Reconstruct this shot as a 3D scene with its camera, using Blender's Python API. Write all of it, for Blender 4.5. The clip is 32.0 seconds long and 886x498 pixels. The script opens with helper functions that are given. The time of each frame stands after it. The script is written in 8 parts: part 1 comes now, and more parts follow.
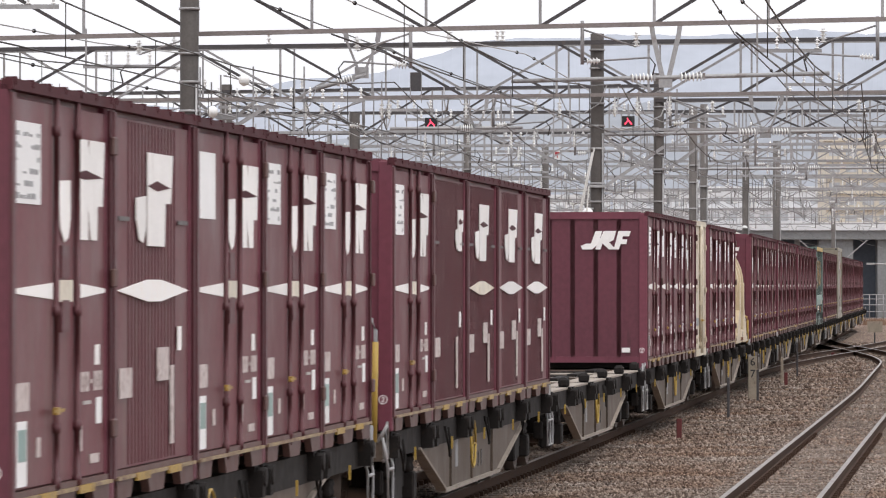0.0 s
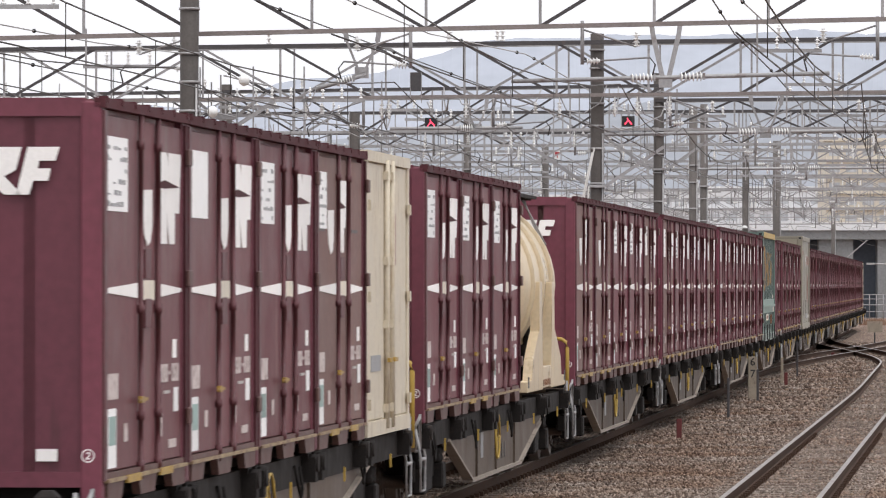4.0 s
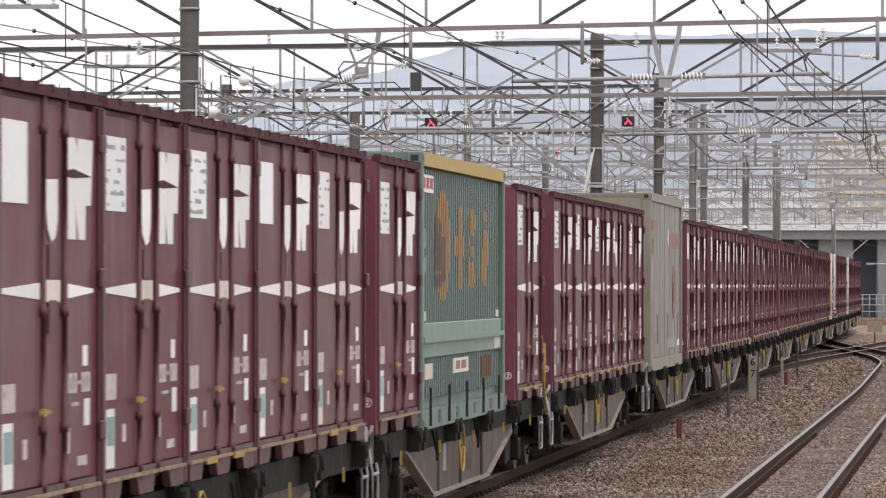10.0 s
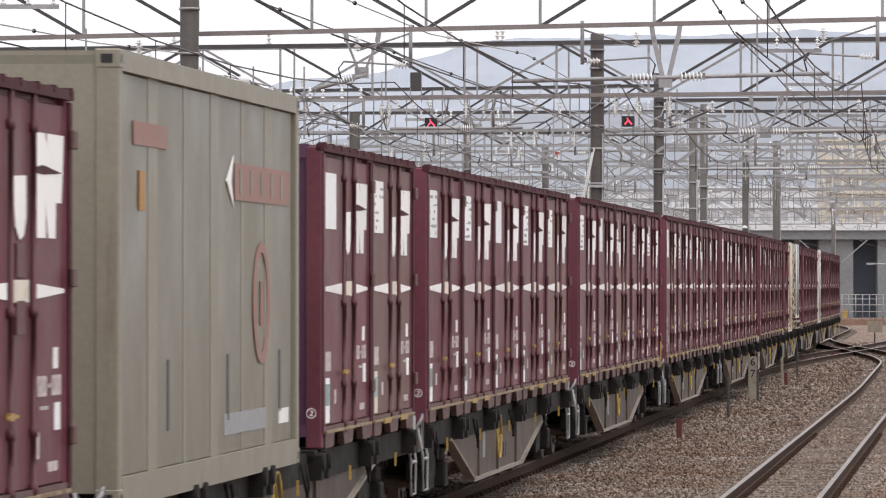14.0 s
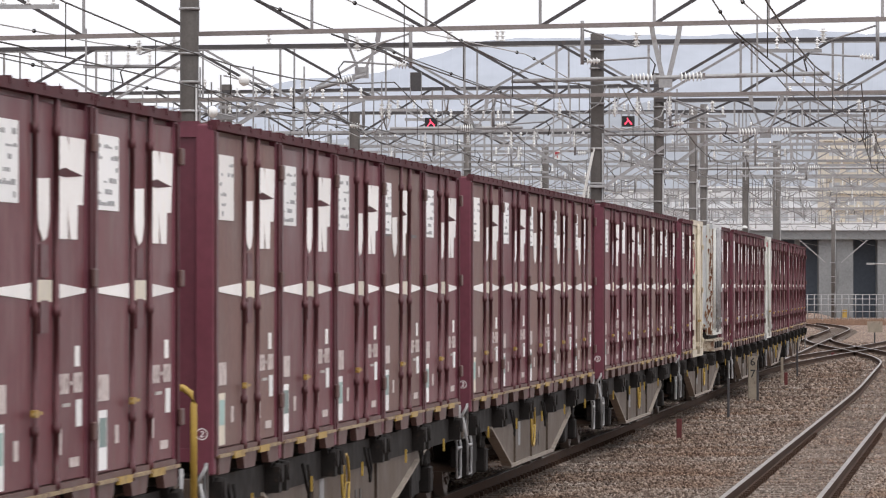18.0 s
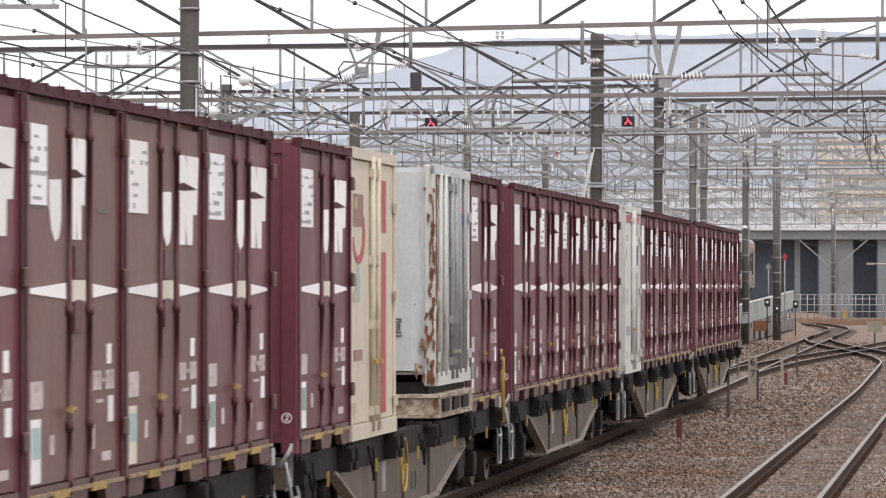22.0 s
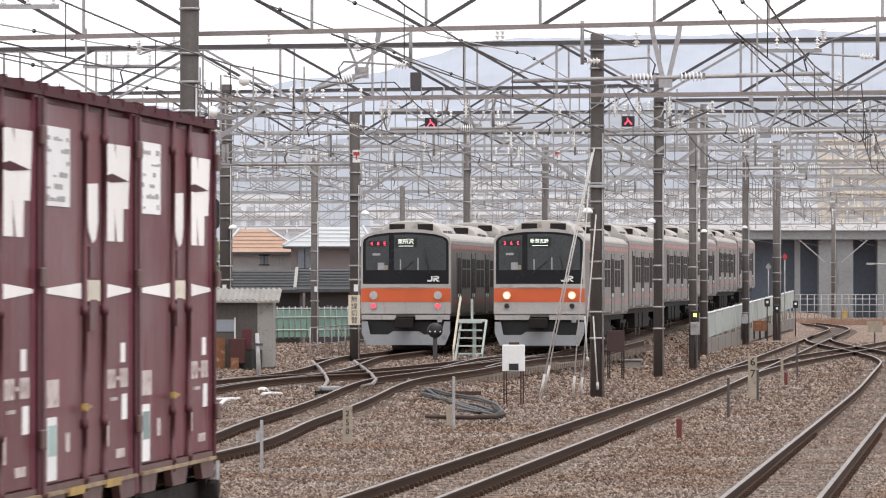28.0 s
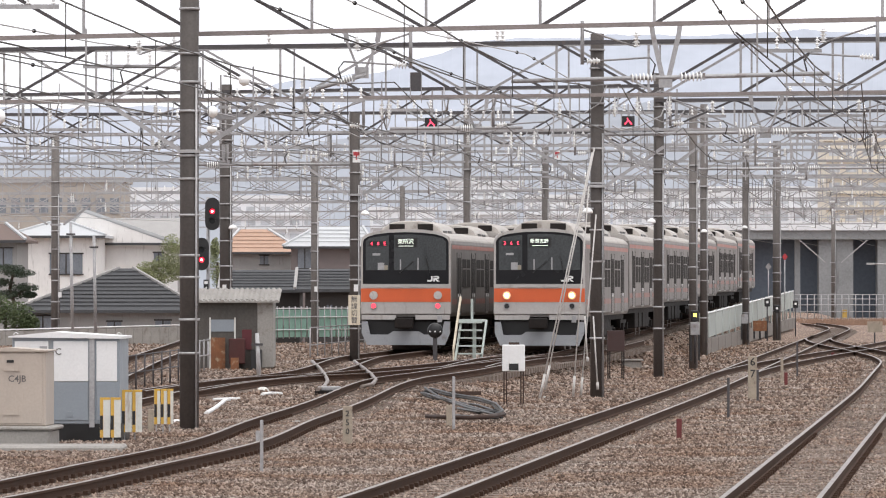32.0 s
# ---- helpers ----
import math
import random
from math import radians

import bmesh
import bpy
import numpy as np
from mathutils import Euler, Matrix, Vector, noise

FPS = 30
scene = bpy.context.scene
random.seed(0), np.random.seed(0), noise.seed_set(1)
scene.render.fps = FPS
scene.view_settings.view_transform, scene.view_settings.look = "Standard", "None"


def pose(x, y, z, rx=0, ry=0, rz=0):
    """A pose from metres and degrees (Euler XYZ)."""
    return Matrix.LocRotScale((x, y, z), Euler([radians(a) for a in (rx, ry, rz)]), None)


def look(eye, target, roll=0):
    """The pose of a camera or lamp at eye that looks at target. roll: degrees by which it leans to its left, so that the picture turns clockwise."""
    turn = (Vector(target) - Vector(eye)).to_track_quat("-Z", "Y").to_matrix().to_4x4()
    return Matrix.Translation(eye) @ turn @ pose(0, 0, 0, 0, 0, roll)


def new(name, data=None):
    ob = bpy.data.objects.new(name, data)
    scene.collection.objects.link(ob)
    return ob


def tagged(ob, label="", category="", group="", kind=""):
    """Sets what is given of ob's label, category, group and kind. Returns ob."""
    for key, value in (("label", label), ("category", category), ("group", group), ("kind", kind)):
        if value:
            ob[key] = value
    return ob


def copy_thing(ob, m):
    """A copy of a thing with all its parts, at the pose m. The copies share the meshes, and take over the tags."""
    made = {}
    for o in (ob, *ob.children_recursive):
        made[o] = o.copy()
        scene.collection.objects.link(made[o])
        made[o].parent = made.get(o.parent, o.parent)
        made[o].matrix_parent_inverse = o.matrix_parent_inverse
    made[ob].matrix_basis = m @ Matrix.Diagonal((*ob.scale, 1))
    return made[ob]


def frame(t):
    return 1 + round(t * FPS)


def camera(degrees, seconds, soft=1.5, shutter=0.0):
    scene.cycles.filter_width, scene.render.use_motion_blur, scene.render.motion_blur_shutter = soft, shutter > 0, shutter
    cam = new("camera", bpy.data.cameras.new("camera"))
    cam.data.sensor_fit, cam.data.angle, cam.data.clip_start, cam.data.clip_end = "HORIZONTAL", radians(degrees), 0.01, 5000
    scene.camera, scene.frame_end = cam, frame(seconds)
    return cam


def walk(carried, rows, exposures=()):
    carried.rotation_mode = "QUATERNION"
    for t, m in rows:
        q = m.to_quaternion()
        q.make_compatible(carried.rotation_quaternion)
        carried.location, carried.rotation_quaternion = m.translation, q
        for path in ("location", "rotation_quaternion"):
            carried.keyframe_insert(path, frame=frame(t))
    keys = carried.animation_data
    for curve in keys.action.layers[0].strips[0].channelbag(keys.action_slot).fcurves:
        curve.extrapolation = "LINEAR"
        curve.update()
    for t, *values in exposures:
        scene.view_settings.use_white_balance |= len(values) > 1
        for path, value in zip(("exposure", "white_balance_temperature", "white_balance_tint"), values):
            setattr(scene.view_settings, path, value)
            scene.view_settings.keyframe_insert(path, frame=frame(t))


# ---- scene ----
# Metres; x right, y away from the camera, z = 0 on the rail heads of the goods line.
EYE_Z = 2.5
EYE = pose(0, 0, EYE_Z, 90.367, 0, 0)
cam = camera(9.27, 32.0, soft=1.1, shutter=0.25)
walk(cam, [(0, EYE), (32, EYE)], exposures=[(0, -0.33), (19, -0.33), (24, -0.22), (27.5, -0.12), (32, -0.12)])

# ---------------------------------------------------------------- light
world = bpy.data.worlds.new("overcast")
scene.world = world
world.use_nodes = True
_n = world.node_tree.nodes
_l = world.node_tree.links
_bg = _n["Background"]
_sky = _n.new("ShaderNodeTexSky")
_sky.sky_type = "NISHITA"
_sky.sun_disc = False
_sky.sun_elevation = radians(65)
_sky.sun_rotation = radians(218)
_sky.dust_density = 6.0
_sky.ozone_density = 0.6
_mix = _n.new("ShaderNodeMix")
_mix.data_type = "RGBA"
_mix.inputs[0].default_value = 0.82
_l.new(_sky.outputs[0], _mix.inputs[6])
_mix.inputs[7].default_value = (10.3, 10.3, 10.75, 1)
_l.new(_mix.outputs[2], _bg.inputs[0])
_bg.inputs[1].default_value = 0.15

sun = new("sun", bpy.data.lights.new("sun", "SUN"))
sun.data.energy = 1.75
sun.data.angle = radians(40)
sun.data.color = (1.0, 0.965, 0.92)
sun.matrix_basis = look((17, -22, 60), (0, 0, 0))

# ---------------------------------------------------------------- materials


def mat(name, color, rough=0.6, metal=0.0, vary=0.12, scale=2.0, dirt=None, dirt_amount=0.35,
        streak=False, bump=0.0, bump_scale=40.0, emit=0.0, per_object=0.0, spec=0.5):
    """Procedural surface: base colour, two scales of variation, optional dirt, relief and gloss."""
    m = bpy.data.materials.new(name)
    m.use_nodes = True
    n, l = m.node_tree.nodes, m.node_tree.links
    b = n["Principled BSDF"]
    b.inputs["Roughness"].default_value = rough
    b.inputs["Metallic"].default_value = metal
    b.inputs["Specular IOR Level"].default_value = spec
    if emit:
        b.inputs["Base Color"].default_value = (*color, 1)
        b.inputs["Emission Color"].default_value = (*color, 1)
        b.inputs["Emission Strength"].default_value = emit
        return m
    co = n.new("ShaderNodeTexCoord")
    info = n.new("ShaderNodeObjectInfo")
    shift = n.new("ShaderNodeVectorMath")
    shift.operation = "ADD"
    off = n.new("ShaderNodeCombineXYZ")
    mul = n.new("ShaderNodeMath")
    mul.operation = "MULTIPLY"
    mul.inputs[1].default_value = 37.0
    l.new(info.outputs["Random"], mul.inputs[0])
    l.new(mul.outputs[0], off.inputs[0])
    l.new(mul.outputs[0], off.inputs[1])
    l.new(co.outputs["Object"], shift.inputs[0])
    l.new(off.outputs[0], shift.inputs[1])
    big = n.new("ShaderNodeTexNoise")
    big.inputs["Scale"].default_value = scale
    big.inputs["Detail"].default_value = 5
    fine = n.new("ShaderNodeTexNoise")
    fine.inputs["Scale"].default_value = scale * 14
    fine.inputs["Detail"].default_value = 3
    l.new(shift.outputs[0], big.inputs["Vector"])
    l.new(shift.outputs[0], fine.inputs["Vector"])
    add = n.new("ShaderNodeMath")
    add.operation = "ADD"
    l.new(big.outputs[0], add.inputs[0])
    l.new(fine.outputs[0], add.inputs[1])
    val = n.new("ShaderNodeMapRange")
    val.inputs[1].default_value, val.inputs[2].default_value = 0.7, 1.3
    val.inputs[3].default_value, val.inputs[4].default_value = 1 - vary, 1 + vary
    l.new(add.outputs[0], val.inputs[0])
    base = n.new("ShaderNodeMix")
    base.data_type = "RGBA"
    base.blend_type = "MULTIPLY"
    base.inputs[0].default_value = 1.0
    base.inputs[6].default_value = (*color, 1)
    l.new(val.outputs[0], base.inputs[7])
    out = base.outputs[2]
    if per_object:
        pm = n.new("ShaderNodeMapRange")
        pm.inputs[3].default_value, pm.inputs[4].default_value = 1 - per_object, 1 + per_object
        l.new(info.outputs["Random"], pm.inputs[0])
        pmix = n.new("ShaderNodeMix")
        pmix.data_type = "RGBA"
        pmix.blend_type = "MULTIPLY"
        pmix.inputs[0].default_value = 1.0
        l.new(out, pmix.inputs[6])
        l.new(pm.outputs[0], pmix.inputs[7])
        out = pmix.outputs[2]
    if dirt:
        dn = n.new("ShaderNodeTexNoise")
        dn.inputs["Scale"].default_value = 1.0
        dn.inputs["Detail"].default_value = 6
        dn.inputs["Roughness"].default_value = 0.65
        mp = n.new("ShaderNodeMapping")
        k = scale * 1.7
        mp.inputs["Scale"].default_value = (k * 3, k * 3, k * 0.35) if streak else (k, k, k)
        l.new(shift.outputs[0], mp.inputs[0])
        l.new(mp.outputs[0], dn.inputs["Vector"])
        rmp = n.new("ShaderNodeMapRange")
        rmp.inputs[1].default_value = 0.72 - 0.35 * dirt_amount
        rmp.inputs[2].default_value = 0.92 - 0.35 * dirt_amount
        l.new(dn.outputs[0], rmp.inputs[0])
        dm = n.new("ShaderNodeMix")
        dm.data_type = "RGBA"
        l.new(rmp.outputs[0], dm.inputs[0])
        l.new(out, dm.inputs[6])
        dm.inputs[7].default_value = (*dirt, 1)
        out = dm.outputs[2]
    l.new(out, b.inputs["Base Color"])
    rr = n.new("ShaderNodeMapRange")
    rr.inputs[1].default_value, rr.inputs[2].default_value = 0.3, 0.7
    rr.inputs[3].default_value = max(0.02, rough - 0.1)
    rr.inputs[4].default_value = min(1.0, rough + 0.1)
    l.new(big.outputs[0], rr.inputs[0])
    l.new(rr.outputs[0], b.inputs["Roughness"])
    if bump:
        bn = n.new("ShaderNodeTexNoise")
        bn.inputs["Scale"].default_value = bump_scale
        bn.inputs["Detail"].default_value = 4
        l.new(co.outputs["Object"], bn.inputs["Vector"])
        bp = n.new("ShaderNodeBump")
        bp.inputs["Strength"].default_value = bump
        bp.inputs["Distance"].default_value = 0.02
        l.new(bn.outputs[0], bp.inputs["Height"])
        l.new(bp.outputs[0], b.inputs["Normal"])
    return m


# ---------------------------------------------------------------- mesh helpers


def box(bm, x0, x1, y0, y1, z0, z1):
    v = [bm.verts.new(p) for p in ((x0, y0, z0), (x1, y0, z0), (x1, y1, z0), (x0, y1, z0),
                                   (x0, y0, z1), (x1, y0, z1), (x1, y1, z1), (x0, y1, z1))]
    for f in ((0, 3, 2, 1), (4, 5, 6, 7), (0, 1, 5, 4), (1, 2, 6, 5), (2, 3, 7, 6), (3, 0, 4, 7)):
        bm.faces.new([v[i] for i in f])
    return v


def bar(bm, a, b, w, h=None):
    """A square bar from a to b."""
    h = h or w
    a, b = Vector(a), Vector(b)
    d = (b - a).normalized()
    up = Vector((0, 0, 1)) if abs(d.z) < 0.95 else Vector((0, 1, 0))
    s = d.cross(up).normalized() * w / 2
    u = s.normalized().cross(d) * h / 2
    v = [bm.verts.new(p + o) for p in (a, b) for o in (-s - u, s - u, s + u, -s + u)]
    for f in ((3, 2, 1, 0), (4, 5, 6, 7), (0, 1, 5, 4), (1, 2, 6, 5), (2, 3, 7, 6), (3, 0, 4, 7)):
        bm.faces.new([v[i] for i in f])


def rod(bm, a, b, r, n=8, r2=None, smooth=True):
    """A round bar from a to b."""
    a, b = Vector(a), Vector(b)
    r2 = r if r2 is None else r2
    d = (b - a).normalized()
    up = Vector((0, 0, 1)) if abs(d.z) < 0.95 else Vector((0, 1, 0))
    s = d.cross(up).normalized()
    u = s.cross(d)
    ra = [bm.verts.new(a + (s * math.cos(i * 2 * math.pi / n) + u * math.sin(i * 2 * math.pi / n)) * r) for i in range(n)]
    rb = [bm.verts.new(b + (s * math.cos(i * 2 * math.pi / n) + u * math.sin(i * 2 * math.pi / n)) * r2) for i in range(n)]
    for i in range(n):
        f = bm.faces.new((ra[i], ra[(i + 1) % n], rb[(i + 1) % n], rb[i]))
        f.smooth = smooth
    bm.faces.new(ra[::-1])
    bm.faces.new(rb)


def tube(bm, pts, r, n=6):
    """A round tube through points."""
    pts = [Vector(p) for p in pts]
    rings = []
    for i, p in enumerate(pts):
        d = (pts[min(i + 1, len(pts) - 1)] - pts[max(i - 1, 0)]).normalized()
        up = Vector((0, 0, 1)) if abs(d.z) < 0.9 else Vector((0, 1, 0))
        s = d.cross(up).normalized()
        u = s.cross(d)
        rings.append([bm.verts.new(p + (s * math.cos(k * 2 * math.pi / n) + u * math.sin(k * 2 * math.pi / n)) * r) for k in range(n)])
    for a, b in zip(rings, rings[1:]):
        for k in range(n):
            f = bm.faces.new((a[k], a[(k + 1) % n], b[(k + 1) % n], b[k]))
            f.smooth = True
    bm.faces.new(rings[0][::-1])
    bm.faces.new(rings[-1])


def slab(bm, outline, axis, c0, c1):
    """A flat plate: a 2D outline, extruded along an axis from c0 to c1."""
    def at(p, c):
        q = list(p)
        q.insert(axis, c)
        return q
    a = [bm.verts.new(at(p, c0)) for p in outline]
    b = [bm.verts.new(at(p, c1)) for p in outline]
    bm.faces.new(a)
    bm.faces.new(b[::-1])
    k = len(outline)
    for i in range(k):
        bm.faces.new((a[i], b[i], b[(i + 1) % k], a[(i + 1) % k]))


def lathe(bm, profile, axis_point=(0, 0, 0), n=12, axis=2):
    """A turned body: (radius, height) pairs round an axis."""
    rings = []
    for r, h in profile:
        ring = []
        for k in range(n):
            a = 2 * math.pi * k / n
            c, s = math.cos(a) * r, math.sin(a) * r
            p = {2: (c, s, h), 1: (c, h, s), 0: (h, c, s)}[axis]
            ring.append(bm.verts.new(Vector(p) + Vector(axis_point)))
        rings.append(ring)
    for a, b in zip(rings, rings[1:]):
        for k in range(n):
            f = bm.faces.new((a[k], a[(k + 1) % n], b[(k + 1) % n], b[k]))
            f.smooth = True
    bm.faces.new(rings[0][::-1])
    bm.faces.new(rings[-1])


def mesh_of(name, bm, material, bevel=0.0, fix=True):
    if bevel:
        bmesh.ops.bevel(bm, geom=bm.edges[:], offset=bevel, segments=1, affect="EDGES")
    if fix:
        bmesh.ops.recalc_face_normals(bm, faces=bm.faces[:])
    me = bpy.data.meshes.new(name)
    bm.to_mesh(me)
    bm.free()
    if material:
        me.materials.append(material)
    return me


def part(name, bm, material, parent, label="", bevel=0.0, m=None):
    """One mesh object under a thing or under a part."""
    me = bm if isinstance(bm, bpy.types.Mesh) else mesh_of(name, bm, material, bevel)
    ob = new(name, me)
    ob.parent = parent
    if m is not None:
        ob.matrix_basis = m
    if label:
        ob["label"] = label
    return ob


def thing(name, label, category, m=None, group="", kind="", mesh=None):
    ob = tagged(new(name, mesh), label, category, group, kind)
    if m is not None:
        ob.matrix_basis = m
    return ob


def boxes(*lists):
    bm = bmesh.new()
    for b in lists:
        box(bm, *b)
    return bm


def lettering(text, size, material, extrude=0.004):
    """A mesh of written characters in the built-in font, centred, in the xy plane."""
    cu = bpy.data.curves.new("lettering", "FONT")
    cu.body, cu.size, cu.align_x, cu.align_y, cu.extrude, cu.resolution_u = text, size, "CENTER", "CENTER", extrude, 2
    cu.offset = size * 0.008
    tmp = bpy.data.objects.new("lettering", cu)
    me = bpy.data.meshes.new_from_object(tmp)
    bpy.data.objects.remove(tmp)
    bpy.data.curves.remove(cu)
    me.materials.clear()
    me.materials.append(material)
    return me


# ---------------------------------------------------------------- lines of the plan
HEAD = radians(5.72)
FRONT = Vector((math.sin(HEAD), math.cos(HEAD), 0))
LEFT = Vector((-math.cos(HEAD), math.sin(HEAD), 0))
SPEED = 14.147


def bend(s):
    """Sideways shift to the left of the goods line, s metres along it, and its slope."""
    g, k = 0.0, 0.0
    if s > 63:
        e = min(s, 83) - 63
        g, k = 0.0075 * e * e / 40, 0.0075 * e / 20
        if s > 83:
            g, k = 0.075 + 0.0075 * (s - 83), 0.0075
    if s > 240:
        g += (s - 240) ** 2 / 1000
        k += (s - 240) / 500
    return g, k


def on_line(s, off=0.0):
    """Place and heading on the goods line's axis (off: metres to the left of it)."""
    g, k = bend(s)
    p = Vector((0, 57.84, 0)) + FRONT * s + LEFT * (1.25 + g + off)
    return p, HEAD - math.atan(k)


def train_pose(q, t):
    p, h = on_line(q - SPEED * t, -0.025)
    return pose(p.x, p.y, 0, 0, 0, 90 - math.degrees(h))


def in_view(x, y, d):
    """The place d metres away that shows at picture place (x, y)."""
    return Vector(((x - 784) / 9671 * d, d, EYE_Z + (503 - y) / 9671 * d))

# ---------------------------------------------------------------- paints and surfaces
MAROON = mat("maroon_paint", (0.162, 0.055, 0.064), 0.5, vary=0.16, scale=1.2, dirt=(0.168, 0.098, 0.09), dirt_amount=0.55, streak=True, bump=0.12, bump_scale=9, per_object=0.1, spec=0.3)
MAROON_FADED = mat("faded_maroon_paint", (0.2, 0.115, 0.102), 0.6, vary=0.16, scale=1.2, dirt=(0.17, 0.075, 0.08), dirt_amount=0.5, streak=True, bump=0.12, bump_scale=9, per_object=0.1, spec=0.3)
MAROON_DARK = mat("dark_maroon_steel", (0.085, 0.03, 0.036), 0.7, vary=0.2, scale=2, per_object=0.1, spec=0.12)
MAROON_ROD = mat("maroon_rod_paint", (0.115, 0.038, 0.045), 0.55, vary=0.25, scale=6, dirt=(0.09, 0.055, 0.04), dirt_amount=0.4)
MAROON_WINE = mat("wine_red_paint", (0.142, 0.034, 0.044), 0.5, vary=0.16, scale=1.2, dirt=(0.21, 0.1, 0.1), dirt_amount=0.5, streak=True, bump=0.12, bump_scale=9, per_object=0.1, spec=0.3)
FAINT_MARK = mat("faint_worn_marking", (0.62, 0.54, 0.52), 0.6, vary=0.15, scale=8, dirt=(0.3, 0.19, 0.18), dirt_amount=0.6)
MAROON_END = mat("maroon_end_wall_paint", (0.15, 0.036, 0.056), 0.5, vary=0.14, scale=1, dirt=(0.06, 0.02, 0.025), dirt_amount=0.3, streak=True, bump=0.1, bump_scale=8, per_object=0.2)
MAROON_PURPLE = mat("purple_end_wall_paint", (0.085, 0.03, 0.07), 0.5, vary=0.14, scale=1, dirt=(0.06, 0.02, 0.03), dirt_amount=0.3, streak=True, bump=0.1, bump_scale=8, per_object=0.15)
CHIPPED = mat("chipped_cream_paint", (0.52, 0.47, 0.37), 0.6, vary=0.15, scale=3, dirt=(0.15, 0.07, 0.035), dirt_amount=0.95)
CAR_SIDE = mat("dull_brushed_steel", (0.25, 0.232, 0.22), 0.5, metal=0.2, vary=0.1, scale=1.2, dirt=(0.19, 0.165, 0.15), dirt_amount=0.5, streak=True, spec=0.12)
MAROON_FRAME = mat("maroon_sill_paint", (0.115, 0.058, 0.052), 0.6, vary=0.25, scale=4, dirt=(0.09, 0.05, 0.03), dirt_amount=0.5)
WHITE_MARK = mat("white_marking", (0.96, 0.94, 0.92), 0.5, vary=0.06, scale=3, dirt=(0.55, 0.49, 0.45), dirt_amount=0.3, streak=True, per_object=0.1)
PAPER = mat("waybill_paper", (0.94, 0.94, 0.94), 0.45, vary=0.06, scale=6, per_object=0.1)
PLATE_CREAM = mat("cream_worn_marking", (0.72, 0.66, 0.55), 0.5, vary=0.12, scale=4, dirt=(0.5, 0.42, 0.33), dirt_amount=0.5, per_object=0.12)
INK = mat("dark_print", (0.12, 0.11, 0.11), 0.6, vary=0.2, scale=5)
INK_GREY = mat("grey_print", (0.33, 0.33, 0.34), 0.6, vary=0.2, scale=5)
TEAL = mat("teal_print", (0.28, 0.4, 0.38), 0.5, vary=0.15, scale=5, per_object=0.4)
YELLOW = mat("yellow_paint", (0.42, 0.27, 0.06), 0.5, vary=0.2, scale=5, dirt=(0.13, 0.075, 0.03), dirt_amount=0.6)
YELLOW_FRESH = mat("bright_yellow_paint", (0.47, 0.31, 0.06), 0.5, vary=0.15, scale=5)
RED_PAINT = mat("red_paint", (0.42, 0.04, 0.05), 0.5, vary=0.12, scale=4, dirt=(0.4, 0.3, 0.25), dirt_amount=0.25)
CREAM = mat("cream_paint", (0.63, 0.56, 0.44), 0.5, vary=0.1, scale=2, dirt=(0.32, 0.22, 0.13), dirt_amount=0.5, streak=True, bump=0.1, bump_scale=10)
WHITE_OLD = mat("old_white_paint", (0.62, 0.62, 0.58), 0.5, vary=0.1, scale=2, dirt=(0.27, 0.13, 0.06), dirt_amount=0.42, streak=True)
ALU_WHITE = mat("pale_blue_grey_paint", (0.56, 0.57, 0.58), 0.45, vary=0.08, scale=1.5, dirt=(0.36, 0.35, 0.33), dirt_amount=0.4, streak=True)
RUST = mat("rusty_steel", (0.2, 0.085, 0.04), 0.85, vary=0.35, scale=5, dirt=(0.38, 0.3, 0.2), dirt_amount=0.5)
GREY_GREEN = mat("green_grey_aluminium", (0.2, 0.185, 0.14), 0.42, vary=0.1, scale=1, dirt=(0.19, 0.165, 0.115), dirt_amount=0.5, streak=True, metal=0.1)
GREY_FRAME = mat("stone_grey_frame", (0.27, 0.245, 0.19), 0.5, vary=0.1, scale=2, dirt=(0.2, 0.16, 0.12), dirt_amount=0.4, streak=True)
GREEN = mat("sea_green_paint", (0.15, 0.222, 0.198), 0.5, vary=0.1, scale=1.5, dirt=(0.13, 0.14, 0.12), dirt_amount=0.6, streak=True)
GREEN_SHADE = mat("green_groove_shade", (0.045, 0.075, 0.065), 0.7, vary=0.15, scale=3)
GREEN_PALE = mat("pale_green_rail", (0.2, 0.29, 0.25), 0.5, vary=0.1, scale=2)
FADED_RED = mat("faded_red_print", (0.33, 0.17, 0.14), 0.6, vary=0.2, scale=4, dirt=(0.22, 0.19, 0.15), dirt_amount=0.55)
OCHRE = mat("ochre_print", (0.4, 0.2, 0.035), 0.5, vary=0.2, scale=3)
TANK = mat("ivory_tank_paint", (0.64, 0.52, 0.35), 0.35, vary=0.1, scale=1.2, dirt=(0.3, 0.2, 0.1), dirt_amount=0.4, streak=True, bump=0.05, bump_scale=6)
WAGON = mat("grey_wagon_steel", (0.105, 0.08, 0.063), 0.55, vary=0.2, scale=2, dirt=(0.085, 0.058, 0.043), dirt_amount=0.6, streak=True, per_object=0.3, spec=0.2)
# soot, with the shade under the containers put into the base colour as well
WAGON_DARK = mat("sooty_shaded_gear", (0.022, 0.019, 0.018), 0.7, vary=0.3, scale=5, dirt=(0.055, 0.038, 0.028), dirt_amount=0.4, spec=0.12)
LEDGE = mat("worn_cream_ledge_paint", (0.36, 0.27, 0.16), 0.7, vary=0.25, scale=4, dirt=(0.16, 0.085, 0.07), dirt_amount=0.75)
DUSTY_LIT = mat("dusty_lit_steel", (0.3, 0.255, 0.215), 0.8, vary=0.2, scale=3, dirt=(0.16, 0.12, 0.095), dirt_amount=0.5)
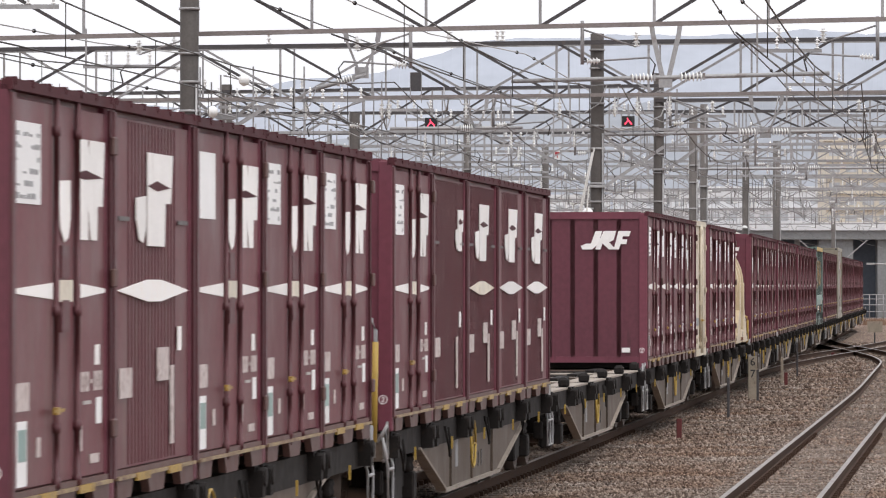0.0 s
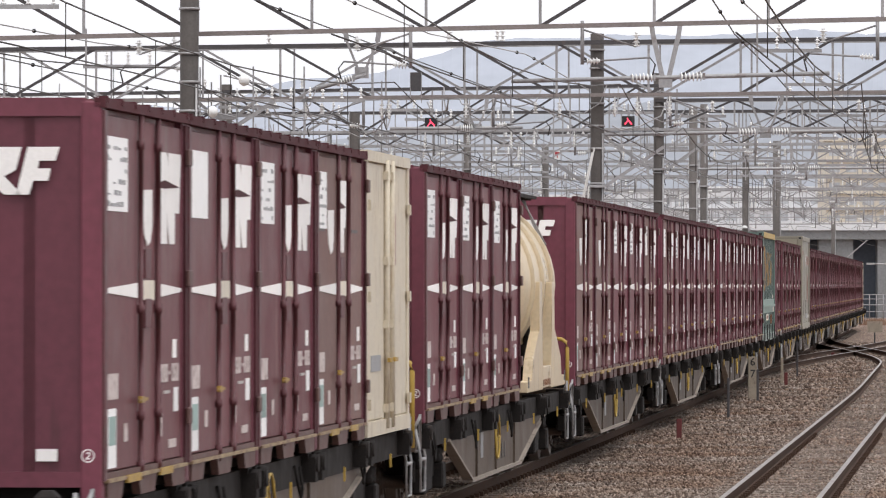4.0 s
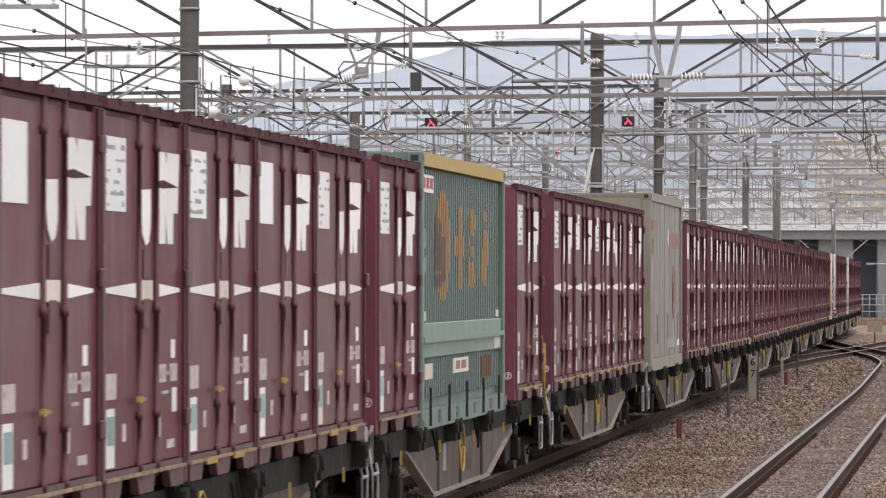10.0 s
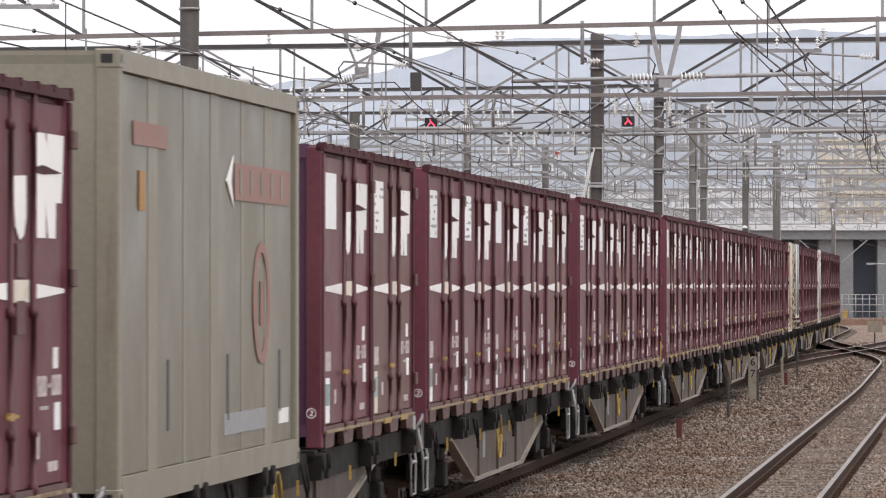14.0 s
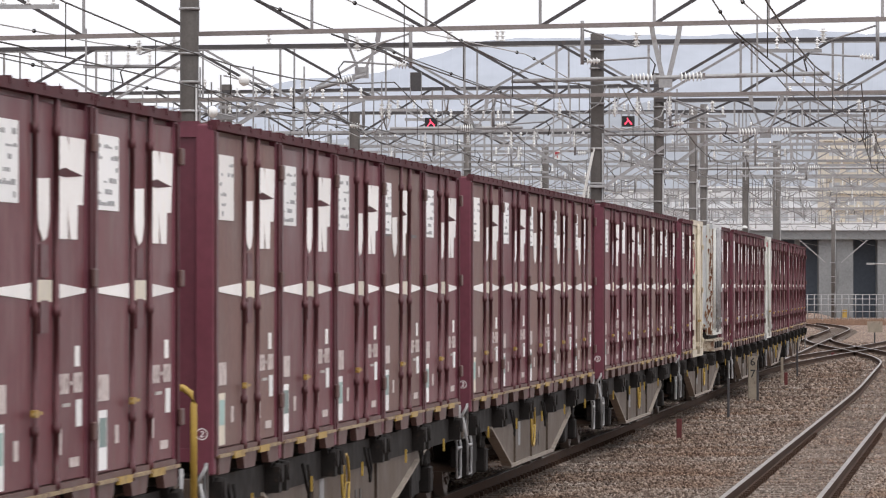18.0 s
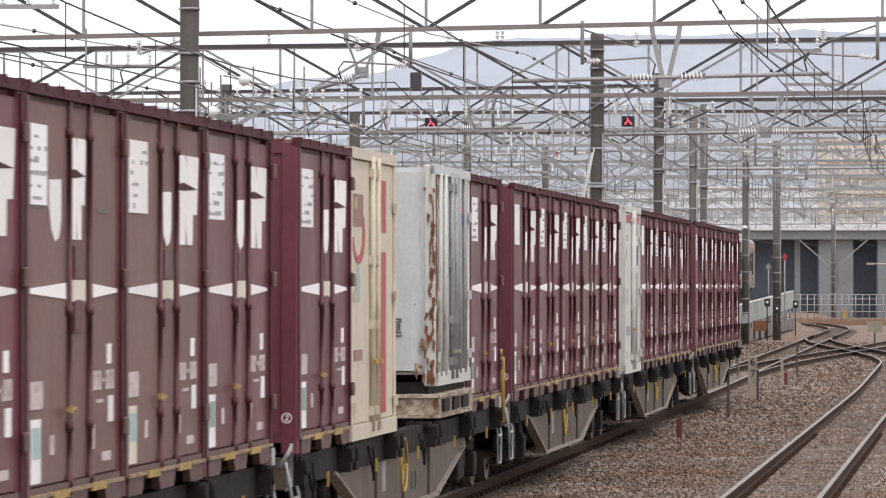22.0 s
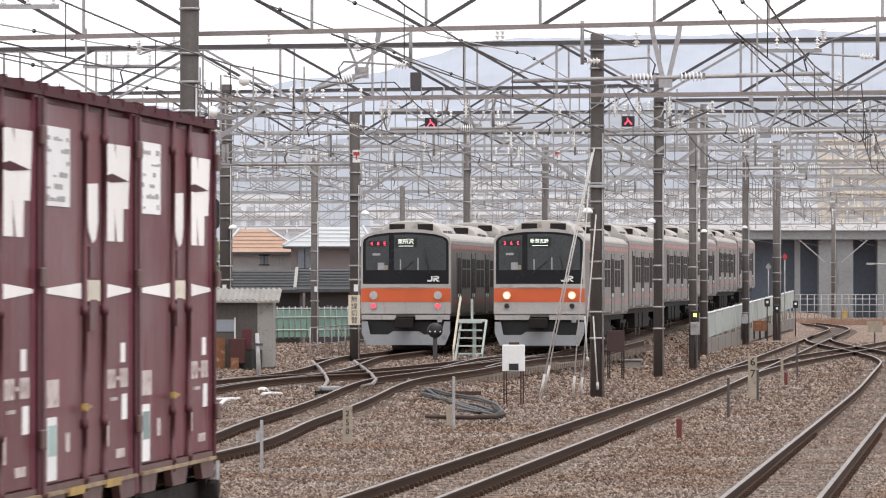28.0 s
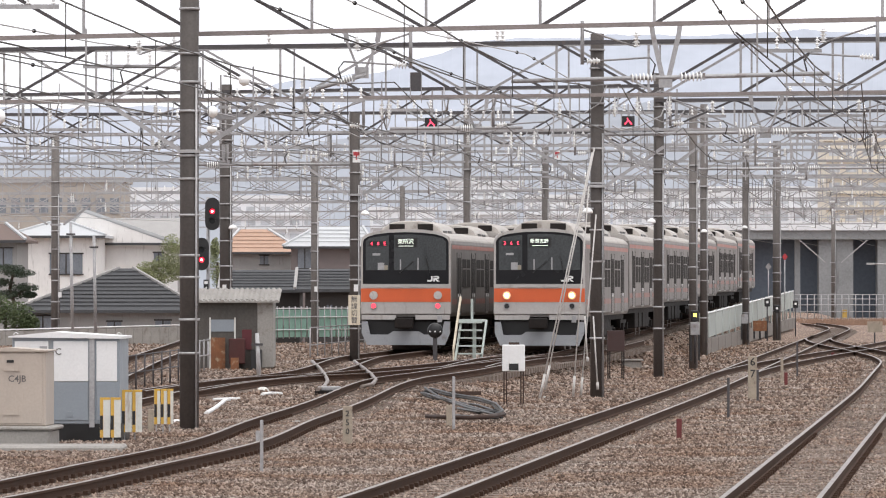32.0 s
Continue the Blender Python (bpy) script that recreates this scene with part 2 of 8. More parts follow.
WHEEL = mat("worn_wheel_steel", (0.12, 0.09, 0.075), 0.5, metal=0.6, vary=0.25, scale=6)
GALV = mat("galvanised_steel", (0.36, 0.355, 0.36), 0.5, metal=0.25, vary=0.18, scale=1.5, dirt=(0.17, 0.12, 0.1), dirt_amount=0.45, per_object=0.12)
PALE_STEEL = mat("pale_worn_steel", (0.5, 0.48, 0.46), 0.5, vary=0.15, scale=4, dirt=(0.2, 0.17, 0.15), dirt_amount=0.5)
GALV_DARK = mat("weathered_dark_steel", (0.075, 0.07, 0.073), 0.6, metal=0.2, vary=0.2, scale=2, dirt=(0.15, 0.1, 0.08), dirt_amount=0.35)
BROWN_STEEL = mat("brown_weathered_steel", (0.24, 0.21, 0.2), 0.65, vary=0.2, scale=2, dirt=(0.3, 0.27, 0.26), dirt_amount=0.4)
POLE_HAZED = mat("hazed_grey_pole", (0.125, 0.112, 0.105), 0.7, vary=0.18, scale=1.5, dirt=(0.24, 0.22, 0.2), dirt_amount=0.4, streak=True)
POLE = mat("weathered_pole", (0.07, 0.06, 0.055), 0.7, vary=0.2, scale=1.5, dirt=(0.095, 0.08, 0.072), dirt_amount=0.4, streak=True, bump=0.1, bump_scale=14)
PORCELAIN = mat("white_porcelain", (0.88, 0.88, 0.87), 0.35, vary=0.05, scale=6, dirt=(0.5, 0.45, 0.4), dirt_amount=0.25)
WIRE = mat("dark_wire", (0.05, 0.045, 0.042), 0.5, vary=0.1, scale=3)
WIRE_PALE = mat("pale_wire", (0.4, 0.39, 0.38), 0.4, vary=0.1, scale=3)
RAIL_SIDE = mat("rusty_rail_web", (0.066, 0.04, 0.029), 0.85, vary=0.25, scale=4, dirt=(0.065, 0.045, 0.035), dirt_amount=0.4, spec=0.08)
RAIL_TOP = mat("polished_rail_head", (0.22, 0.18, 0.155), 0.38, metal=0.6, vary=0.12, scale=3, dirt=(0.2, 0.12, 0.09), dirt_amount=0.3)
SLEEPER = mat("concrete_sleeper", (0.19, 0.15, 0.125), 0.9, vary=0.2, scale=4, dirt=(0.1, 0.065, 0.05), dirt_amount=0.5, per_object=0.2)
CONCRETE = mat("grey_concrete", (0.3, 0.285, 0.265), 0.9, vary=0.15, scale=2, dirt=(0.17, 0.14, 0.12), dirt_amount=0.5, bump=0.15, bump_scale=20)
BLACK = mat("black_paint", (0.015, 0.015, 0.016), 0.4, vary=0.2, scale=4)
STAINLESS = mat("brushed_stainless", (0.46, 0.44, 0.425), 0.45, metal=0.3, vary=0.08, scale=1.2, dirt=(0.25, 0.2, 0.17), dirt_amount=0.4, streak=True)
ORANGE = mat("orange_band", (0.62, 0.115, 0.035), 0.45, vary=0.06, scale=2)
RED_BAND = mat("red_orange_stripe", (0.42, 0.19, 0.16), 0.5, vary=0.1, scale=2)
ORANGE_DIM = mat("dim_orange_band", (0.3, 0.15, 0.125), 0.5, vary=0.1, scale=2)
ROOF_GREY = mat("grey_roof_paint", (0.43, 0.4, 0.37), 0.65, vary=0.12, scale=1.5, dirt=(0.2, 0.17, 0.15), dirt_amount=0.5)
GLASS_DARK = mat("dark_window_glass", (0.02, 0.024, 0.026), 0.1, vary=0.1, scale=2, spec=0.25)
SKIRT = mat("grey_skirt_paint", (0.31, 0.325, 0.345), 0.5, vary=0.1, scale=2, dirt=(0.18, 0.16, 0.15), dirt_amount=0.4)
LAMP_WHITE = mat("lit_headlamp", (1.0, 0.85, 0.62), emit=6)
LAMP_HALO = mat("amber_lamp_halo", (1.0, 0.42, 0.16), emit=1.15)
CAR_GLASS = mat("matt_car_glass", (0.085, 0.08, 0.078), 0.7, vary=0.1, scale=2, spec=0.0)
LAMP_RED = mat("lit_red_lamp", (1.0, 0.045, 0.07), emit=2.3)
LAMP_SIGNAL = mat("lit_signal_lamp", (1.0, 0.025, 0.06), emit=1.7)
LAMP_CORE = mat("hot_lamp_core", (1.0, 0.6, 0.6), emit=5)
LAMP_YELLOW = mat("lit_yellow_lamp", (1.0, 0.75, 0.1), emit=4)
LED_RED = mat("red_led_digits", (1.0, 0.06, 0.12), emit=2.2)
LED_PALE = mat("pale_led_sign", (0.9, 1.0, 0.88), emit=0.6)
SIGN_RED = mat("lit_red_sign", (0.62, 0.02, 0.03), emit=0.75)
PALE_BLUE = mat("pale_grey_blue_enamel", (0.25, 0.28, 0.31), 0.45, vary=0.06, scale=2, dirt=(0.3, 0.28, 0.26), dirt_amount=0.35, streak=True)
WHITE_PAINT = mat("white_enamel", (0.74, 0.74, 0.74), 0.45, vary=0.05, scale=2, dirt=(0.5, 0.47, 0.43), dirt_amount=0.3, streak=True)
BEIGE = mat("beige_enamel", (0.42, 0.36, 0.31), 0.5, vary=0.06, scale=2, dirt=(0.28, 0.22, 0.18), dirt_amount=0.35, streak=True)


def gravel_material():
    m = bpy.data.materials.new("track_ballast")
    m.use_nodes = True
    n, l = m.node_tree.nodes, m.node_tree.links
    b = n["Principled BSDF"]
    b.inputs["Roughness"].default_value = 0.95
    b.inputs["Specular IOR Level"].default_value = 0.2
    geo = n.new("ShaderNodeNewGeometry")
    vor = n.new("ShaderNodeTexVoronoi")
    vor.inputs["Scale"].default_value = 21
    l.new(geo.outputs["Position"], vor.inputs["Vector"])
    wash = n.new("ShaderNodeTexNoise")
    wash.inputs["Scale"].default_value = 0.35
    wash.inputs["Detail"].default_value = 5
    l.new(geo.outputs["Position"], wash.inputs["Vector"])
    rgb = n.new("ShaderNodeSeparateColor")
    l.new(vor.outputs["Color"], rgb.inputs[0])
    ramp = n.new("ShaderNodeValToRGB")
    e = ramp.color_ramp.elements
    e[0].position, e[0].color = 0.0, (0.085, 0.066, 0.056, 1)
    e[1].position, e[1].color = 1.0, (0.5, 0.44, 0.39, 1)
    mid = ramp.color_ramp.elements.new(0.5)
    mid.color = (0.265, 0.22, 0.19, 1)
    l.new(rgb.outputs[0], ramp.inputs[0])
    tint = n.new("ShaderNodeValToRGB")
    tint.color_ramp.elements[0].position, tint.color_ramp.elements[0].color = 0.36, (0.86, 0.7, 0.61, 1)
    tint.color_ramp.elements[1].position, tint.color_ramp.elements[1].color = 0.68, (1.15, 1.05, 1.0, 1)
    l.new(wash.outputs[0], tint.inputs[0])
    mix = n.new("ShaderNodeMix")
    mix.data_type, mix.blend_type = "RGBA", "MULTIPLY"
    mix.inputs[0].default_value = 1
    l.new(ramp.outputs[0], mix.inputs[6])
    l.new(tint.outputs[0], mix.inputs[7])
    l.new(mix.outputs[2], b.inputs["Base Color"])
    bp = n.new("ShaderNodeBump")
    bp.inputs["Strength"].default_value = 1.0
    bp.inputs["Distance"].default_value = 0.05
    bp.invert = True
    l.new(vor.outputs["Distance"], bp.inputs["Height"])
    l.new(bp.outputs[0], b.inputs["Normal"])
    return m


BALLAST = gravel_material()

# ---------------------------------------------------------------- ground


def smooth(a, b, x):
    x = min(1.0, max(0.0, (x - a) / (b - a)))
    return x * x * (3 - 2 * x)


def rise(x, y):
    """Height of the formation: the yard lies a little above the goods line."""
    side = (y - 57.84) * 0.1 - 1.25 - x
    down = 2.2 * smooth(206, 216, y) * smooth(-1.5, -4.0, x) * (1 - smooth(700, 900, y))
    climb = 0.0078 * (min(y, 345) - 165) * smooth(4.3, 5.7, side) * (1 - smooth(312, 330, y)) if y > 165 else 0.0
    return 0.45 * smooth(4.2, 6.4, side) * smooth(108, 155, y) + climb * (1 - smooth(-1.5, 0, -x - 1.5)) - down


def ground_sheet():
    xs = list(np.concatenate([np.linspace(-900, -45, 8), np.linspace(-40, -16, 25), np.linspace(-15.5, 40, 150), np.linspace(45, 900, 8)]))
    ys = list(np.concatenate([np.linspace(-80, 40, 5), np.linspace(45, 130, 190), np.linspace(132, 400, 120), np.linspace(420, 3500, 10)]))
    v, f = [], []
    for y in ys:
        for x in xs:
            z = -0.2 + rise(x, y)
            if -16 < x < 40.1 and 44 < y < 401:
                z += 0.022 * noise.noise((x * 1.3, y * 1.3, 0)) + 0.02 * noise.noise((x * 4, y * 4, 3)) + 0.02 * noise.noise((x * 0.3, y * 0.3, 7))
            v.append((x, y, z))
    w = len(xs)
    for j in range(len(ys) - 1):
        for i in range(w - 1):
            f.append((j * w + i, j * w + i + 1, (j + 1) * w + i + 1, (j + 1) * w + i))
    me = bpy.data.meshes.new("ground")
    me.from_pydata(v, [], f)
    me.materials.append(BALLAST)
    tagged(new("ground", me), "brown-grey crushed stone ballast across the rail yard", "ground", kind="structure")


ground_sheet()



def stone_material():
    m = bpy.data.materials.new("ballast_stones")
    m.use_nodes = True
    n, l = m.node_tree.nodes, m.node_tree.links
    b = n["Principled BSDF"]
    b.inputs["Roughness"].default_value = 0.9
    b.inputs["Specular IOR Level"].default_value = 0.25
    geo = n.new("ShaderNodeNewGeometry")
    ramp = n.new("ShaderNodeValToRGB")
    e = ramp.color_ramp.elements
    e[0].position, e[0].color = 0.0, (0.072, 0.056, 0.046, 1)
    e[1].position, e[1].color = 1.0, (0.4, 0.352, 0.305, 1)
    for at, col in ((0.35, (0.138, 0.105, 0.085, 1)), (0.7, (0.25, 0.208, 0.176, 1))):
        k = ramp.color_ramp.elements.new(at)
        k.color = col
    l.new(geo.outputs["Random Per Island"], ramp.inputs[0])
    nz = n.new("ShaderNodeTexNoise")
    nz.inputs["Scale"].default_value = 0.4
    nz.inputs["Detail"].default_value = 4
    l.new(geo.outputs["Position"], nz.inputs["Vector"])
    tint = n.new("ShaderNodeValToRGB")
    tint.color_ramp.elements[0].position, tint.color_ramp.elements[0].color = 0.36, (0.84, 0.66, 0.56, 1)
    tint.color_ramp.elements[1].position, tint.color_ramp.elements[1].color = 0.62, (1.08, 1.06, 1.07, 1)
    l.new(nz.outputs[0], tint.inputs[0])
    mix = n.new("ShaderNodeMix")
    mix.data_type, mix.blend_type = "RGBA", "MULTIPLY"
    mix.inputs[0].default_value = 1
    l.new(ramp.outputs[0], mix.inputs[6])
    l.new(tint.outputs[0], mix.inputs[7])
    l.new(mix.outputs[2], b.inputs["Base Color"])
    return m


def scatter_stones():
    """Loose crushed stones over the nearer ground, each a small lump of eight facets."""
    rng = np.random.default_rng(3)
    spots = []
    for y0, y1, dens in ((56, 72, 330), (72, 90, 215), (90, 115, 110), (115, 165, 34), (165, 250, 9)):
        half0, half1 = 0.083 * y1, 0.083 * y1
        n = int((y1 - y0) * (half0 + half1) * dens)
        p = np.empty((n, 2))
        p[:, 1] = rng.uniform(y0, y1, n)
        p[:, 0] = rng.uniform(-1, 1, n) * 0.083 * p[:, 1]
        spots.append(p)
    p = np.concatenate(spots)
    n = len(p)
    z = np.array([rise(a, b) for a, b in p]) - 0.195
    octa = np.array([(1, 0, 0), (-1, 0, 0), (0, 1, 0), (0, -1, 0), (0, 0, 1), (0, 0, -1)], float)
    size = rng.uniform(0.015, 0.034, n) * (1 + 0.25 * (p[:, 1] > 90) + 0.35 * (p[:, 1] > 115) + 0.6 * (p[:, 1] > 165))
    shape = octa[None] * (size[:, None] * rng.uniform(0.6, 1.4, (n, 3)))[:, None, :]
    shape += rng.normal(0, 0.22, (n, 6, 3)) * size[:, None, None]
    a = rng.uniform(0, 6.283, n)
    ca, sa = np.cos(a)[:, None], np.sin(a)[:, None]
    x = shape[..., 0] * ca - shape[..., 1] * sa
    y = shape[..., 0] * sa + shape[..., 1] * ca
    v = np.stack([x + p[:, :1], y + p[:, 1:], shape[..., 2] * 0.8 + z[:, None] + rng.uniform(0.0, 0.022, (n, 1))], -1).reshape(-1, 3)
    tri = np.array([(0, 2, 4), (2, 1, 4), (1, 3, 4), (3, 0, 4), (2, 0, 5), (1, 2, 5), (3, 1, 5), (0, 3, 5)])
    f = (tri[None] + 6 * np.arange(n)[:, None, None]).reshape(-1, 3)
    me = bpy.data.meshes.new("ballast_stones")
    me.vertices.add(len(v))
    me.vertices.foreach_set("co", v.ravel())
    me.loops.add(f.size)
    me.loops.foreach_set("vertex_index", f.ravel())
    me.polygons.add(len(f))
    me.polygons.foreach_set("loop_start", np.arange(0, f.size, 3))
    me.update(calc_edges=True)
    me.materials.append(stone_material())
    tagged(new("ballast_stones", me), "loose brown and grey crushed ballast stones", "ballast", kind="stuff")


scatter_stones()

# ---------------------------------------------------------------- tracks
RAIL_WEB_PROFILE = [(-0.064, -0.153), (0.064, -0.153), (0.064, -0.14), (0.012, -0.12), (0.012, -0.045), (0.033, -0.035), (0.033, -0.004),
                    (-0.033, -0.004), (-0.033, -0.035), (-0.012, -0.045), (-0.012, -0.12), (-0.064, -0.14)]
RAIL_TOP_PROFILE = [(-0.033, -0.0038), (0.033, -0.0038), (0.03, 0.0), (-0.03, 0.0)]


def sweep(profile, pts, shift):
    """A profile carried along a line on the ground, shift metres to its left."""
    bm = bmesh.new()
    rings = []
    for i, p in enumerate(pts):
        d = (pts[min(i + 1, len(pts) - 1)] - pts[max(i - 1, 0)])
        d.z = 0
        d.normalize()
        lf = Vector((-d.y, d.x, 0))
        rings.append([bm.verts.new(p + lf * (shift + a) + Vector((0, 0, b))) for a, b in profile])
    k = len(profile)
    for a, b in zip(rings, rings[1:]):
        for i in range(k):
            bm.faces.new((a[i], a[(i + 1) % k], b[(i + 1) % k], b[i]))
    bm.faces.new(rings[0])
    bm.faces.new(rings[-1][::-1])
    return bm


def sleeper_mesh():
    bm = bmesh.new()
    slab(bm, [(-0.12, -0.3), (0.12, -0.3), (0.1, -0.165), (-0.1, -0.165)], 1, -1.0, 1.0)
    me = mesh_of("sleeper", bm, SLEEPER)
    return me


SLEEPER_MESH = sleeper_mesh()


def track(name, pts, label, sleepers=(0, 0), step=0.6, rails=(0.567, -0.567)):
    """A track along a line of rail-head points; its nearest sleepers are pieces of their own."""
    base = thing(name, label, "railway track", kind="structure")
    for s in rails:
        r = part("rail", sweep(RAIL_WEB_PROFILE, pts, s), RAIL_SIDE, base)
        part("rail_head", sweep(RAIL_TOP_PROFILE, pts, s), RAIL_TOP, r)
    length, walked, k = 0.0, 0.0, 0
    far = bmesh.new()
    clips = bmesh.new()
    for a, b in zip(pts, pts[1:]):
        seg = (b - a).length
        d = (b - a).normalized()
        while walked < length + seg:
            p = a + d * (walked - length)
            turn = math.degrees(math.atan2(d.y, d.x))
            if sleepers[0] <= p.y <= sleepers[1]:
                part("sleeper", SLEEPER_MESH, None, base, m=pose(p.x, p.y, p.z, 0, 0, turn))
                m4 = pose(p.x, p.y, p.z, 0, 0, turn)
                for s in (-0.567, 0.567):
                    for e in (-0.085, 0.085):
                        for v in box(clips, -0.05, 0.05, s + e - 0.03, s + e + 0.03, -0.17, -0.105):
                            v.co = m4 @ v.co
            elif p.y < 330:
                m4 = pose(p.x, p.y, p.z, 0, 0, turn)
                q = [far.verts.new(m4 @ Vector(c)) for c in ((-0.11, -1, -0.165), (0.11, -1, -0.165), (0.11, 1, -0.165), (-0.11, 1, -0.165))]
                r = [far.verts.new(m4 @ Vector(c)) for c in ((-0.12, -1, -0.3), (0.12, -1, -0.3), (0.12, 1, -0.3), (-0.12, 1, -0.3))]
                far.faces.new(q)
                for i in range(4):
                    far.faces.new((r[i], r[(i + 1) % 4], q[(i + 1) % 4], q[i]))
            walked += step
        length += seg
    if len(clips.verts):
        part("rail_clip", clips, RAIL_SIDE, base)["kind"] = "stuff"
    if len(far.verts):
        o = part("distant_sleeper", far, SLEEPER, base)
        o["kind"] = "stuff"
    return base


def glide(keys, n=60):
    """A smooth line through plan points (x, y)."""
    keys = [Vector((a, b, 0)) for a, b in keys]
    keys = [keys[0] * 2 - keys[1]] + keys + [keys[-1] * 2 - keys[-2]]
    out = []
    for i in range(1, len(keys) - 2):
        p0, p1, p2, p3 = keys[i - 1:i + 3]
        for j in range(n // (len(keys) - 3) + 1):
            t = j / (n // (len(keys) - 3) + 1)
            q = 0.5 * ((2 * p1) + (p2 - p0) * t + (2 * p0 - 5 * p1 + 4 * p2 - p3) * t * t + (3 * p1 - p0 - 3 * p2 + p3) * t ** 3)
            out.append(Vector((q.x, q.y, rise(q.x, q.y))))
    out.append(Vector((keys[-2].x, keys[-2].y, rise(keys[-2].x, keys[-2].y))))
    return out


def goods_pts(s0, s1, off, step=3.0):
    out = []
    s = s0
    while s <= s1:
        out.append(on_line(s, off if not callable(off) else off(s))[0])
        s += step
    return out


track("track_goods", goods_pts(-60, 400, 0.0), "straight rusty-sided railway track in brown ballast", (60, 98))
track("track_main", goods_pts(-60, 212, lambda s: -4.45 + 4.45 * smooth(115, 200, s)), "railway track with polished rails curving to a junction", (55, 96))

track("track_branch", goods_pts(92, 235, lambda s: -4.2 * smooth(92, 205, s) - 0.5 * smooth(190, 300, s)), "railway track branching away at a junction")


def spot(x, y, z=0.0):
    """The plan point on the formation, at rail height plus z, that shows at picture place (x, y)."""
    h = 0.0
    for _ in range(40):
        d = 9671 * (EYE_Z - h) / (y - 503)
        h += 0.5 * (rise((x - 784) / 9671 * d, d) + z - h)
    return ((x - 784) / 9671 * d, d)


# the lead that curves in from the yard, and the yard roads
track("track_lead", glide([spot(-260, 910), spot(0, 866), spot(200, 824), spot(400, 780), spot(500, 742), spot(600, 708), spot(690, 672), spot(830, 650), spot(1010, 625), spot(1110, 603)]),
      "curved rusty railway track leading into the yard", (60, 110))
YA, YB = Vector((2.92, 165.5, 0)), Vector((-1.14, 167.3, 0))


def yard_line(p, a, b):
    q = []
    for i in range(40):
        c = p + FRONT * (a + (b - a) * i / 39)
        q.append(Vector((c.x, c.y, rise(c.x, c.y))))
    return q


track("track_yard", yard_line(YA, -24, 160), "yard track under a waiting commuter train")
track("track_yard", yard_line(YB, -18, 160), "yard track under a waiting commuter train")
track("track_yard", glide([spot(120, 722), spot(250, 697), spot(380, 677), spot(560, 655), (YB + FRONT * -10).xy, (YB + FRONT * 5).xy]), "rusty yard track at a set of points")
track("track_yard", glide([spot(300, 692), spot(400, 676), spot(500, 666), spot(610, 660), spot(730, 650), spot(830, 640), spot(930, 630)]), "rusty crossover track between two yard tracks")
track("track_yard", glide([spot(0, 668), spot(230, 645), spot(480, 618), spot(640, 596), spot(760, 585)]), "rusty yard track behind the hut")

# ---------------------------------------------------------------- freight containers


def _bar(a, b, w, h=None):
    bm = bmesh.new()
    bar(bm, a, b, w, h)
    return bm


CL, CW, CH = 3.715, 2.54, 2.65
SIDE = -CW / 2


def wave_wall(x, y0, y1, z0, z1, n, depth, thick, flat=0.5):
    """A corrugated end wall: its face runs across the train at x, ribs towards -x (depth > 0) or +x."""
    out = []
    w = (y1 - y0) / n
    for i in range(n):
        y = y0 + i * w
        out += [(x, y), (x, y + w * 0.1), (x - depth, y + w * (0.1 + 0.4 * (1 - flat))), (x - depth, y + w * (0.9 - 0.4 * (1 - flat))), (x, y + w * 0.9)]
    out += [(x, y1), (x + thick, y1), (x + thick, y0)]
    bm = bmesh.new()
    slab(bm, out, 2, z0, z1)
    return bm


def rib_wall(x0, x1, y, z0, z1, n, depth):
    """A side panel of upright ribs in one sheet; ribs stand out towards -y."""
    out = []
    w = (x1 - x0) / n
    for i in range(n):
        x = x0 + i * w
        out += [(x, y), (x + w * 0.15, y - depth), (x + w * 0.55, y - depth), (x + w * 0.7, y)]
    out += [(x1, y), (x1, y + 0.02), (x0, y + 0.02)]
    bm = bmesh.new()
    slab(bm, out, 2, z0, z1)
    return bm


LABELS = {
    "plain": "maroon twelve-foot freight container with white diamond marking",
    "wine": "wine-red twelve-foot freight container with white diamond marking",
    "blank": "maroon freight container with blank white board and diamond",
    "faded": "faded brownish maroon freight container with white diamond marking",
    "pair": "weathered maroon freight container with narrow white markings",
    "spare": "weathered maroon freight container with white emblem and no board",
    "ribbed": "maroon freight container with a ribbed middle panel",
    "bare": "maroon freight container with fine ribs and a small emblem",
    "fine": "maroon freight container with finely ribbed sides"}


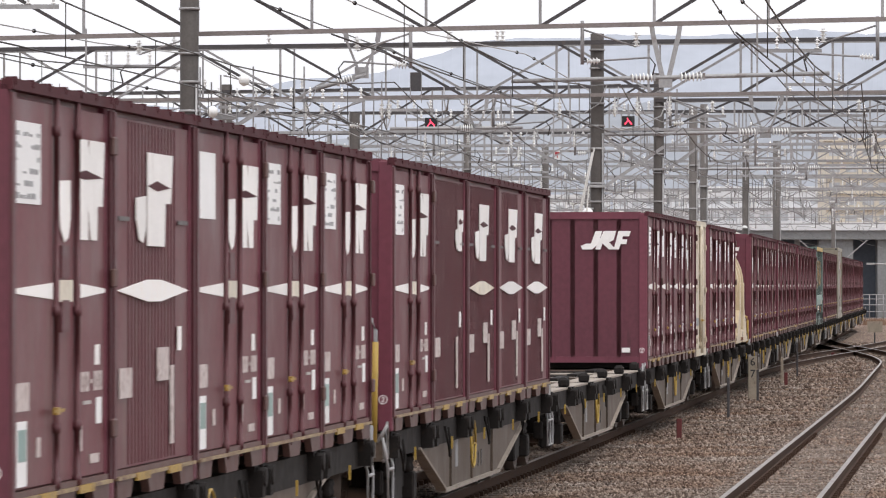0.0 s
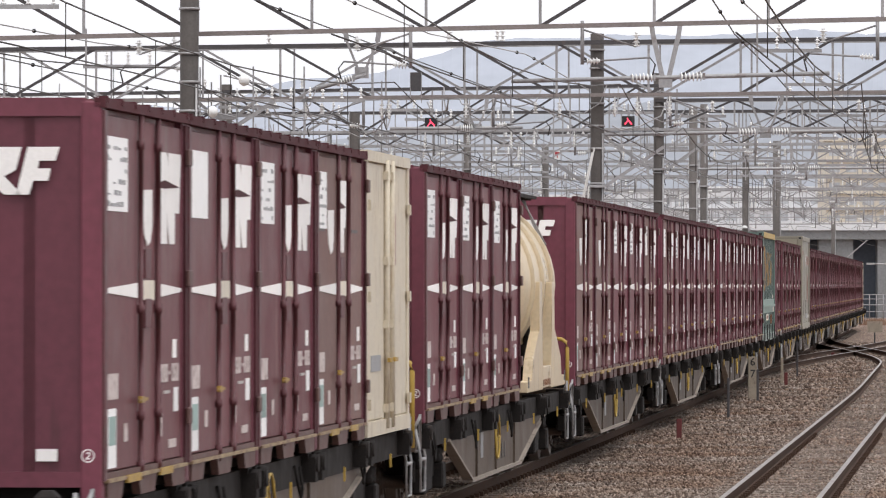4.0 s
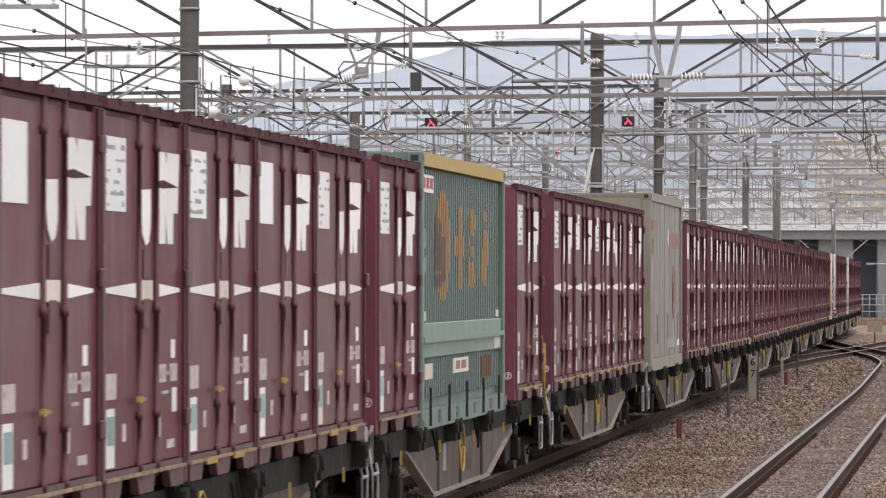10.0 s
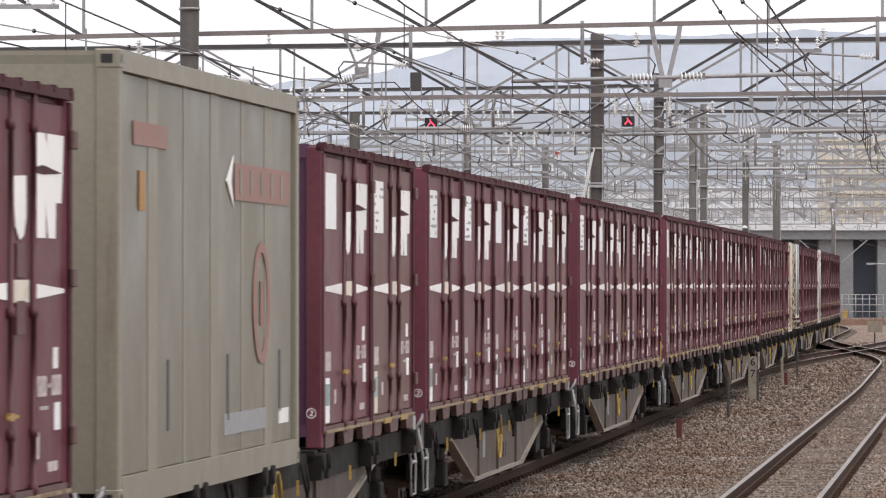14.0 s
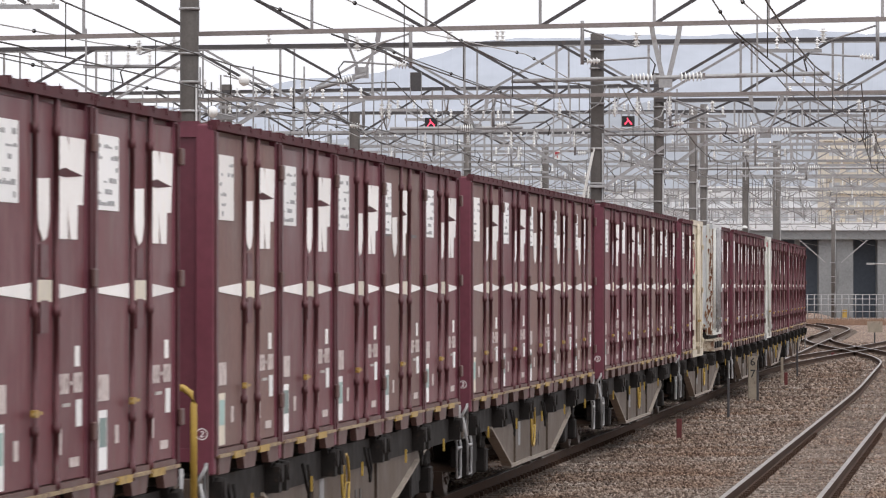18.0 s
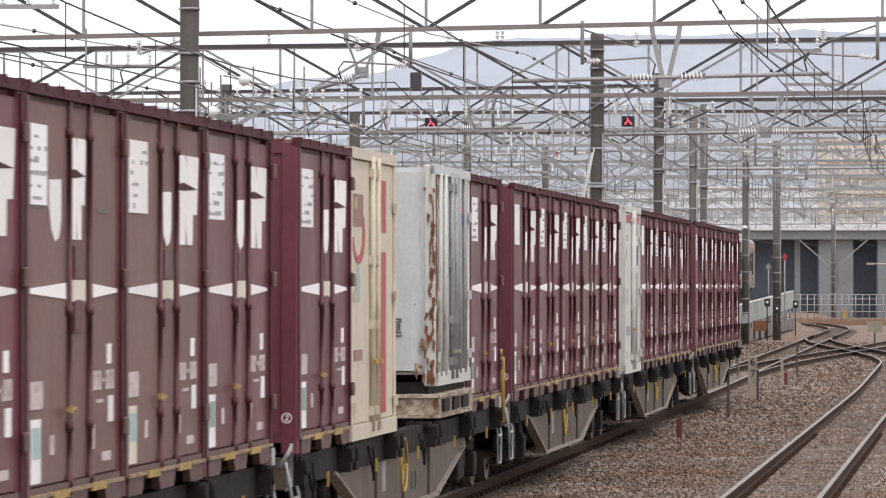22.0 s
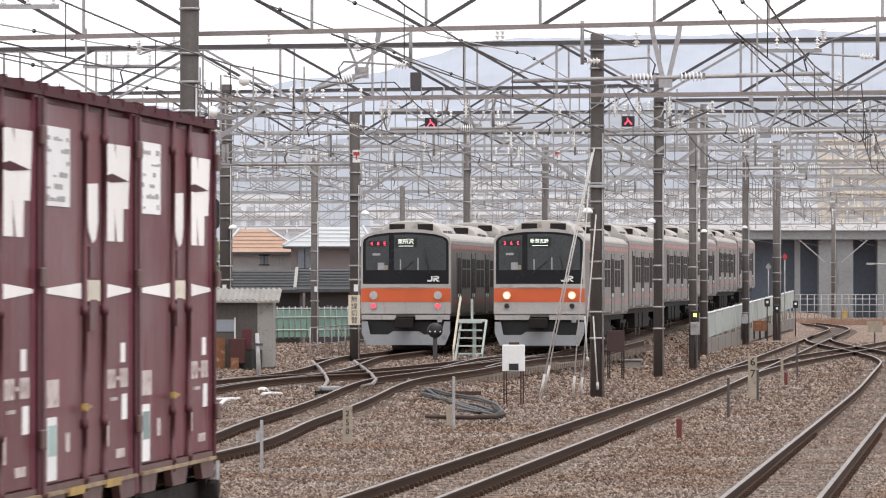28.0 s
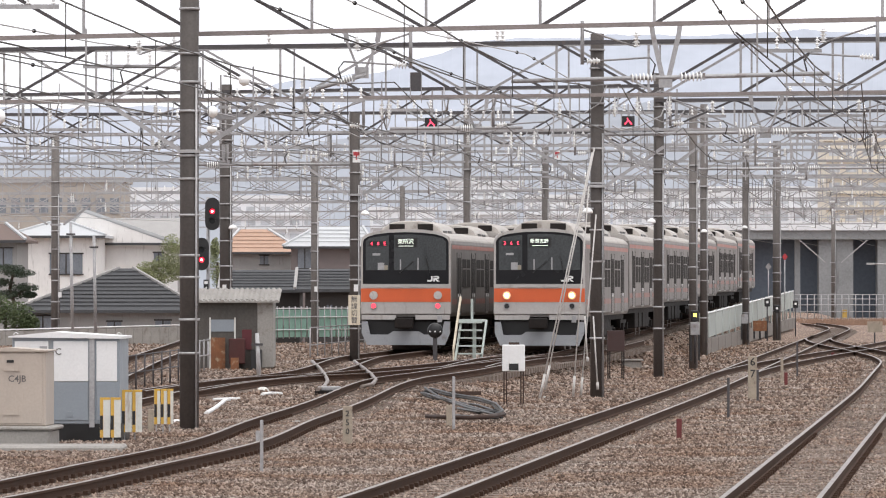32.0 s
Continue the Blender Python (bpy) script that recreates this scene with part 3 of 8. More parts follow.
def std_container(kind):
    """Twelve-foot freight container; x along the train, the marked side towards -y. Its feet are at z = 0."""
    skin = MAROON_FADED if kind in ("faded", "pair", "spare") else MAROON_WINE if kind in ("wine",) else MAROON
    c = thing("freight_container", LABELS[kind], "freight container", group="containers on the goods train")
    part("body", boxes((0.03, CL - 0.03, SIDE + 0.07, CW / 2, 0.16, CH - 0.03)), skin, c)
    part("end_wall", wave_wall(0.03, SIDE + 0.1, CW / 2 - 0.1, 0.2, CH - 0.14, 6, 0.005, 0.03, 0.1), MAROON_PURPLE if kind == "blank" else MAROON_END, c)
    for x in (0.004,):
        part("end_frame", boxes((x, x + 0.03, SIDE + 0.12, CW / 2 - 0.0, CH - 0.14, CH - 0.02), (x, x + 0.03, SIDE + 0.12, CW / 2 - 0.0, 0.1, 0.2), (x, x + 0.06, CW / 2 - 0.1, CW / 2, 0.2, CH - 0.14)), MAROON_PURPLE if kind == "blank" else MAROON_END, c)
    for x in (0.0, CL - 0.15):
        part("corner_post", boxes((x, x + 0.15, SIDE + 0.012, SIDE + 0.15, 0.0, CH - 0.04)), MAROON_END, c, bevel=0.012)
        # tail post is darker: it carries the shade of the gap to the next container
        part("hinge_post", boxes((x + 0.02, x + 0.13, SIDE - 0.008, SIDE + 0.012, 0.14, CH - 0.1)), MAROON_ROD if x == 0.0 else MAROON_DARK, c)
    ring = part("end_mark", lettering("②", 0.105, WHITE_MARK, 0.002), None, c, "small ringed white figure")
    ring.matrix_basis = Matrix(((0, 0, -1, 0.0015), (-1, 0, 0, SIDE + 0.1), (0, 1, 0, 0.3), (0, 0, 0, 1)))
    # top rail with lashing bumps
    bm = boxes((0.0, CL, SIDE - 0.015, SIDE + 0.06, CH - 0.085, CH - 0.02))
    for i in range(7):
        x = 0.06 + i * (CL - 0.2) / 6
        box(bm, x, x + 0.06, SIDE - 0.022, SIDE + 0.05, CH - 0.055, CH - 0.008)
    part("top_rail", bm, MAROON_DARK, c)
    # feet, ledge and fork pockets
    part("bottom_sill", boxes((0.15, CL - 0.15, SIDE + 0.0, SIDE + 0.1, 0.15, 0.185)), MAROON_FRAME, c)
    for out in ([(0.15, 0.0), (0.72, 0.0), (0.82, 0.125), (0.15, 0.125)], [(1.45, 0.125), (1.55, 0.0), (2.16, 0.0), (2.26, 0.125)],
                [(CL - 0.15, 0.0), (CL - 0.72, 0.0), (CL - 0.82, 0.125), (CL - 0.15, 0.125)]):
        bm = bmesh.new()
        slab(bm, out, 1, SIDE - 0.006, SIDE + 0.05)
        part("foot", bm, MAROON_FRAME, c)
    part("ledge", boxes((0.1, CL - 0.1, SIDE - 0.024, SIDE + 0.03, 0.125, 0.148)), LEDGE, c, "worn cream ledge")
    part("underside", boxes((0.3, CL - 0.3, SIDE + 0.1, CW / 2 - 0.1, 0.01, 0.16)), WAGON_DARK, c)
    if kind not in ("blank", "wine"):
        part("pocket_edge", boxes((0.86, 1.42, SIDE - 0.03, SIDE - 0.01, 0.1, 0.15), (2.3, 2.86, SIDE - 0.03, SIDE - 0.01, 0.1, 0.15)), YELLOW, c, "yellow pocket edge")["kind"] = "stuff"
    y0, y1 = SIDE + 0.017, SIDE + 0.0235
    if kind in ("ribbed", "fine", "bare"):
        edge = 0.75 if kind == "ribbed" else 0.16
        part("side_panel", boxes((0.16, CL - 0.16, SIDE + 0.03, SIDE + 0.07, 0.19, CH - 0.12)), skin, c, bevel=0.005)
        # low ribs in darker maroon: the shade of the grooves is put into their colour
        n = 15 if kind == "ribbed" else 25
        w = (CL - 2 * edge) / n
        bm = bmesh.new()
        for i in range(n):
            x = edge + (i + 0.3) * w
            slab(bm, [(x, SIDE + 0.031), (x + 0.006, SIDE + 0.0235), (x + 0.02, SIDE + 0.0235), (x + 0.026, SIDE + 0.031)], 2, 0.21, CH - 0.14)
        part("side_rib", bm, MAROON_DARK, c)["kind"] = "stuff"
        z0, z1 = SIDE + 0.008, SIDE + 0.0185
        if kind != "bare":
            w = 1.62 if kind == "ribbed" else 1.5
            bm = bmesh.new()
            slab(bm, [(CL / 2 - w, 1.375), (CL / 2 - 0.3, 1.45), (CL / 2 + 0.3, 1.45), (CL / 2 + w, 1.375), (CL / 2 + 0.3, 1.3), (CL / 2 - 0.3, 1.3)], 1, z0, z1)
            part("diamond_marking", bm, WHITE_MARK if kind == "ribbed" else PLATE_CREAM, c)
        k, x = (1.0, 1.05) if kind != "bare" else (0.5, 2.55)
        for o in ([(0.0, 2.0), (0.42, 2.02), (0.42, 1.8), (0.3, 1.7), (0.12, 1.72), (0.0, 1.85)], [(0.5, 2.32), (1.65, 2.32), (1.55, 1.98), (1.3, 1.98), (1.26, 1.68), (0.5, 1.68)]):
            bm = bmesh.new()
            slab(bm, [(x + a * k, 2.0 + (b - 2.0) * (1 if k == 1 else 0.7)) for a, b in o], 1, z0, z1)
            em = part("white_emblem", bm, WHITE_MARK, c)
        bm = bmesh.new()
        slab(bm, [(x + 0.5 * k, 2.09), (x + 0.9 * k, 2.13), (x + 1.5 * k, 2.09), (x + 0.9 * k, 2.06)], 1, z0 - 0.004, z0)
        part("lens_mark", bm, MAROON_DARK, em)
        part("data_plate", boxes((2.95, 3.1, z0, z1, 0.95, 1.12)), WHITE_MARK, c)
        part("data_plate", boxes((0.35, 0.85, z0, z1, 0.66, 0.86)), FAINT_MARK, c)
        part("data_plate", boxes((2.6, 2.75, z0, z1, 0.3, 0.85)), FAINT_MARK, c)
        if kind != "bare":
            part("data_plate", boxes((2.0, 2.5, z0, z1, 0.75, 0.98)), FAINT_MARK, c)
        for x in (0.3, CL - 0.75):
            part("grab_recess", boxes((x, x + 0.45, z0, z1, 1.84, 1.87)), INK, c)
        return c
    R1, R2 = 1.6, 2.38
    part("door", boxes((0.16, R1 - 0.03, SIDE + 0.025, SIDE + 0.07, 0.19, CH - 0.12)), skin, c, bevel=0.008)
    part("door", boxes((R2 + 0.03, CL - 0.16, SIDE + 0.025, SIDE + 0.07, 0.19, CH - 0.12)), skin, c, bevel=0.008)
    part("lock_bay", boxes((R1 - 0.02, R2 + 0.02, SIDE + 0.03, SIDE + 0.07, 0.19, CH - 0.12)), skin, c, bevel=0.005)
    for x in (R1, R2):
        bm = bmesh.new()
        prof = [(0.018, 0.1)]
        for z in (0.16, 0.5, 1.22, CH - 0.32):
            prof += [(0.018, z), (0.027, z), (0.027, z + 0.06), (0.018, z + 0.06)]
        lathe(bm, prof + [(0.018, CH - 0.06)], (x, SIDE + 0.004, 0), 8)
        r = part("lock_rod", bm, MAROON_ROD, c)
        h = bmesh.new()
        if x == R1:
            box(h, x - 0.34, x + 0.02, SIDE - 0.045, SIDE - 0.03, 0.632, 0.652)
            box(h, x - 0.28, x - 0.16, SIDE - 0.05, SIDE - 0.02, 0.62, 0.665)
        else:
            box(h, x, x + 0.26, SIDE - 0.04, SIDE - 0.03, 0.66, 0.682)
        part("door_handle", h, YELLOW if x == R1 else PALE_STEEL, r, "yellow handle" if x == R1 else "")
    for z in (1.12, 1.46):
        part("latch_box", boxes((1.85, 2.13, SIDE + 0.01, SIDE + 0.035, z, z + 0.2)), MAROON_ROD, c)
    for z in (0.42, 1.4, 2.26):
        part("hinge", boxes((CL - 0.15, CL + 0.01, SIDE - 0.04, SIDE - 0.012, z, z + 0.12)), MAROON_FRAME, c, bevel=0.008)
    bm = bmesh.new()
    slab(bm, [(0.17, 1.39), (1.55, 1.427), (1.55, 1.325), (0.17, 1.365)], 1, y0, y1)
    part("diamond_marking", bm, WHITE_MARK, c)
    bm = bmesh.new()
    slab(bm, [(2.42, 1.427), (CL - 0.17, 1.39), (CL - 0.17, 1.365), (2.42, 1.325)], 1, y0, y1)
    part("diamond_marking", bm, WHITE_MARK, c)
    part("diamond_centre", boxes((1.74, 2.26, SIDE + 0.012, SIDE + 0.03, 1.31, 1.445)), PLATE_CREAM, c)
    if kind in ("pair", "spare"):
        leg, blk, strip = 0.95, (1.68, 2.3), True
    else:
        leg, blk, strip = 1.78, (2.43, 3.53), False
    bm = bmesh.new()
    slab(bm, [(leg, 2.06), (leg + 0.42, 2.07), (leg + 0.42, 1.82), (leg + 0.34, 1.71), (leg + 0.2, 1.68), (leg + 0.06, 1.76), (leg, 1.9)], 1, y0, y1)
    part("white_emblem", bm, WHITE_MARK, c)
    bm = bmesh.new()
    x0, x1 = blk
    w = x1 - x0
    slab(bm, [(x0, 2.34), (x0 + 0.38 * w, 2.34), (x0 + 0.46 * w, 2.24), (x0 + 0.46 * w, 2.34), (x1, 2.34), (x1 - 0.08 * w, 1.92), (x1 - 0.26 * w, 1.92), (x1 - 0.28 * w, 1.7), (x0 + 0.5 * w, 1.7), (x0 + 0.38 * w, 1.93), (x0 + 0.41 * w, 1.7), (x0, 1.7)], 1, y0, y1)
    em = part("white_emblem", bm, WHITE_MARK, c)
    bm = bmesh.new()
    slab(bm, [(x0, 2.12), (x0 + 0.3 * w, 2.145), (x0 + 0.92 * w, 2.105), (x0 + 0.3 * w, 2.085), (x0, 2.095)], 1, y0 - 0.003, y0)
    part("lens_mark", bm, MAROON_DARK, em)
    if strip:
        part("white_emblem", boxes((2.42, 2.56, y0, y1, 1.96, 2.3)), WHITE_MARK, c)
        for x in (0.3, 2.75):
            part("grab_recess", boxes((x, x + 0.45, SIDE + 0.02, SIDE + 0.0245, 1.88, 1.91)), INK, c)
    bx = 1.12 if kind != "pair" else 0.86
    p = None if kind == "spare" else part("waybill_board", boxes((0.2, bx, y0, y1, 1.9, 2.39)), PAPER if kind != "faded" else WHITE_MARK, c)
    if kind not in ("blank", "spare"):
        p["label"] = "white paper waybill with grey print"
        rnd = random.Random(kind)
        bm = bmesh.new()
        for i in range(6):
            z = 1.93 + i * 0.075
            x = 0.24
            while x < bx - 0.08:
                w = rnd.uniform(0.05, 0.16)
                if rnd.random() < 0.55:
                    box(bm, x, min(x + w, bx - 0.03), y0 - 0.002, y0, z, z + 0.012 + 0.025 * rnd.random())
                x += w + 0.03
        part("print", bm, INK_GREY, p)["kind"] = "stuff"
    # weathered number in blocks, plates and cards low on the doors
    bm = bmesh.new()
    for i in range(5):
        if i == 2:
            box(bm, 2.98, 3.05, y0, y1, 0.785, 0.81)
            continue
        x = 2.6 + i * 0.17
        box(bm, x, x + 0.14, y0, y1, 0.835, 0.86)
        box(bm, x, x + 0.14, y0, y1, 0.735, 0.76)
        box(bm, x, x + 0.045, y0, y1, 0.76, 0.835)
        box(bm, x + 0.09, x + 0.14, y0, y1, 0.76, 0.835)
    part("number_bar", bm, FAINT_MARK, c)["kind"] = "stuff"
    part("data_plate", boxes((3.15, 3.32, y0, y1, 0.9, 1.03)), WHITE_MARK, c)
    part("data_plate", boxes((0.2, 0.72, y0, y1, 0.66, 0.83)), FAINT_MARK, c)
    part("data_plate", boxes((3.2, 3.4, y0, y1, 0.52, 0.69)), PAPER, c)
    part("data_plate", boxes((0.98, 1.12, y0, y1, 0.37, 0.49)), FAINT_MARK, c)
    part("data_plate", boxes((2.5, 2.65, y0, y1, 0.36, 0.52), (2.95, 3.3, y0, y1, 0.27, 0.33)), FAINT_MARK, c)["kind"] = "stuff"
    lab = part("route_card", boxes((0.3, 0.64, y0, y1, 0.21, 0.6)), PAPER if kind != "faded" else PLATE_CREAM, c, "tall pale route card")
    part("card_print", boxes((0.33, 0.61, y0 - 0.002, y0, 0.36, 0.55)), TEAL, lab)
    return c


def std_front(c, number=None):
    """Emblem and marks on the bare end wall of a container at the head of its wagon."""
    x0, x1 = -0.006, -0.001
    s0 = SIDE + 1.13
    shapes = ([(0.0, 0.06), (0.03, 0.0), (0.2, 0.0), (0.3, 0.08), (0.38, 0.31), (0.26, 0.31), (0.18, 0.1), (0.1, 0.1)],
              [(0.25, 0.0), (0.35, 0.0), (0.38, 0.1), (0.5, 0.0), (0.62, 0.0), (0.5, 0.12), (0.58, 0.16), (0.62, 0.31), (0.4, 0.31)],
              [(0.58, 0.0), (0.67, 0.0), (0.7, 0.09), (0.8, 0.09), (0.82, 0.17), (0.73, 0.17), (0.74, 0.22), (0.85, 0.22), (0.88, 0.31), (0.66, 0.31)])
    for sh in shapes:
        bm = bmesh.new()
        slab(bm, [(s0 - a * 0.96, z + 2.0) for a, z in sh], 0, x0, x1)
        part("white_emblem", bm, WHITE_MARK, c, "slanted white block emblem")
    part("end_label", boxes((x0, x1, SIDE + 0.3, SIDE + 0.44, 0.27, 0.35)), WHITE_MARK, c)
    if number:
        for i, ch in enumerate(number):
            face_text(ch, 0.155, SIDE + 2.02, 2.27 - i * 0.13, WHITE_MARK, c, x0 - 0.002, "number_character")


def face_text(text, size, y, z, material, parent, x, name="sign_text"):
    o = part(name, lettering(text, size, material, 0.002), None, parent)
    o.matrix_basis = Matrix(((0, 0, -1, x), (-1, 0, 0, y), (0, 1, 0, z), (0, 0, 0, 1)))
    return o


PROTO = {}


def proto(kind):
    if kind not in PROTO:
        PROTO[kind] = std_container(kind)
    return PROTO[kind]


def long_container(kind, length=9.41, high=2.76):
    """A thirty-one-foot container, grey-green or sea-green, with ribbed or plain panels."""
    grey = kind == "grey"
    high = 3.03 if grey else 2.82
    c = thing("freight_container", "stone-grey thirty-one-foot freight container with faded red markings" if grey else
              "sea-green ribbed thirty-one-foot freight container with ochre lettering marks", "freight container", group="containers on the goods train")
    frame_m, skin = (GREY_FRAME, GREY_GREEN) if grey else (GREEN, GREEN)
    part("body", boxes((0.05, length - 0.05, SIDE + 0.08, CW / 2, 0.1, high - 0.04)), skin, c)
    for x in (0.0, length - 0.16):
        for y in (SIDE - 0.02, CW / 2 - 0.14):
            part("corner_post", boxes((x, x + 0.16, y, y + 0.16, 0.0, high)), frame_m, c, bevel=0.012)
    for x in (0, length - 0.16):
        for z in (0, high - 0.13):
            part("corner_casting", boxes((x - 0.006, x + 0.166, SIDE - 0.026, SIDE + 0.14, z, z + 0.13)), frame_m, c, bevel=0.01)
            part("casting_slot", boxes((x + 0.04, x + 0.12, SIDE - 0.03, SIDE - 0.026, z + 0.035, z + 0.095), (x - 0.01, x - 0.006, SIDE + 0.02, SIDE + 0.1, z + 0.035, z + 0.095)), BLACK, c)
    part("top_rail", boxes((0.16, length - 0.16, SIDE - 0.02, SIDE + 0.08, high - 0.14, high)), frame_m if grey else YELLOW_FRESH, c)
    part("bottom_rail", boxes((0.16, length - 0.16, SIDE - 0.02, SIDE + 0.08, 0.0, 0.2)), frame_m, c)
    part("end_wall", boxes((0.02, 0.05, SIDE + 0.14, CW / 2 - 0.14, 0.1, high - 0.1)), frame_m, c)
    part("roof", boxes((0.05, length - 0.05, SIDE + 0.06, CW / 2 - 0.02, high - 0.04, high - 0.01)), frame_m, c)
    o = SIDE + 0.02
    if grey:
        n = 6
        w = (length - 0.36) / n
        for i in range(n):
            x = 0.18 + i * w
            part("side_panel", boxes((x + 0.012, x + w - 0.012, SIDE + 0.02, SIDE + 0.08, 0.2, high - 0.14)), skin, c, bevel=0.01)
        for i in (1, 3, 5):
            x = 0.18 + i * w + w * 0.45
            part("lashing_slot", boxes((x, x + 0.09, SIDE + 0.012, SIDE + 0.02, 0.45, 0.95)), INK, c)
        for i in range(1, n):
            x = 0.18 + i * w - (0.22 if i % 2 else 0.07)
            part("seam_strip", boxes((x, x + (0.44 if i % 2 else 0.14), SIDE + 0.015, SIDE + 0.02, 0.2, high - 0.14)), GREY_FRAME, c)
        f0, f1 = SIDE + 0.007, SIDE + 0.0145
        part("maker_stripe", boxes((5.75, 9.0, f0, f1, 2.12, 2.4)), FADED_RED, c, "faded red block lettering bars")
        for i in range(5):
            part("letter_bar", boxes((6.0 + i * 0.6, 6.12 + i * 0.6, f0 - 0.005, f0, 2.17, 2.36)), GREY_GREEN, c)
        bm = bmesh.new()
        slab(bm, [(5.3, 2.26), (5.7, 2.46), (5.55, 2.26), (5.7, 2.06)], 1, f0, f1)
        part("arrow_marking", bm, WHITE_MARK, c)
        bm = bmesh.new()
        for i in range(28):
            a0, a1 = i * math.pi / 14, (i + 1) * math.pi / 14
            slab(bm, [(7.3 + 0.5 * math.cos(a0), 1.33 + 0.48 * math.sin(a0)), (7.3 + 0.5 * math.cos(a1), 1.33 + 0.48 * math.sin(a1)), (7.3 + 0.34 * math.cos(a1), 1.33 + 0.4 * math.sin(a1)), (7.3 + 0.34 * math.cos(a0), 1.33 + 0.4 * math.sin(a0))], 1, f0, f1)
        bmesh.ops.remove_doubles(bm, verts=bm.verts[:], dist=0.0005)
        part("ring_print", bm, FADED_RED, c)
        part("ring_figure", boxes((7.22, 7.38, f0, f1, 1.15, 1.5)), FADED_RED, c)
        part("yellow_mark", boxes((1.05, 1.3, f0, f1, 1.98, 2.25)), OCHRE, c)
        part("emblem", boxes((0.8, 2.3, SIDE + 0.007, SIDE + 0.0145, 2.42, 2.58)), FADED_RED, c)
        part("number_panel", boxes((8.6, 9.0, SIDE + 0.014, SIDE + 0.02, 2.2, 2.36), (8.4, 9.0, SIDE + 0.014, SIDE + 0.02, 0.35, 0.47)), WHITE_MARK, c)
        part("grey_panel", boxes((5.2, 7.6, SIDE + 0.014, SIDE + 0.02, 0.34, 0.5)), INK_GREY, c)
    else:
        for z0, z1 in ((0.3, 0.72), (1.08, high - 0.16)):
            part("ribbed_panel", rib_wall(0.2, length - 0.2, SIDE + 0.06, z0, z1, 40, 0.024), GREEN, c)
            # dark green strips painted in for the shade between the ribs
            bm = bmesh.new()
            for i in range(40):
                x = 0.2 + (i + 0.72) * (length - 0.4) / 40
                box(bm, x, x + 0.05, SIDE + 0.0335, SIDE + 0.055, z0, z1)
            part("groove_seal", bm, GREEN_SHADE, c)["kind"] = "stuff"
        part("side_panel", boxes((0.16, length - 0.16, SIDE + 0.01, SIDE + 0.08, 0.72, 1.08)), GREEN_PALE, c, bevel=0.01)
        part("hinge_rail", boxes((0.16, length - 0.16, SIDE - 0.03, SIDE + 0.01, 0.88, 0.94)), GREEN_PALE, c)
        for i in range(5):
            x = 0.7 + i * 1.95
            part("gate_latch", boxes((x, x + 0.07, SIDE - 0.04, SIDE - 0.02, 0.03, 0.42)), WAGON_DARK, c)
            part("rail_slot", boxes((x + 0.9, x + 1.15, SIDE - 0.024, SIDE - 0.02, 0.05, 0.17)), BLACK, c)
        f0, f1 = SIDE + 0.029, SIDE + 0.0365
        rw = (length - 0.4) / 40

        def crest_print(name, x0, x1, runs, m, parent, label="", up=0.0):
            """Paint on the rib crests between x0 and x1; runs: along -> list of (low, high)."""
            bm = bmesh.new()
            for i in range(40):
                u = 0.2 + (i + 0.1) * rw
                mid = (u + 0.25 * rw - x0) / (x1 - x0)
                if 0 <= mid <= 1:
                    for za, zb in runs(mid):
                        box(bm, u + 0.02 * rw, u + 0.48 * rw, f0 - up, f1 - up, za, zb)
            return part(name, bm, m, parent, label)
        fig = crest_print("figure_print", 1.75, 3.3, lambda k: [(1.89 - 0.58 * (1 - (2 * k - 1) ** 2) ** 0.5 - 0.02, 1.89 + 0.56 * (1 - (2 * k - 1) ** 2) ** 0.5 + 0.02)], OCHRE, c, "large ochre oval figure with dark middle")
        crest_print("dark_middle", 1.85, 2.95, lambda k: [(1.62, 2.2 - 0.15 * k), (1.45, 1.58)] if k < 0.6 else [(1.5, 1.98)], INK, fig, up=0.004)
        # brush-written characters, column by column
        crest_print("character_bar", 3.85, 4.85, lambda k: [(1.78, 2.0)] if k < 0.3 or k > 0.75 else [(1.42, 2.33)], OCHRE, c)
        crest_print("character_bar", 5.35, 6.3, lambda k: [(1.46, 1.78), (1.9, 2.0)] if k < 0.35 else [(1.44, 1.72), (1.78, 1.9), (2.02, 2.32)] if k < 0.75 else [(1.5, 1.6), (2.1, 2.25)], OCHRE, c)
        crest_print("character_bar", 6.95, 7.75, lambda k: [(1.5, 1.9)] if k < 0.35 else [(1.46, 2.1), (2.2, 2.3)] if k < 0.8 else [(1.7, 2.05)], OCHRE, c)
        crest_print("faded_letter", 6.9, 8.2, lambda k: [(0.42, 0.66)], RUST, c)
        crest_print("emblem", 0.4, 0.95, lambda k: [(1.6, 1.75), (1.85, 2.05)], INK_GREY, c)
        for a, b, z0, z1 in ((0.42, 1.6, 2.42, 2.6), (0.3, 0.8, 1.1, 1.2), (8.75, 9.1, 1.1, 1.18), (0.75, 1.5, 0.5, 0.66), (3.7, 5.4, 0.52, 0.68), (8.3, 9.05, 0.74, 0.86)):
            part("number_panel", boxes((a, b, f0, f1, z0, z1)) if z0 != 0.74 else boxes((a, b, SIDE + 0.004, SIDE + 0.01, z0, z1)), PLATE_CREAM if z0 < 2 else WHITE_MARK, c)
        part("red_print", boxes((0.55, 0.75, f0 - 0.004, f0, 2.46, 2.57), (0.85, 1.1, f0 - 0.004, f0, 2.46, 2.57), (1.2, 1.5, f0 - 0.004, f0, 2.46, 2.57)), RED_PAINT, c)
        part("red_print", boxes((4.0, 4.4, f0 - 0.004, f0, 0.56, 0.65), (4.6, 5.1, f0 - 0.004, f0, 0.56, 0.65)), FADED_RED, c)
    return c


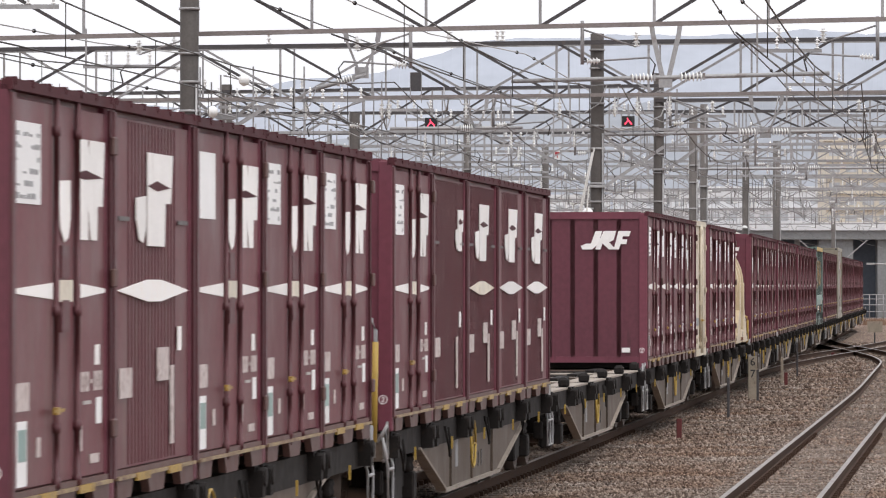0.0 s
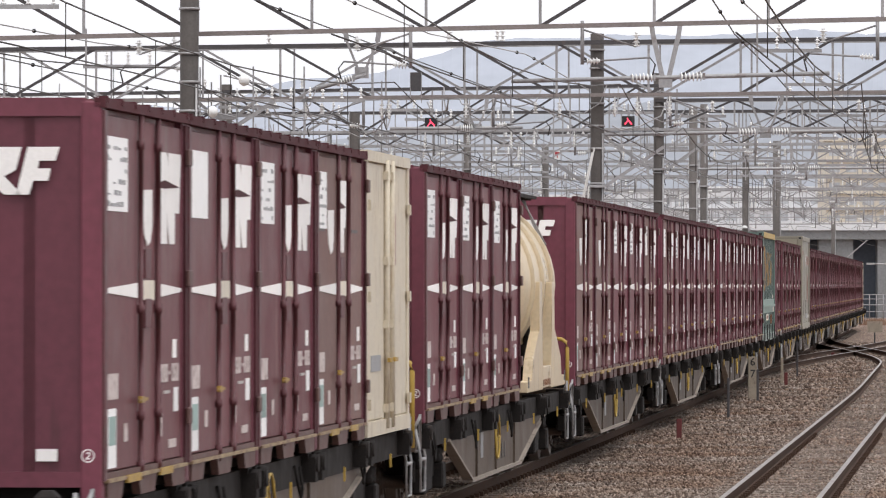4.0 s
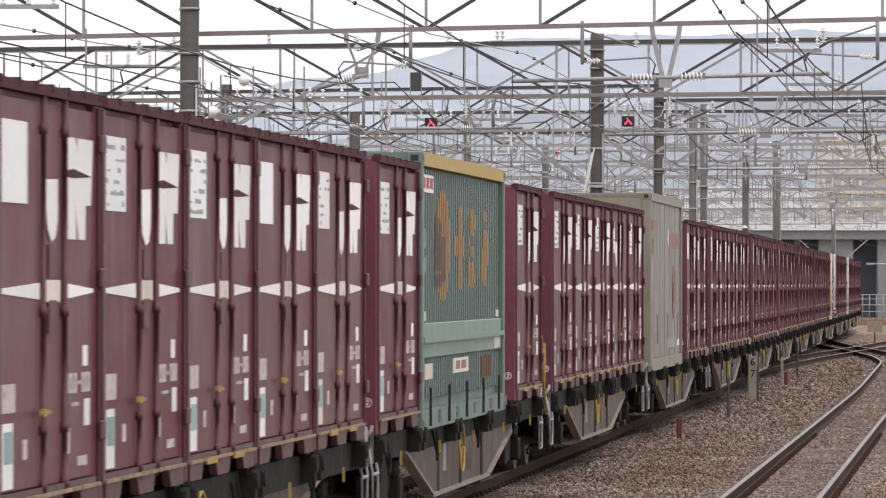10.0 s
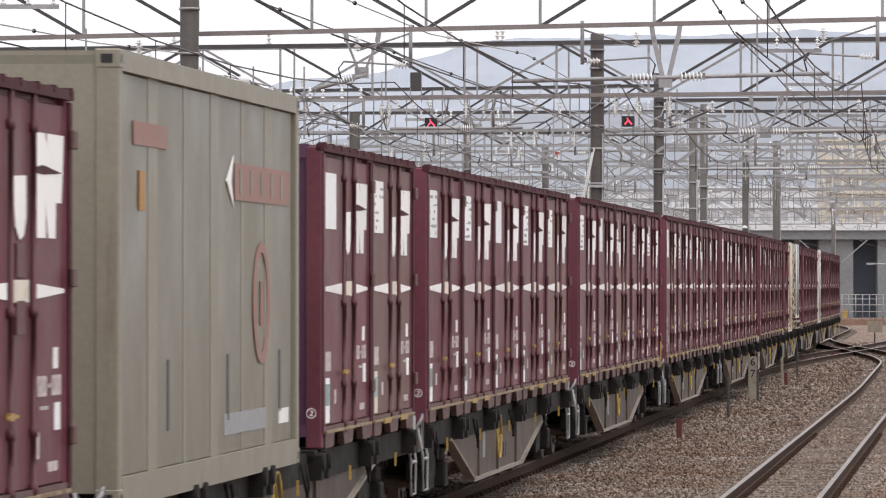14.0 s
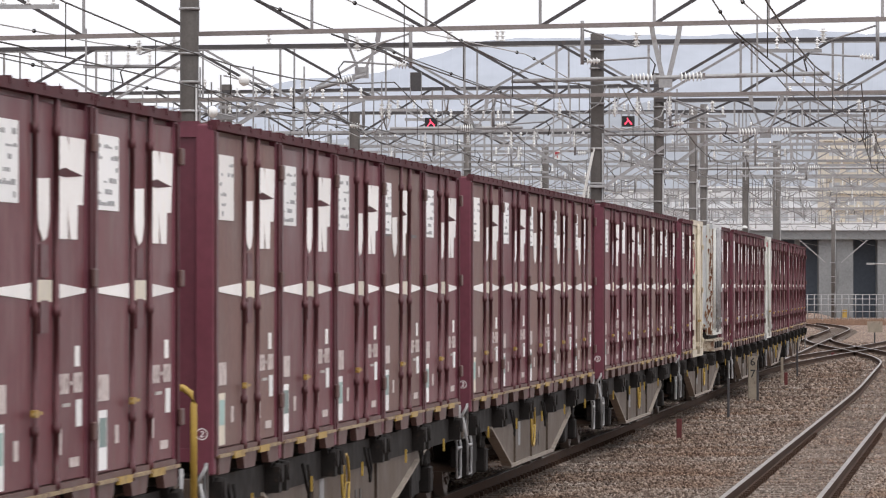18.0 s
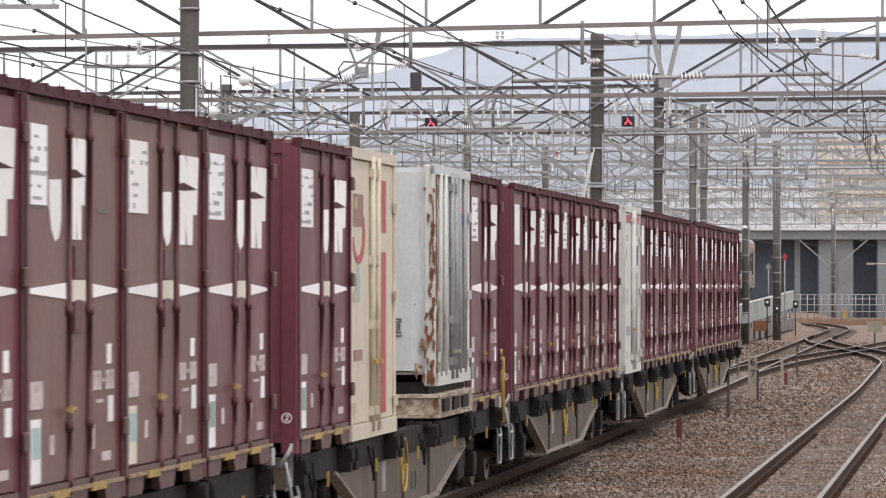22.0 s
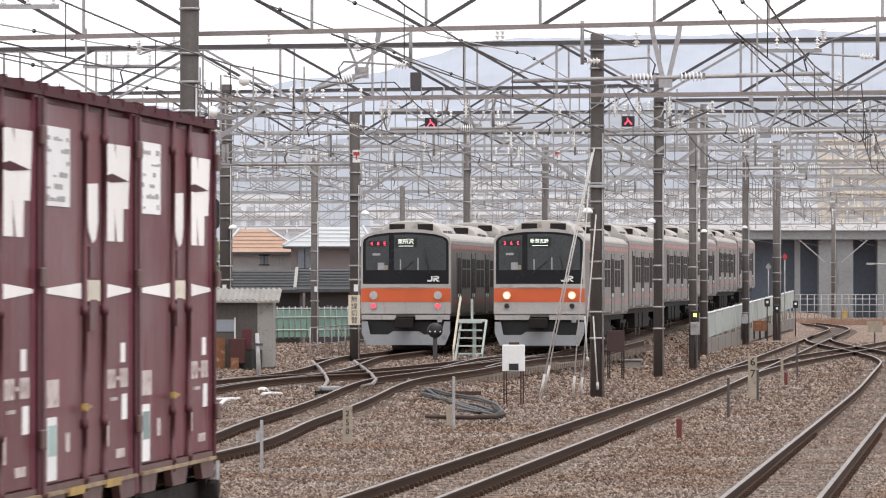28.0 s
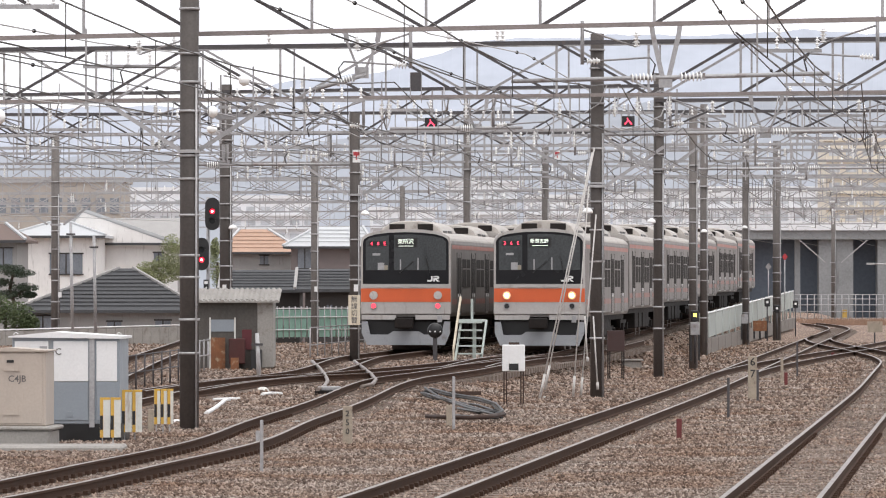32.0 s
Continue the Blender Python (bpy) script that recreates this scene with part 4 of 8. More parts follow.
def tank_container():
    """A twenty-foot tank in an ivory frame."""
    c = thing("tank_container", "ivory twenty-foot tank container with ribbed barrel", "tank container", group="containers on the goods train")
    length = 6.06
    bm = bmesh.new()
    prof = [(0.05, 0.25), (0.5, 0.28), (0.85, 0.36), (1.05, 0.5), (1.14, 0.7), (1.14, 5.36), (1.05, 5.56), (0.85, 5.7), (0.5, 5.78), (0.05, 5.81)]
    lathe(bm, prof, (0, 0, 1.36), 40, axis=0)
    part("barrel", bm, TANK, c)
    for x in (1.5, 3.0, 4.5):
        bm = bmesh.new()
        lathe(bm, [(1.13, x - 0.05), (1.19, x - 0.05), (1.19, x + 0.05), (1.13, x + 0.05)], (0, 0, 1.36), 40, axis=0)
        part("barrel_band", bm, TANK, c)
    for y in (-1.219, 1.1):
        leg = [(0, 0), (2.35, 0), (2.35, 0.36), (2.28, 0.66), (2.24, 1.4), (1.86, 1.4), (1.8, 0.76), (1.45, 0.66), (0.78, 0.4), (0.66, 0.14), (0, 0.14)]
        for name, out in (("saddle_leg", leg), ("saddle_leg", [(length - a, b) for a, b in leg])):
            bm = bmesh.new()
            slab(bm, out, 1, y, y + 0.12)
            part(name, bm, TANK, c, bevel=0.01)
        part("side_sill", boxes((2.35, length - 2.35, y, y + 0.12, 0.02, 0.3)), TANK, c, bevel=0.01)
    for x in (0.02, length - 0.24):
        part("sill_slot", boxes((x + 0.03, x + 0.18, -1.224, -1.219, 0.06, 0.2)), BLACK, c)
    for i in range(5):
        part("sill_slot", boxes((2.4 + i * 0.25, 2.55 + i * 0.25, -1.224, -1.219, 0.05, 0.13)), RUST, c)
    part("end_sill", boxes((0, 0.16, -1.06, 1.06, 0, 0.2)), TANK, c)
    part("end_sill", boxes((length - 0.16, length, -1.06, 1.06, 0, 0.2)), TANK, c)
    part("saddle", boxes((0.6, 5.5, -0.6, 0.6, 0.05, 0.35)), TANK, c)
    bm = boxes((0.3, 5.8, -0.85, 0.15, 2.52, 2.56))
    for i in range(12):
        box(bm, 0.3 + i * 0.47, 0.36 + i * 0.47, -0.8, 0.15, 2.5, 2.52)
    part("walkway", bm, WAGON_DARK, c, "dark steel walkway")
    bm = bmesh.new()
    tube(bm, [(5.6, -0.7, 2.5), (5.75, -0.8, 2.2), (5.8, -0.95, 1.9)], 0.013)
    tube(bm, [(5.3, -0.7, 2.5), (5.45, -0.85, 2.2), (5.5, -1.0, 1.9)], 0.012)
    part("ladder_rail", bm, GALV, c)
    bm = bmesh.new()
    rod(bm, (3.0, -0.95, 0.2), (3.0, -0.95, 0.75), 0.07, 10)
    rod(bm, (3.0, -1.1, 0.45), (3.0, -0.85, 0.45), 0.14, 12)
    box(bm, 2.85, 3.2, -1.05, -0.85, 0.7, 0.95)
    box(bm, 2.2, 3.9, -1.0, -0.5, 0.1, 0.3)
    part("valve", bm, WAGON_DARK, c)
    return c


def odd_container(kind):
    """Single containers of other owners: cream or white with lock rods, or a panelled pale one on a base."""
    label = {"cream": "cream freight container with red stripe and crescent", "white": "chipped white freight container with a rusty edge",
             "beige": "worn beige freight container with lock rods", "panel": "pale blue-grey panelled container with rust on its corner"}[kind]
    c = thing("freight_container", label, "freight container", group="containers on the goods train")
    z0 = 0.36 if kind == "panel" else 0.0
    high = 2.66
    skin = {"cream": CREAM, "white": WHITE_OLD, "beige": CREAM, "panel": ALU_WHITE}[kind]
    part("body", boxes((0.03, CL - 0.03, SIDE + 0.05, CW / 2, z0 + 0.12, high - 0.03)), skin, c)
    for x in (0.0, CL - 0.12):
        for y in (SIDE, CW / 2 - 0.12):
            part("corner_post", boxes((x, x + 0.12, y, y + 0.12, z0, high)), WHITE_OLD if kind == "panel" else skin, c, bevel=0.012)
    bm = bmesh.new()
    for i in range(5):
        y = -1.05 + i * 0.42
        slab(bm, [(-0.035, y + 0.03), (-0.035, y + 0.27), (0.03, y + 0.36), (0.03, y - 0.06)], 2, z0 + 0.16, high - 0.08)
    part("end_wall", bm, skin, c)
    part("top_rail", boxes((0.0, CL, SIDE - 0.01, SIDE + 0.06, high - 0.1, high)), skin, c)
    part("bottom_sill", boxes((0.0, CL, SIDE - 0.01, SIDE + 0.06, z0, z0 + 0.14)), WHITE_OLD if kind in ("panel", "white") else skin, c)
    for x0, x1 in ((0.14, 1.55), (2.1, CL - 0.14)):
        part("door", boxes((x0, x1, SIDE + 0.02, SIDE + 0.05, z0 + 0.15, high - 0.11)), skin, c, bevel=0.008)
    for x in (1.6, 2.05):
        bm = bmesh.new()
        rod(bm, (x, SIDE - 0.01, z0 + 0.05), (x, SIDE - 0.01, high - 0.06), 0.03, 8)
        for z in (z0 + 0.2, 1.0, 1.6, high - 0.25):
            box(bm, x - 0.05, x + 0.05, SIDE - 0.03, SIDE + 0.03, z, z + 0.08)
        r = part("lock_rod", bm, GALV if kind == "panel" else skin, c)
        part("door_handle", boxes((x - 0.12, x + 0.12, SIDE - 0.06, SIDE - 0.03, 0.68, 0.72)), YELLOW if kind != "panel" else GREY_FRAME, r)
    for x in (0.1, CL - 0.2):
        for z in (z0 + 0.25, 1.25, 2.1):
            part("hinge", boxes((x, x + 0.11, SIDE - 0.03, SIDE, z, z + 0.1)), skin, c)
    y0, y1 = SIDE + 0.012, SIDE + 0.019
    if kind == "cream":
        part("red_stripe", boxes((2.55, 2.95, y0, y1, 0.2, 2.4)), RED_PAINT, c)
        part("stripe_text", boxes((2.52, 2.98, y0 - 0.004, y0, 1.72, 1.9)), CREAM, c)
        bm = bmesh.new()
        out = [(0.72 + 0.5 * math.cos(a), 1.88 + 0.28 * math.sin(a)) for a in [math.radians(200 + i * 17) for i in range(12)]]
        inn = [(0.67 + 0.38 * math.cos(a), 1.94 + 0.27 * math.sin(a)) for a in [math.radians(200 + i * 17) for i in range(12)]]
        slab(bm, out + inn[::-1], 1, y0, y1)
        part("crescent", bm, RED_PAINT, c)
        for i in range(5):
            part("letter_bar", boxes((0.24 + i * 0.18, 0.33 + i * 0.18, y0, y1, 1.94, 2.24)), FADED_RED, c)
        bm = bmesh.new()
        slab(bm, [(0.5, 1.3), (0.74, 1.26), (0.78, 1.45), (0.66, 1.62), (0.5, 1.5)], 1, y0, y1)
        part("emblem", bm, TEAL, c)
        part("number_panel", boxes((0.35, 1.0, y0, y1, 0.72, 0.82)), ORANGE_DIM, c)
    elif kind == "white":
        navy = mat("navy_marking", (0.05, 0.09, 0.26), 0.5, vary=0.15, scale=3, dirt=(0.5, 0.5, 0.48), dirt_amount=0.25)
        part("blue_stripe", boxes((2.85, 3.1, y0, y1, 0.25, 1.6)), navy, c)
        part("blue_stripe", boxes((2.85, 3.1, y0, y1, 2.2, 2.4)), navy, c)
        for i in range(3):
            part("letter_bar", boxes((2.75 + i * 0.2, 2.88 + i * 0.2, y0, y1, 1.72, 2.05)), navy, c)
        part("red_stripe", boxes((0.15, 1.5, y0, y1, 2.4, 2.52)), RED_PAINT, c)
        part("red_stripe", boxes((2.45, CL - 0.16, y0, y1, 2.4, 2.52)), RED_PAINT, c)
        bm = bmesh.new()
        slab(bm, [(0.2, 2.1), (0.5, 1.9), (0.2, 1.7)], 1, y0, y1)
        part("dark_arrow", bm, INK, c)
        part("emblem", boxes((0.45, 0.75, y0, y1, 1.1, 1.35)), TEAL, c)
        part("number_panel", boxes((0.5, 1.3, y0, y1, 0.6, 0.75)), INK_GREY, c)
    elif kind == "beige":
        part("red_mark", boxes((2.5, 2.6, y0, y1, 1.6, 2.1)), ORANGE_DIM, c)
        part("number_panel", boxes((0.5, 1.3, y0, y1, 0.6, 0.75)), INK_GREY, c)
    else:
        part("orange_flash", boxes((2.25, CL - 0.16, y0, y1, 2.2, 2.26)), ORANGE, c)
        part("blue_flash", boxes((2.25, CL - 0.16, y0, y1, 2.06, 2.19)), mat("navy_print", (0.03, 0.06, 0.2), 0.5), c)
        part("pallet_base", boxes((-0.03, CL + 0.03, SIDE - 0.03, CW / 2, 0.03, 0.28)), CHIPPED, c, "chipped cream steel base", bevel=0.015)
        for z in (0.03, 0.24):
            part("base_flange", boxes((-0.05, CL + 0.05, SIDE - 0.05, CW / 2, z, z + 0.035)), CHIPPED, c)
        for x in (0.35, 1.4, 2.4):
            part("fork_pocket", boxes((x, x + 0.6, SIDE - 0.056, SIDE - 0.03, 0.09, 0.22)), WAGON_DARK, c)
        # dark filler stands in for the shadow between container and base
        part("base_shadow_gap", boxes((0.05, CL - 0.05, SIDE + 0.08, CW / 2 - 0.05, 0.27, 0.4)), WAGON_DARK, c)
        # rust eaten into the corner and the lower edge
        rnd = random.Random(8)
        for ax in (0, 1):
            bm = bmesh.new()
            for i in range(70):
                z = z0 + 0.05 + 2.1 * rnd.random() ** 1.7
                u = abs(rnd.gauss(0, 0.07 if z < z0 + 0.9 else 0.035)) + 0.006
                w, h = rnd.uniform(0.008, 0.03), rnd.uniform(0.02, 0.09)
                out = [(u, z - h), (u + w, z - h * 0.3), (u + w * 0.6, z + h), (u - min(w, u) * 0.7, z + h * 0.5)]
                if ax == 0:
                    slab(bm, [(SIDE + a, b) for a, b in out], 0, -0.014, -0.002)
                else:
                    slab(bm, out, 1, SIDE - 0.012, SIDE - 0.001)
            part("rust_patch", bm, RUST, c, "flaking rust along the corner")["kind"] = "stuff"
        part("rust_patch", boxes((-0.013, -0.011, SIDE + 0.15, 1.0, z0 + 0.15, z0 + 0.24)), CHIPPED, c)
        for x in (0.45, 0.95, 2.5, 3.1):
            bm = bmesh.new()
            rod(bm, (x, SIDE - 0.005, z0 + 0.1), (x, SIDE - 0.005, high - 0.08), 0.025, 8)
            part("lock_rod", bm, WHITE_OLD if x < 1 else GALV, c)
        t = part("character", lettering("運", 0.22, INK), None, c)
        t.matrix_basis = Matrix(((0, 0, -1, -0.04), (-1, 0, 0, SIDE + 0.45), (0, 1, 0, 0.95), (0, 0, 0, 1)))
    return c


# ---------------------------------------------------------------- container wagons
DECK = 1.08


def wagon_proto(empty=False, rail="yellow"):
    """A flat container wagon: fish-bellied side sills, two bogies, steps, rails and brake wheel. Local x runs from its head."""
    w = thing("flat_wagon", "sooty grey flat container wagon on two bogies", "railway wagon", group="wagons of the goods train")
    L = 19.2
    x0 = -0.2
    for s in (-1, 1):
        bm = bmesh.new()
        y = s * 1.12
        out = [(x0, DECK - 0.28), (x0 + L, DECK - 0.28), (x0 + L, DECK - 0.03), (x0, DECK - 0.03)]
        slab(bm, out, 1, y - 0.06, y + 0.06)
        part("side_sill", bm, WAGON_DARK, w)
    bm = bmesh.new()
    slab(bm, [(3.2, DECK - 0.26), (16.0, DECK - 0.26), (12.3, 0.3), (5.9, 0.3)], 1, -1.16, -1.12)
    plate = part("side_plate", bm, WAGON, w, "grey fish-bellied side plate")
    # flanges in the paler steel: the light they catch is put into their colour
    part("plate_edge", boxes((5.85, 12.35, -1.2, -1.08, 0.27, 0.31)), DUSTY_LIT, plate)
    for xa, xb in ((3.2, 5.9), (16.0, 12.3)):
        part("plate_edge", _bar((xa, -1.15, DECK - 0.26), (xb, -1.15, 0.3), 0.11, 0.03), DUSTY_LIT, plate)
    for x in (6.6, 9.0, 11.5):
        part("plate_rib", boxes((x, x + 0.07, -1.185, -1.16, 0.31, DECK - 0.26)), WAGON, plate)
    for x in (9.9, 10.25):
        part("plate_slot", boxes((x, x + 0.12, -1.166, -1.16, 0.42, 0.6)), BLACK, plate)
    part("plate_marking", boxes((7.2, 7.5, -1.166, -1.16, 0.5, 0.8)), INK_GREY, plate)
    bm = bmesh.new()
    slab(bm, [(3.2, DECK - 0.26), (16.0, DECK - 0.26), (12.3, 0.3), (5.9, 0.3)], 1, 1.12, 1.16)
    part("side_plate", bm, WAGON_DARK, w)
    part("centre_sill", boxes((x0, x0 + L, -0.25, 0.25, 0.7, DECK - 0.1)), WAGON_DARK, w)
    if empty:
        for i in range(11):
            x = x0 + 0.4 + i * 1.84
            part("cross_bearer", boxes((x, x + 0.2, -1.06, 1.06, DECK - 0.2, DECK - 0.03)), WAGON_DARK, w, bevel=0.01)
        for i in range(5):
            part("deck_plate", boxes((0.3 + i * 3.757, 3.4 + i * 3.757, -1.2, -0.78, DECK - 0.03, DECK - 0.005)), DUSTY_LIT, w, "dusty pale deck plate")
            part("deck_plate", boxes((0.1 + i * 3.757, 0.9 + i * 3.757, -0.7, 1.15, DECK - 0.03, DECK - 0.008)), DUSTY_LIT if i % 2 == 0 else WAGON, w)
            part("deck_rail", boxes((1.7 + i * 3.757, 3.9 + i * 3.757, -0.6, -0.45, DECK - 0.08, DECK + 0.02)), WAGON_DARK, w)
            part("guide_cone", boxes((3.55 + i * 3.757, 3.75 + i * 3.757, -1.2, -1.05, DECK - 0.02, DECK + 0.13)), WAGON_DARK, w, bevel=0.04)
    for i in range(10):
        x = 0.1 + (i // 2) * 3.757 + (i % 2) * 3.3
        bm = boxes((x, x + 0.24, -1.24, -1.0, DECK - 0.06, DECK - 0.004), (x + 0.04, x + 0.2, -1.3, -1.18, DECK - 0.26, DECK - 0.05))
        rod(bm, (x + 0.12, -1.2, DECK - 0.1), (x + 0.12, -1.32, DECK - 0.1), 0.08, 10)
        part("container_lock", bm, WAGON_DARK, w)
    for i in range(4):
        x = 1.2 + i * 4.6
        bm = bmesh.new()
        tube(bm, [(x, -1.19, DECK - 0.1), (x, -1.23, DECK - 0.3), (x + 0.12, -1.23, DECK - 0.42), (x + 0.24, -1.23, DECK - 0.3), (x + 0.28, -1.2, DECK - 0.12)], 0.014)
        part("lock_chain", bm, WAGON_DARK, w)
    for i in range(5):
        x = 2.1 + i * 3.757
        part("release_lever", boxes((x, x + 0.02, -1.27, -1.25, DECK - 0.34, DECK - 0.21)), YELLOW_FRESH, w, "small yellow lever")
    # hand brake wheel
    bm = bmesh.new()
    pts = [(8.4 + 0.26 * math.cos(a), -1.25, 0.72 + 0.26 * math.sin(a)) for a in [i * math.pi / 9 for i in range(19)]]
    tube(bm, pts, 0.014)
    for a in (0, 2.1, 4.2):
        bar(bm, (8.4, -1.25, 0.72), (8.4 + 0.26 * math.cos(a), -1.25, 0.72 + 0.26 * math.sin(a)), 0.014)
    part("brake_wheel", bm, YELLOW_FRESH, w, "yellow hand brake wheel")
    part("brake_cylinder", boxes((9.3, 10.6, -0.95, -0.55, 0.45, 0.85)), WAGON_DARK, w)
    # end steps and hand rails
    for xe, d in ((x0 - 0.1, 1), (x0 + L + 0.1, -1)):
        bm = bmesh.new()
        tube(bm, [(xe, -1.2, DECK - 0.05), (xe, -1.25, 0.75), (xe + d * 0.05, -1.25, 0.4), (xe + d * 0.42, -1.25, 0.4), (xe + d * 0.46, -1.25, 0.75), (xe + d * 0.46, -1.2, DECK - 0.1)], 0.015)
        tube(bm, [(xe, -1.25, 0.72), (xe + d * 0.46, -1.25, 0.72)], 0.018)
        part("step", bm, GALV, w)
        bm = bmesh.new()
        tube(bm, [(xe, -1.15, DECK - 0.1), (xe, -1.24, DECK + 0.06), (xe + d * 0.05, -1.24, DECK + 0.1), (xe + d * 0.05, -1.24, DECK - 0.25), (xe, -1.2, DECK - 0.28)], 0.017)
        part("grab_iron", bm, GALV, w)
        part("buffer_beam", boxes((min(xe, xe + d * 0.15), max(xe, xe + d * 0.15), -1.2, 1.2, 0.8, DECK - 0.02)), WAGON, w)
        bm = boxes((min(xe, xe - d * 0.55), max(xe, xe - d * 0.55), -0.12, 0.12, 0.78, 1.0))
        box(bm, min(xe - d * 0.35, xe - d * 0.65), max(xe - d * 0.35, xe - d * 0.65), -0.2, 0.2, 0.72, 1.04)
        part("coupler", bm, WAGON_DARK, w)
    if rail == "short":
        bm = bmesh.new()
        tube(bm, [(-0.62, -1.2, 0.85), (-0.62, -1.2, 1.62), (-0.62, -1.18, 1.7), (-0.62, -1.12, 1.74), (-0.62, -1.02, 1.75)], 0.026, 8)
        part("hand_rail", bm, YELLOW_FRESH, w, "short bent yellow hand rail")
    elif rail == "yellow":
        bm = bmesh.new()
        tube(bm, [(-0.72, -1.16, 0.85), (-0.72, -1.18, 2.06), (-0.72, -1.14, 2.16), (-0.72, -1.06, 2.2), (-0.72, -0.98, 2.18)], 0.02, 8)
        hr = part("hand_rail", bm, GALV, w, "tall bent hand rail")
        bm = bmesh.new()
        rod(bm, (-0.72, -1.163, 1.0), (-0.72, -1.178, 1.95), 0.03, 8)
        part("grip_sleeve", bm, YELLOW_FRESH, hr, "yellow grip sleeve")
    elif rail == "both":
        bm = bmesh.new()
        tube(bm, [(-0.95, -1.16, 0.85), (-0.95, -1.16, 2.1), (-0.98, -1.08, 2.22), (-0.98, -1.0, 2.24)], 0.028, 8)
        part("brake_post", bm, GALV, w)
        bm = bmesh.new()
        tube(bm, [(-0.6, -1.2, 0.85), (-0.6, -1.2, 1.72), (-0.6, -1.16, 1.82), (-0.6, -1.06, 1.84)], 0.024, 8)
        part("hand_rail", bm, YELLOW, w, "worn yellow hand rail")
    for xb in (2.5, 16.3):
        bm = boxes((xb - 1.25, xb + 1.25, -1.02, -0.9, 0.42, 0.66), (xb - 0.35, xb + 0.35, -1.05, -0.88, 0.3, 0.78))
        box(bm, xb - 1.25, xb + 1.25, 0.9, 1.02, 0.42, 0.66)
        box(bm, xb - 0.3, xb + 0.3, -0.95, 0.95, 0.45, 0.8)
        bogie = part("bogie_frame", bm, WAGON_DARK, w, "sooty bogie frame", bevel=0.02)
        for dx in (-0.95, 0.95):
            part("axle_box", boxes((xb + dx - 0.15, xb + dx + 0.15, -1.12, -0.98, 0.3, 0.58)), WAGON_DARK, bogie, bevel=0.02)
            bm = bmesh.new()
            for k in (-0.12, 0.0, 0.12):
                lathe(bm, [(0.05, 0.58), (0.065, 0.62), (0.05, 0.66), (0.065, 0.7), (0.05, 0.74)], (xb + dx + k, -1.03, 0), 8)
            part("spring", bm, WAGON_DARK, bogie)
    return w


def wheelset_mesh():
    bm = bmesh.new()
    rod(bm, (0, -0.95, 0), (0, 0.95, 0), 0.07, 10)
    for s in (-1, 1):
        a = s * 0.5
        lathe(bm, [(0.08, a), (0.455, a), (0.455, a + s * 0.03), (0.43, a + s * 0.04), (0.43, a + s * 0.13), (0.38, a + s * 0.13), (0.34, a + s * 0.06), (0.16, a + s * 0.06), (0.14, a + s * 0.16), (0.05, a + s * 0.16)], (0, 0, 0), 20, axis=1)
    for k in range(6):
        an = k * math.pi / 3
        box(bm, 0.25 * math.cos(an) - 0.03, 0.25 * math.cos(an) + 0.03, -0.66, -0.63, 0.25 * math.sin(an) - 0.03, 0.25 * math.sin(an) + 0.03)
    return mesh_of("wheelset", bm, WHEEL)


MOVING = []  # (object, metres along the train, height, kind)
WHEELS = []


def put(ob, q, z=DECK):
    MOVING.append((ob, q, z))
    return ob


PITCH = 3.757


# where each wagon's head stands along the train
HEADS = (360.0, 339.65, 319.25, 298.75, 278.3, 257.4, 237.25, 216.7, 196.05, 175.95, 155.55, 134.9, 115.1, 94.85, 74.62, 54.35, 34.05, 14.1, -5.25, -25.9)


